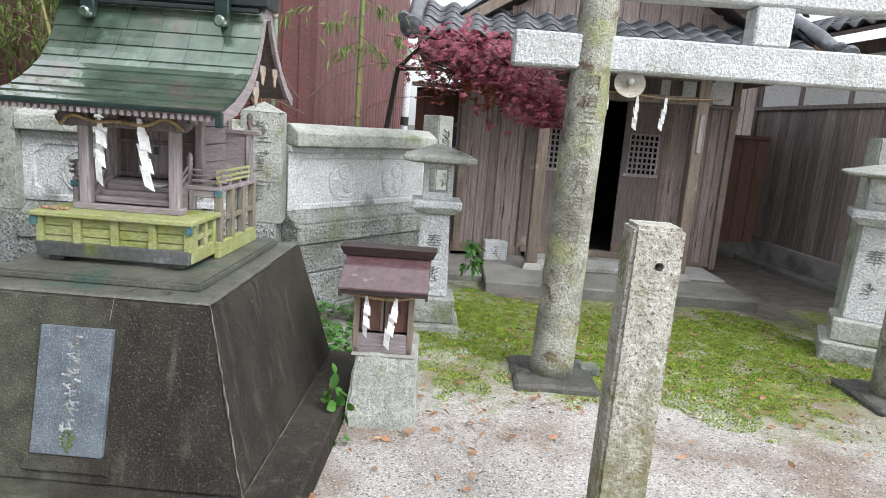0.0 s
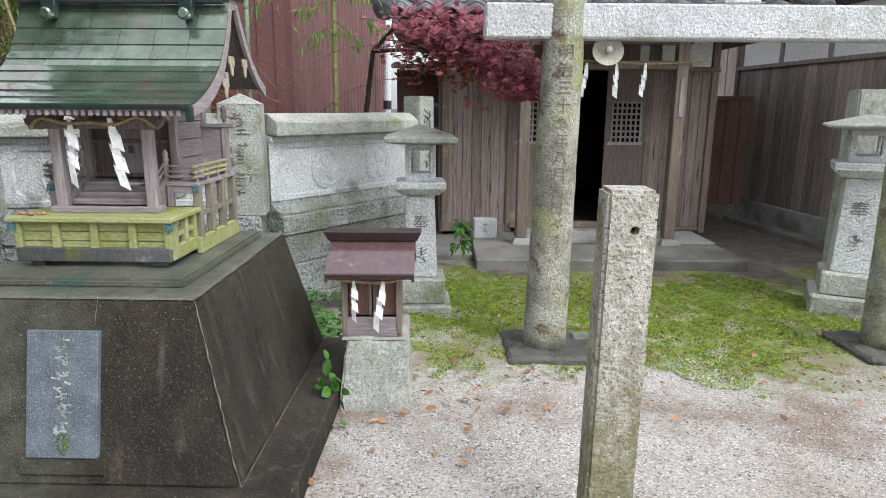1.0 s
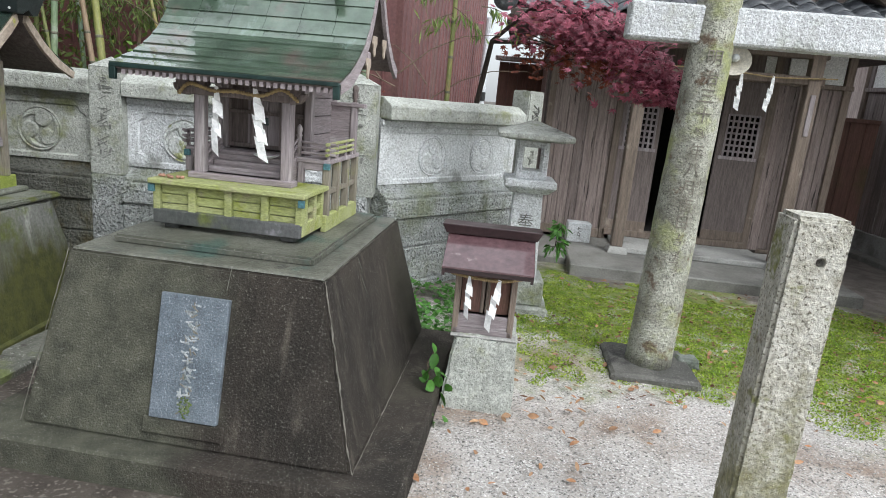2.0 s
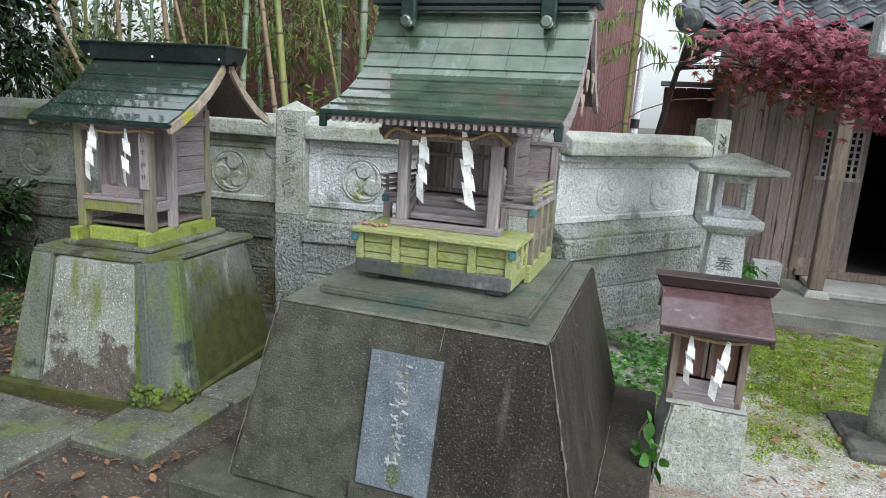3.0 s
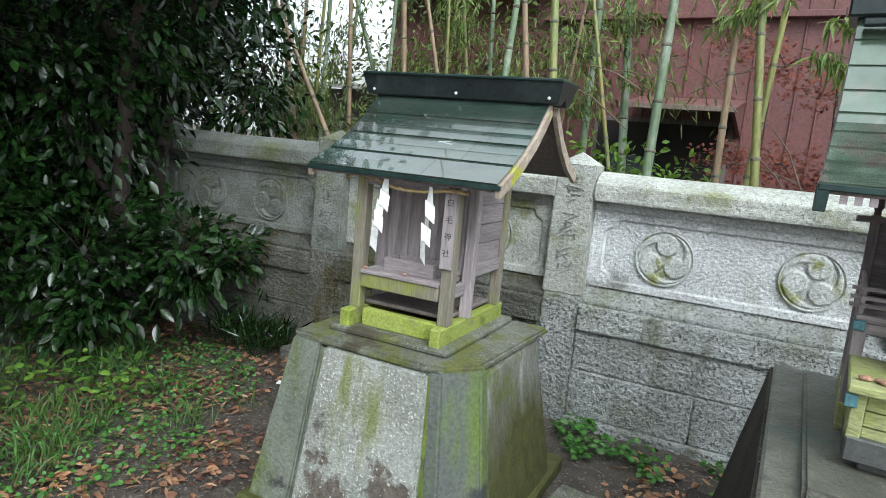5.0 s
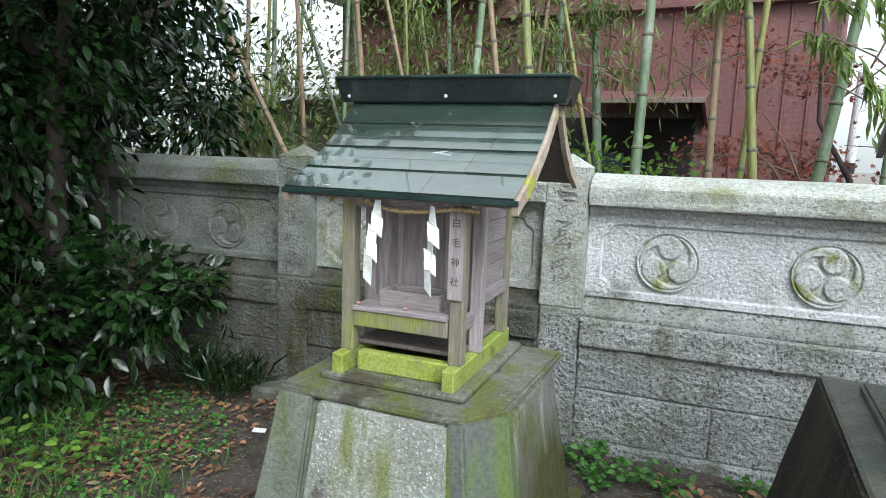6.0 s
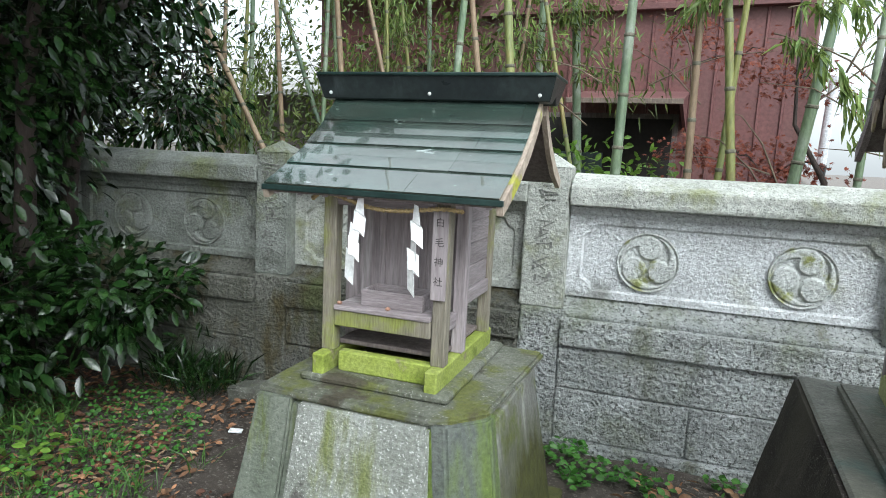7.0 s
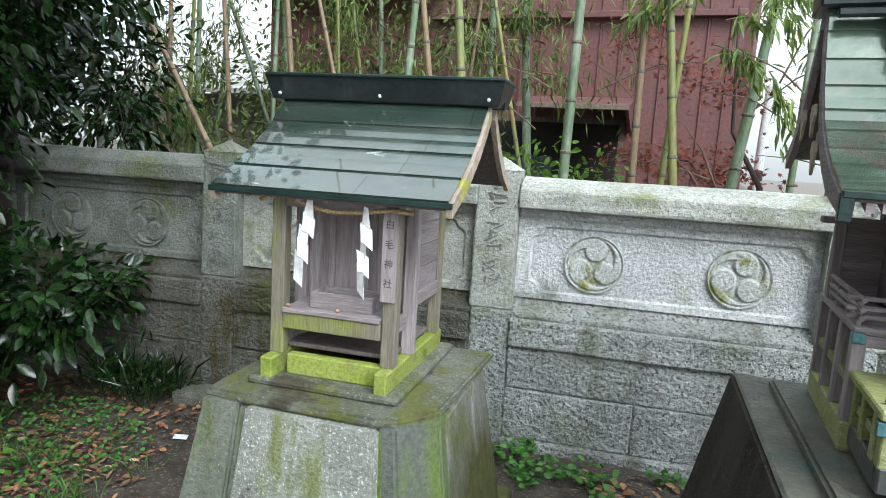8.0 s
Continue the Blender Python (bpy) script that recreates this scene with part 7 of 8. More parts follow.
for k, (x, y, r, kd, ln) in enumerate(CULMS):
    bamboo(x, y, r, kd, ln, 3.3 if abs(ln[0]) > 0.5 else 4.6, 0, k)


def spray(name, starts, reach, n, size, material, droop, label, category, twig_r=0.004, spread=0.35, seed=0):
    """Thin twigs from given starts with hanging leaves along them."""
    rnd = np.random.default_rng(seed)
    t = thing(name, pose(0, 0, 0), label, category)
    tw = bmesh.new()
    P, D = [], []
    for s, d in starts:
        s, d = np.array(s, float), np.array(d, float)
        d /= np.linalg.norm(d)
        L = reach * rnd.uniform(0.6, 1.2)
        pts = [s + d * L * u - np.array([0, 0, droop * L * u * u]) for u in np.linspace(0, 1, 7)]
        tube([tuple(p) for p in pts], [twig_r * (1.2 - u) for u in np.linspace(0, 1, 7)], 5, tw)
        for _ in range(n):
            u = rnd.uniform(0.25, 1.0)
            P.append(pts[min(int(u * 6), 6)] + rnd.normal(size=3) * spread * L * 0.35 * u)
            D.append(d * 0.35 + rnd.normal(size=3) * 0.45 + np.array([0, 0, -0.9]))
    part("branchwork", tw, TWIG, t, kind="stuff")
    P = np.array(P)
    leaf_object("leaves", P, D, rnd.uniform(0.7, 1.2, len(P)) * size, rnd.uniform(0.8, 1.2, len(P)) * size * 0.17, material, t, 0.1, 0.1, kind="stuff")
    return t


spray("bamboo_foliage", [((-2.35, 5.0, 2.32), (0.5, -0.1, 0.1)), ((-2.45, 5.05, 2.45), (-0.7, -0.1, 0.3)), ((-2.4, 5.0, 2.2), (0.8, 0, -0.2)), ((-2.1, 5.3, 2.1), (0.4, 0, -0.6)), ((-2.2, 5.4, 2.5), (0.3, -0.3, 0.1)), ((-2.6, 5.2, 2.5), (-0.8, 0, -0.1))],
      0.45, 75, 0.12, LEAF_BAMBOO, 0.35, "hanging yellow-green bamboo leaves on thin twigs", "foliage", seed=1)
spray("bamboo_foliage", [((-1.20, 5.85, 2.35), (-0.8, -0.2, 0.0)), ((-1.20, 5.85, 2.15), (-1, -0.1, -0.2)), ((-1.2, 5.85, 2.5), (0.9, -0.2, -0.1)), ((-1.2, 5.85, 2.2), (0.7, -0.3, -0.3)), ((-1.5, 5.8, 2.4), (-0.8, 0, 0.1)), ((-0.95, 5.7, 2.2), (0.6, -0.3, 0.0))],
      0.45, 30, 0.11, LEAF_BAMBOO, 0.45, "drooping bamboo leaf sprays over the wall", "foliage", seed=2)
STARTS = [((x, y, z), (dx, -0.3, 0.2)) for (x, y, z, dx) in [(-4.4, 6.4, 2.4, 0.5), (-4.6, 6.2, 2.0, -0.5), (-4.0, 6.3, 2.6, 0.6), (-5.4, 6.6, 2.2, -0.6), (-5.6, 6.2, 2.6, 0.5), (-6.4, 6.5, 2.0, 0.4), (-6.6, 6.3, 2.5, -0.4), (-5.0, 6.6, 1.9, 0.4), (-7.3, 6.4, 2.2, 0.5), (-4.2, 6.1, 1.9, 0.3), (-3.8, 6.2, 2.1, 0.6), (-5.9, 6.0, 1.8, 0.5), (-6.9, 5.8, 1.7, 0.6), (-6.5, 5.6, 1.55, -0.5), (-7.6, 6.2, 1.9, 0.5), (-8.0, 6.6, 2.5, 0.3), (-5.2, 6.2, 2.9, -0.4), (-5.8, 6.3, 3.1, 0.5), (-4.8, 6.4, 3.1, 0.4), (-6.3, 6.3, 2.9, 0.4), (-5.4, 6.0, 2.4, 0.5), (-6.8, 6.4, 3.0, 0.3)]]
spray("bamboo_foliage", STARTS, 0.75, 170, 0.10, LEAF_GROVE, 0.3, "dense fine bamboo leaves in the grove", "foliage", spread=0.6, seed=3)
spray("bamboo_foliage", [(s, (d[0], d[1], 0.9)) for s, d in STARTS], 0.9, 120, 0.10, LEAF_BAMBOO, 0.1, "bright thin bamboo leaves against the sky", "foliage", spread=0.6, seed=4)
# bare arching twigs
bare = thing("bare_branches", pose(0, 0, 0), "thin bare brown branches behind the wall", "branches")
rnd = random.Random(5)
for k in range(22):
    x, y, z = rnd.uniform(-3.6, -1.3), rnd.uniform(5.2, 6.0), rnd.uniform(1.2, 2.1)
    dx, dz = rnd.uniform(-0.9, 0.9), rnd.uniform(0.1, 0.8)
    part("branch", tube([(x, y, z), (x + dx * 0.3, y, z + dz * 0.35), (x + dx * 0.6, y, z + dz * 0.55), (x + dx * 0.95, y, z + dz * 0.6)], [0.006, 0.005, 0.004, 0.002], 5), TWIG, bare)


def cloud(name, blobs, n, size, ratio, material, label, category, seed, outward=0.7, down=0.35, twigs=True, kind=""):
    """Leaves gathered in uneven blobs (centre, radius) with twigs to each blob's rim."""
    rnd = np.random.default_rng(seed)
    t = thing(name, pose(0, 0, 0), label, category)
    P, D = [], []
    tw = bmesh.new()
    vol = np.array([b[3] ** 2.3 for b in blobs])
    for b, k in zip(blobs, (n * vol / vol.sum()).astype(int)):
        c = np.array(b[:3])
        sub = c + np.clip(rnd.normal(size=(max(k // 14, 3), 3)), -1.5, 1.5) * b[3] * 0.50
        for s in sub:
            d = unit((s - c)[None])[0]
            if twigs and rnd.random() < 0.22:
                tube([tuple(c), tuple((c + s) / 2 + rnd.normal(size=3) * 0.03), tuple(s)], [0.006, 0.004, 0.002], 5, tw)
            m = 14
            off = rnd.normal(size=(m, 3)) * b[3] * 0.16
            P.append(s + off)
            D.append(d * outward + unit(off) * 0.6 + rnd.normal(size=(m, 3)) * 0.35 + np.array([0, 0, -down]))
    P, D = np.concatenate(P), np.concatenate(D)
    if twigs:
        part("branchwork", tw, BARK, t, kind="stuff")
    else:
        tw.free()
    L = rnd.uniform(0.7, 1.25, len(P)) * size
    oval_object("crown", P, D, L, L * ratio, material, t, 0.12, 0.15, kind="stuff")
    return t


# camellia and the dark wood at the west end
cam_low = [(-5.58, 3.52, 0.62, 0.36), (-5.32, 3.68, 0.66, 0.20), (-5.95, 3.05, 0.62, 0.44), (-5.75, 2.95, 0.36, 0.26), (-6.35, 2.6, 0.80, 0.5), (-6.5, 3.1, 0.8, 0.5)]
cam_high = [(-6.4, 3.25, 1.55, 0.7), (-6.05, 3.6, 1.75, 0.33), (-6.15, 3.45, 2.15, 0.5), (-5.8, 3.9, 2.55, 0.4), (-6.5, 3.3, 1.15, 0.5), (-6.7, 2.7, 2.0, 0.9), (-6.3, 3.6, 2.5, 0.62), (-7.2, 3.4, 2.5, 1.0), (-5.75, 3.9, 2.95, 0.6), (-6.5, 2.5, 3.1, 1.0), (-6.5, 4.8, 2.0, 0.5), (-7.2, 5.2, 2.5, 0.42), (-6.2, 4.5, 1.75, 0.33), (-7.4, 2.2, 1.4, 0.9), (-5.9, 3.2, 3.6, 0.8)]
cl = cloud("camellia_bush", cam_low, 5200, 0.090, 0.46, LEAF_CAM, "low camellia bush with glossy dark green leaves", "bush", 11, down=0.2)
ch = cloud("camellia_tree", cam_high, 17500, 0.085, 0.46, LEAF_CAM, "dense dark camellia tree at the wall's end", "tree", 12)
for pts, r in (([(-6.05, 3.25, -0.05), (-6.0, 3.3, 0.9), (-6.1, 3.4, 1.8), (-6.0, 3.6, 3.2)], (0.075, 0.06, 0.05, 0.02)), ([(-6.35, 3.75, -0.05), (-6.3, 3.75, 1.2), (-6.1, 3.8, 2.2), (-5.6, 3.95, 3.3)], (0.06, 0.05, 0.04, 0.015))):
    part("trunk", tube(pts, r, 10), BARK, ch, smooth=True)
for pts in ([(-6.0, 3.3, 0.9), (-6.4, 3.1, 1.5), (-7.0, 2.7, 2.2)], [(-6.1, 3.4, 1.8), (-6.5, 3.2, 2.6), (-6.6, 2.6, 3.2)], [(-6.1, 3.8, 2.2), (-6.5, 4.4, 2.5), (-6.9, 5.0, 2.8)]):
    part("limb", tube(pts, (0.035, 0.025, 0.01), 8), BARK, ch, smooth=True)
# Seen wood to the west; the high overhead blobs are unseen, added for shade.
wood = [(-9.0, 2.6, 1.4, 1.4), (-8.6, 4.4, 1.2, 1.0), (-9.6, 3.8, 2.8, 1.6), (-8.4, 1.2, 2.2, 1.4), (-8.6, 3.0, 4.2, 1.6), (-7.2, 0.6, 3.6, 1.3), (-6.9, 3.4, 4.6, 1.3), (-5.6, 2.6, 4.8, 1.1), (-5.0, 1.2, 4.9, 1.1), (-9.2, 5.4, 2.2, 1.0), (-8.2, 5.6, 4.2, 1.0), (-8.0, 3.6, 1.6, 0.9), (-7.6, 4.6, 2.6, 0.8), (-8.0, 2.0, 3.2, 1.1), (-4.6, -0.6, 4.6, 1.2), (-6.0, -0.5, 4.2, 1.3)]
wd = cloud("evergreen_tree", wood, 25000, 0.19, 0.45, LEAF_CAM, "tall evergreen wood of near-black leaves, unseen overhead crowns added for shade", "tree", 13)
# Unseen crowns overhead and behind the camera, added to shade the west corner.
shade_canopy = [(-6.2, 2.2, 4.2, 1.1), (-5.6, 2.9, 4.4, 0.9), (-5.2, 1.4, 4.3, 1.0), (-7.2, 1.6, 3.6, 1.2), (-6.4, -1.6, 2.8, 1.5), (-5.2, -2.4, 3.6, 1.5), (-7.4, -0.6, 2.0, 1.5), (-4.4, -1.2, 4.6, 1.2), (-6.6, 0.4, 3.4, 1.2), (-4.3, 1.6, 4.7, 0.8), (-4.2, 2.5, 4.5, 0.7), (-4.3, 0.6, 4.6, 0.8), (-4.6, 2.2, 4.8, 0.8), (-5.0, 2.6, 4.3, 0.8), (-3.6, 1.7, 4.6, 0.6), (-3.9, 0.8, 5.0, 0.8), (-5.6, -3.4, 5.2, 1.6), (-7.2, -2.8, 4.6, 1.6)]
cn = cloud("evergreen_tree", shade_canopy, 34000, 0.17, 0.5, LEAF_CAM, "unseen evergreen crown added to shade the west corner", "tree", 19)
part("trunk", tube([(-6.6, -1.4, -0.1), (-6.5, -1.2, 2.0), (-6.2, -0.6, 4.2)], (0.16, 0.13, 0.06), 12), BARK, cn, smooth=True)
part("trunk", tube([(-8.6, 3.0, -0.1), (-8.6, 3.0, 2.0), (-8.4, 2.8, 4.4)], (0.2, 0.17, 0.08), 12), BARK, wd, smooth=True)
cloud("shrub", [(-3.55, 5.6, 1.35, 0.34), (-3.15, 5.9, 1.30, 0.30), (-3.9, 5.7, 1.2, 0.35)], 700, 0.07, 0.5, LEAF_LIGHT, "light green leafy shrub behind the wall", "shrub", 14)
cloud("shrub", [(-5.0, 6.3, 1.3, 0.6), (-6.2, 6.4, 1.4, 0.7), (-7.4, 6.2, 1.3, 0.7), (-5.8, 7.4, 2.4, 0.9), (-4.7, 7.2, 2.7, 0.8), (-7.2, 7.6, 2.4, 0.9), (-8.6, 7.0, 1.8, 0.9), (-9.4, 6.4, 2.2, 1.0), (-10.4, 6.0, 2.2, 1.2), (-6.6, 7.0, 1.9, 0.8)], 8000, 0.08, 0.42, LEAF_GROVE, "dull green undergrowth of the grove", "shrub", 15)
cloud("shrub", [(-0.12, 6.25, 0.28, 0.13), (-0.10, 6.2, 0.45, 0.09)], 130, 0.06, 0.45, LEAF_GROUND, "small green seedling by the platform", "shrub", 16)
cloud("evergreen_tree", [(3.2, 12.2, 2.4, 0.9), (2.9, 12.5, 3.4, 1.0), (3.8, 12.8, 1.6, 0.8), (2.6, 13.5, 4.4, 1.3), (4.2, 13.2, 4.2, 1.3)], 2600, 0.16, 0.45, LEAF_CAM, "dark evergreen tree behind the fence", "tree", 17)
part("trunk", tube([(3.2, 12.6, -0.1), (3.2, 12.6, 1.8), (3.3, 12.9, 4.2)], (0.12, 0.10, 0.05), 10), BARK, bpy.data.objects["evergreen_tree.002"], smooth=True)
cloud("sedge_clump", [(-5.35, 3.95, 0.25, 0.22)], 30, 0.1, 0.2, LEAF_CAM, "dark clump of strap leaves at the wall foot", "grass clump", 18, twigs=False)

# maples
def maple(centres, n, size, material, label, trunk, seed):
    rnd = np.random.default_rng(seed)
    t = thing("maple_tree", pose(0, 0, 0), label, "tree")
    tw = bmesh.new()
    P = []
    for x, y, z, r in centres:
        k = int(n * r / sum(c[3] for c in centres))
        q = rnd.normal(size=(k, 3)) * np.array([r, r * 0.8, r * 0.55])
        q[:, 2] -= np.abs(q[:, 0]) * 0.25
        P.append(np.array([x, y, z]) + q)
        for _ in range(4):
            e = P[-1][rnd.integers(k)]
            tube([(x, y, z), tuple((np.array([x, y, z]) + e) / 2 + np.array([0, 0, 0.03])), tuple(e)], [0.005, 0.004, 0.002], 5, tw)
    P = np.concatenate(P)
    part("branchwork", tw, BARK, t, kind="stuff")
    star_leaves("crown", P, rnd.normal(size=(len(P), 3)) * 0.45 + np.array([0.1, -0.5, 0.9]), rnd.uniform(0.7, 1.25, len(P)) * size, material, t)["kind"] = "stuff"
    for pts, r in trunk:
        part("limb", tube(pts, r, 8), BARK, t, smooth=True)
    return t


TRUNK = [([(-1.05, 6.15, -0.05), (-1.0, 6.05, 1.2), (-0.85, 5.75, 1.95), (-0.55, 5.35, 2.16), (-0.1, 4.95, 2.10), (0.2, 4.7, 1.88)], (0.03, 0.026, 0.02, 0.014, 0.009, 0.004)),
         ([(-0.85, 5.75, 1.95), (-0.5, 5.6, 1.95), (-0.1, 5.3, 1.85)], (0.02, 0.012, 0.005))]
maple([(-0.42, 5.25, 2.10, 0.15), (-0.18, 5.02, 2.06, 0.15), (0.03, 4.80, 1.95, 0.14), (0.18, 4.65, 1.83, 0.13), (0.28, 4.52, 1.72, 0.11), (0.34, 4.45, 1.62, 0.07), (-0.05, 4.95, 2.0, 0.15)], 1700, 0.052, LEAF_MAPLE, "crimson maple branch arching over the lantern", TRUNK, 21)
maple([(-0.35, 5.35, 1.92, 0.17), (-0.08, 5.15, 1.85, 0.15), (0.12, 4.95, 1.78, 0.12)], 520, 0.05, LEAF_MAPLE2, "orange-red inner maple leaves in shade", [], 22)
maple([(-2.55, 5.9, 1.60, 0.16), (-2.25, 6.0, 1.55, 0.15), (-2.85, 5.8, 1.62, 0.12), (-2.6, 6.0, 2.25, 0.16), (-2.25, 6.0, 2.1, 0.14), (-2.95, 6.1, 2.45, 0.15)], 1500, 0.032, LEAF_MAPLE2, "thin orange-red maple behind the wall", [([(-2.0, 5.8, -0.05), (-2.05, 5.85, 1.45), (-2.25, 5.9, 1.8), (-2.3, 5.9, 2.6)], (0.028, 0.02, 0.012, 0.005))], 23)

# ---------------------------------------------------------------- ground plants, litter, moss, gravel


def scatter(n, x0, x1, y0, y1, keep=None):
    p = np.stack([RNG.uniform(x0, x1, n), RNG.uniform(y0, y1, n)], 1)
    return p[keep(p[:, 0], p[:, 1])] if keep is not None else p


def nz(x, y, f, s=0.0):
    return np.array([noise.noise((a * f + s, b * f - s, s)) for a, b in zip(x, y)])


# moss carpet
p = scatter(95000, -0.75, 3.5, 3.55, 6.25)
edge = np.minimum(np.minimum(p[:, 0] + 0.75, 3.5 - p[:, 0]) * 1.2, np.minimum(p[:, 1] - 3.62, 6.25 - p[:, 1]))
keepm = (edge + 0.55 * nz(p[:, 0], p[:, 1], 1.6, 3.0) + 0.40 * nz(p[:, 0], p[:, 1], 5, 1.0) - 0.16 * np.maximum(p[:, 0] - 1.5, 0) > 0.20)
p = p[keepm]
d = np.stack([RNG.normal(size=len(p)) * 0.6, RNG.normal(size=len(p)) * 0.6, np.ones(len(p))], 1)
leaf_object("moss_carpet", np.column_stack([p, np.full(len(p), -0.004)]), d, RNG.uniform(0.007, 0.017, len(p)) * (1 + 0.9 * nz(p[:, 0], p[:, 1], 9, 2.0)), RNG.uniform(0.008, 0.014, len(p)), MOSSBLADE, None, 0.2, 0.2, "bright green moss carpet strewn with leaves", "stuff", "moss")
# gravel
p = scatter(42000, -0.75, 4.2, 1.6, 4.3, lambda x, y: (y < 3.9 + 0.2 * np.sin(x * 3)) & ~((x < -0.64) & (y < 3.3)))
oct_v = np.array([[1, 0, 0], [-1, 0, 0], [0, 1, 0], [0, -1, 0], [0, 0, 0.7], [0, 0, -0.5]])
oct_f = np.array([[0, 2, 4], [2, 1, 4], [1, 3, 4], [3, 0, 4], [2, 0, 5], [1, 2, 5], [3, 1, 5], [0, 3, 5]])
sz = RNG.uniform(0.002, 0.0052, len(p))[:, None, None] * RNG.uniform(0.6, 1.4, (len(p), 6, 3))
vs = np.column_stack([p, np.full(len(p), -0.001)])[:, None, :] + oct_v[None] * sz
raw_object("gravel", vs.reshape(-1, 3), (np.arange(len(p))[:, None, None] * 6 + oct_f[None]).reshape(-1, 3), PEBBLE, None, "loose pale gravel stones", "stuff", "gravel")


def litter(name, n, region, size, material, label, seed, keep=None, ratio=0.5):
    p = scatter(n, *region, keep)
    a = RNG.uniform(0, 2 * math.pi, len(p))
    d = np.stack([np.cos(a), np.sin(a), RNG.uniform(-0.05, 0.35, len(p))], 1)
    L = RNG.uniform(0.6, 1.3, len(p)) * size
    return oval_object(name, np.column_stack([p, RNG.uniform(0.004, 0.018, len(p))]), d, L, L * ratio * RNG.uniform(0.6, 1.2, len(p)), material, None, 0.16, 0.02, label, "stuff", "leaves", 0.45)


off_ped = lambda x, y: ~((x > -4.0) & (x < -2.75) & (y > 2.2) & (y < 3.9))
litter("fallen_leaves", 340, (-0.7, 3.4, 3.2, 6.1), 0.045, LEAF_ORANGE, "orange and tan fallen leaves on moss and gravel", 1)
litter("fallen_leaves", 700, (0.2, 3.4, 3.6, 6.1), 0.035, LEAF_FALLEN, "small brown fallen leaves on the moss", 2)
litter("fallen_leaves", 1500, (-0.6, 3.4, 3.6, 6.2), 0.026, LEAF_RUSSET, "small dark russet leaves sunk in the moss", 12, lambda x, y: nz(x, y, 1.3, 4.0) > 0.0)
litter("fallen_leaves", 60, (-0.72, 0.1, 2.4, 4.1), 0.05, LEAF_ORANGE, "orange fallen leaves beside the pedestal", 3)
litter("leaf_litter", 2700, (-6.6, -3.85, 1.6, 4.2), 0.046, LEAF_FALLEN, "brown leaf litter on bare earth", 4, lambda x, y: off_ped(x, y) & (nz(x, y, 1.5, 5.0) > -0.25))
litter("leaf_litter", 3800, (-6.6, -3.9, 1.6, 4.2), 0.042, LEAF_RUSSET, "damp dark russet leaf litter under the bushes", 14, lambda x, y: off_ped(x, y) & (nz(x, y, 1.2, 2.0) > -0.1))
litter("leaf_litter", 420, (-6.2, -3.7, 1.6, 3.6), 0.05, LEAF_TAN, "dry tan leaves among the litter", 15, lambda x, y: off_ped(x, y) & (nz(x, y, 1.5, 5.0) > -0.1), 0.3)
litter("leaf_litter", 210, (-4.9, -3.6, 1.7, 2.6), 0.060, LEAF_ORANGE, "pile of orange bamboo and camellia leaves", 5, lambda x, y: (nz(x, y, 2.0, 8.0) > -0.05), 0.4)
litter("leaf_litter", 160, (-2.75, -2.25, 3.2, 4.4), 0.06, LEAF_ORANGE, "orange leaves between the pedestals", 6)
litter("leaf_litter", 80, (-3.6, -2.2, 1.8, 2.6), 0.055, LEAF_FALLEN, "scattered brown leaves on the path", 7)


def plants(name, n, region, size, ratio, material, label, keep=None, height=0.06, category="plants"):
    p = scatter(n, *region, keep)
    z = RNG.uniform(0.2, 1.0, len(p)) * height
    d = np.stack([RNG.normal(size=len(p)), RNG.normal(size=len(p)), RNG.uniform(-0.1, 0.5, len(p))], 1)
    L = RNG.uniform(0.7, 1.3, len(p)) * size
    return oval_object(name, np.column_stack([p, z]), d, L, L * ratio, material, None, 0.1, 0.1, label, "stuff", category)


def blades(name, n, region, h, w, material, label, keep=None):
    p = scatter(n, *region, keep)
    d = np.stack([RNG.normal(size=len(p)) * 0.45, RNG.normal(size=len(p)) * 0.45, np.ones(len(p))], 1)
    L = RNG.uniform(0.5, 1.2, len(p)) * h
    return leaf_object(name, np.column_stack([p, np.full(len(p), -0.004)]), d, L, w, material, None, 0.1, 0.3, label, "stuff", "grass")


patch = lambda x, y: off_ped(x, y) & (nz(x, y, 1.4, 2.0) > -0.08)
plants("clover", 3900, (-6.2, -4.25, 2.0, 3.7), 0.022, 0.95, LEAF_CLOVER, "bright clover patch on the earth", patch, 0.05)
blades("grass", 3600, (-6.4, -4.5, 1.7, 3.3), 0.20, 0.009, LEAF_GRASS, "dark green grass tufts in leaf litter", lambda x, y: nz(x, y, 2.2, 6.0) > 0.0)
blades("strap_leaves", 260, (-5.65, -5.1, 3.75, 4.05), 0.42, 0.016, LEAF_CAM, "strap-leaved clump at the foot of the wall")
plants("seedlings", 900, (-6.2, -4.7, 1.9, 3.0), 0.055, 0.55, LEAF_LIGHT, "light green seedlings among grass", lambda x, y: nz(x, y, 2.0, 9.0) > 0.1, 0.24)
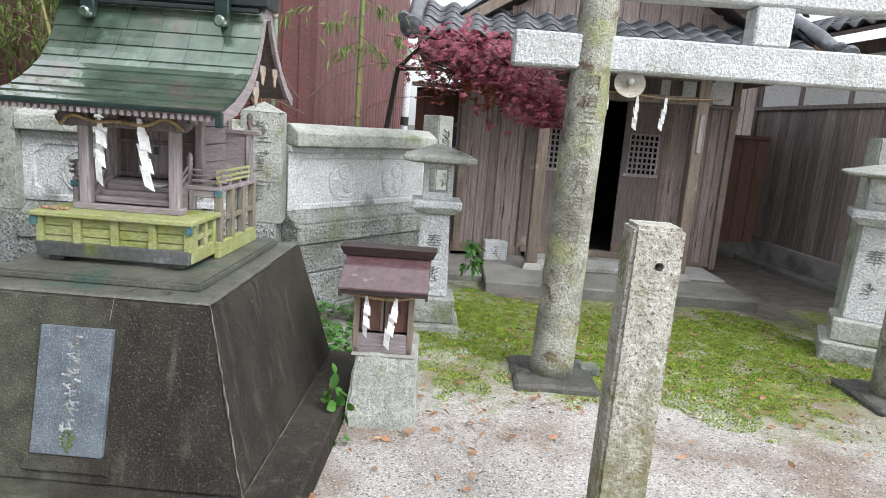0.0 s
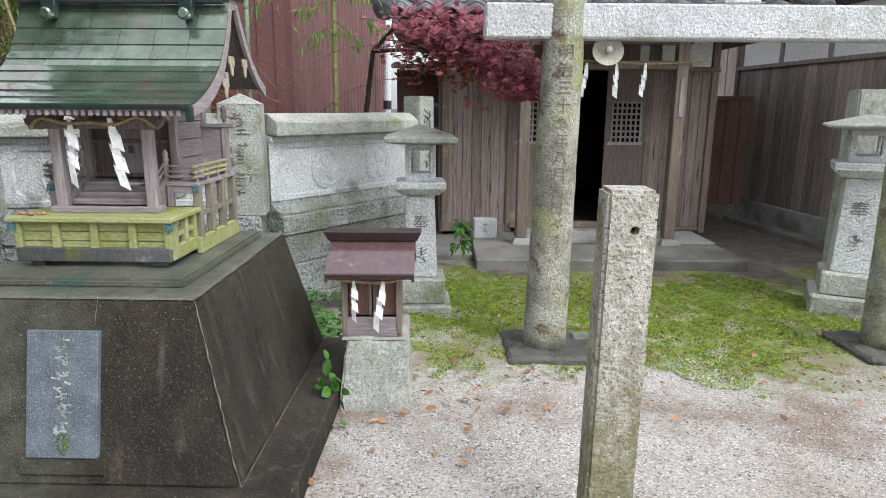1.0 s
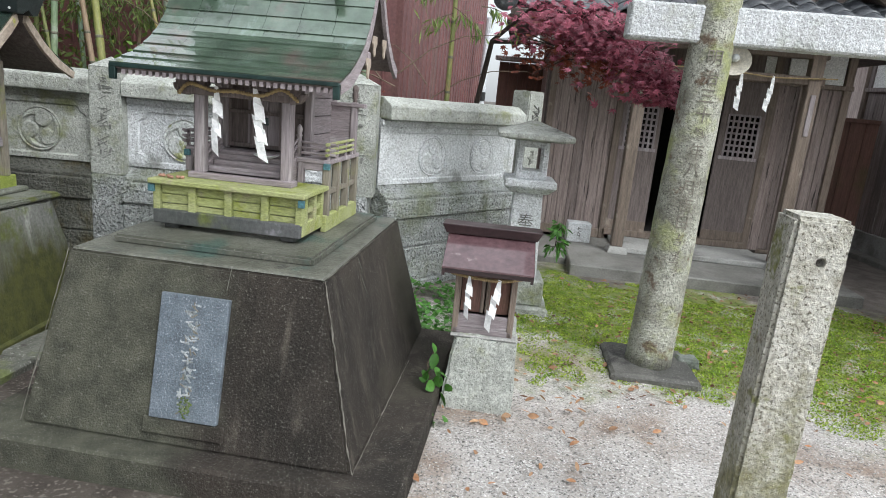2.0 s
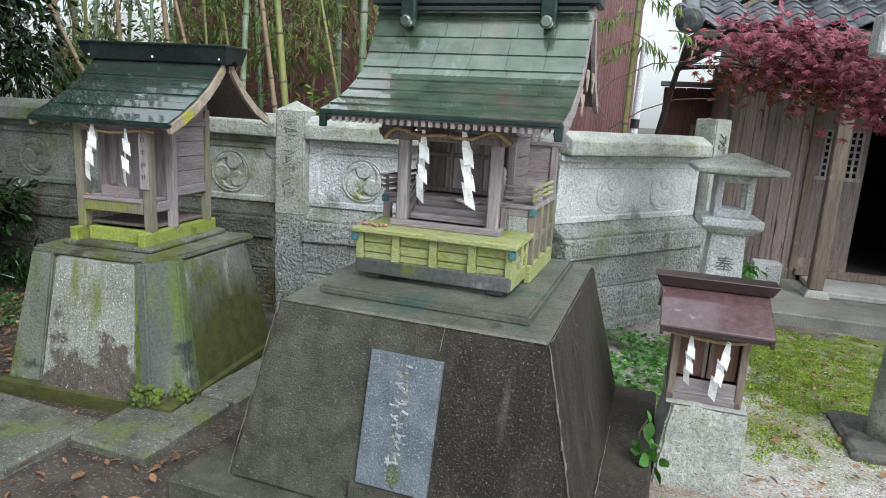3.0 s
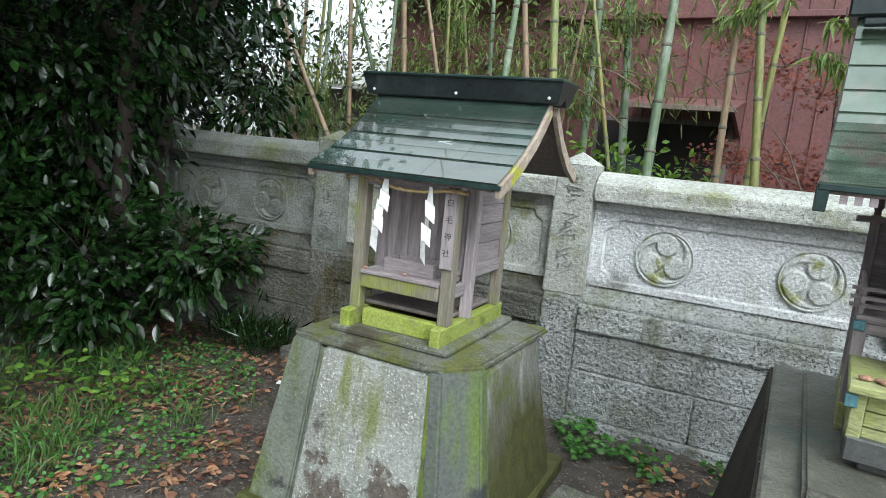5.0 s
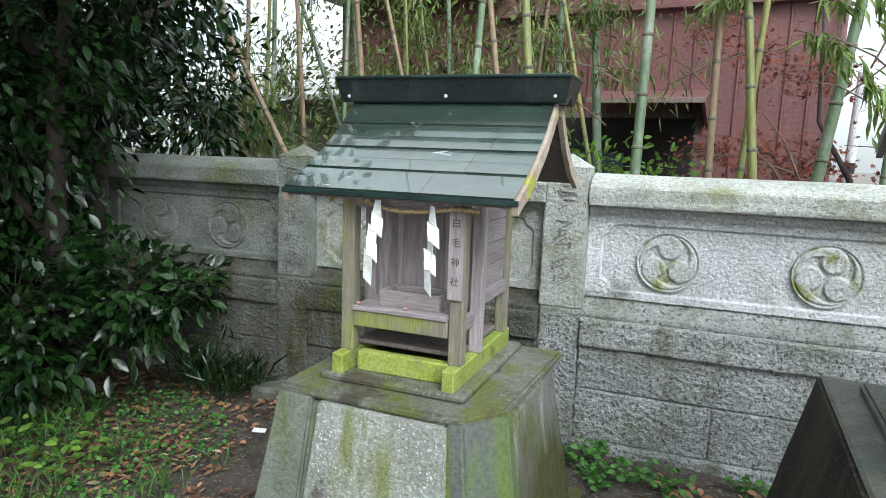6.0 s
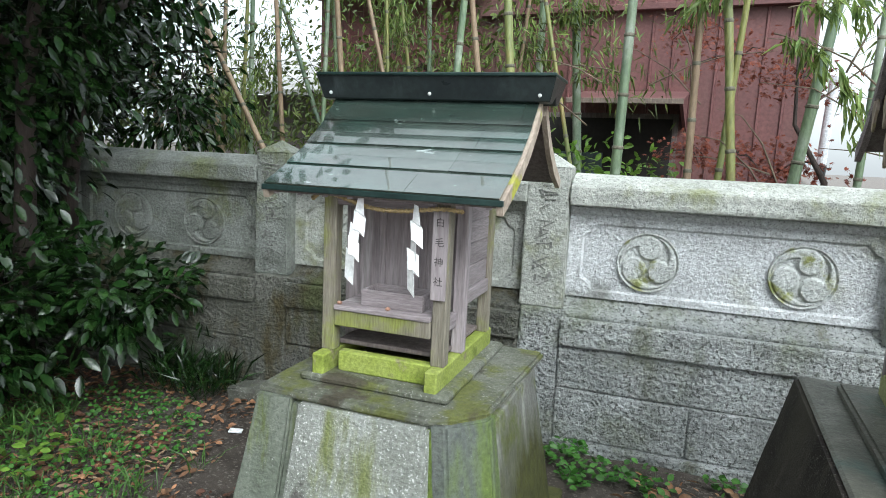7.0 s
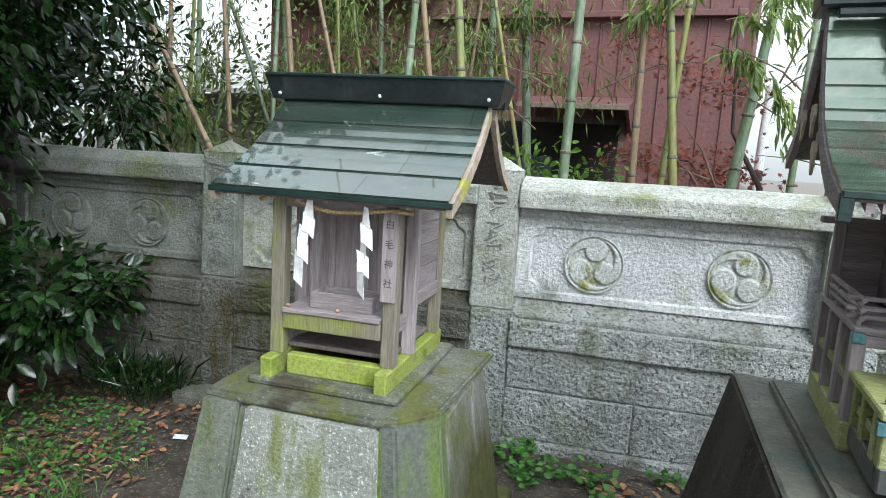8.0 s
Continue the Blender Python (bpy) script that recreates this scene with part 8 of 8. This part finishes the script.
plants("ground_cover", 900, (-3.2, -1.9, 4.0, 4.42), 0.038, 0.7, LEAF_GROUND, "low green plants along the wall foot", lambda x, y: nz(x, y, 3.0, 4.0) > -0.05, 0.06)
plants("ground_cover", 1500, (-1.35, -0.60, 3.95, 5.1), 0.042, 0.6, LEAF_GROUND, "dense dark green plants at the wall foot", lambda x, y: (x < -0.62) & (y > 4.0) & (nz(x, y, 2.0, 1.0) > -0.35), 0.10)
plants("ground_cover", 300, (-4.4, -3.7, 3.7, 4.2), 0.04, 0.6, LEAF_GROUND, "low green plants behind the pedestal", None, 0.08)
ivy = thing("ivy", pose(-0.70, 3.22, 0.12), "ivy with large glossy leaves on the step", "ivy")
tube_bm = tube([(0.02, -0.05, -0.14), (0.0, 0.0, 0.0), (-0.03, 0.02, 0.10), (0.0, 0.02, 0.17)], 0.004, 5)
part("stem", tube_bm, TWIG, ivy)
q = RNG.normal(size=(16, 3)) * np.array([0.035, 0.02, 0.07]) + np.array([0, -0.02, 0.06])
oval_object("foliage", q, RNG.normal(size=(16, 3)) * 0.5 + np.array([0.2, -0.6, -0.4]), RNG.uniform(0.05, 0.08, 16), RNG.uniform(0.045, 0.06, 16), LEAF_GROUND, ivy, kind="stuff")
q = RNG.normal(size=(7, 3)) * np.array([0.03, 0.02, 0.01]) + np.array([0.06, -0.14, -0.09])
oval_object("foliage", q, RNG.normal(size=(7, 3)) * 0.5 + np.array([0.2, -0.6, 0.2]), 0.05, 0.04, LEAF_GROUND, ivy, kind="stuff")
scrap = thing("paper_scrap", pose(-4.69, 3.60, 0.004, 4, 3, 30), "small scrap of white paper on the earth", "scrap")
part("sheet", box(-0.035, 0.035, -0.02, 0.02, 0.0, 0.008, 0.002), PAPER, scrap)
flat = thing("flat_stone", pose(-4.95, 4.02, 0, 0, 0, 12), "dark flat stone at the wall foot", "stone")
part("stone", roughen(box(-0.15, 0.15, -0.09, 0.09, -0.03, 0.075, 0.02), 4, 0.012, 3, 9), PAVING, flat)
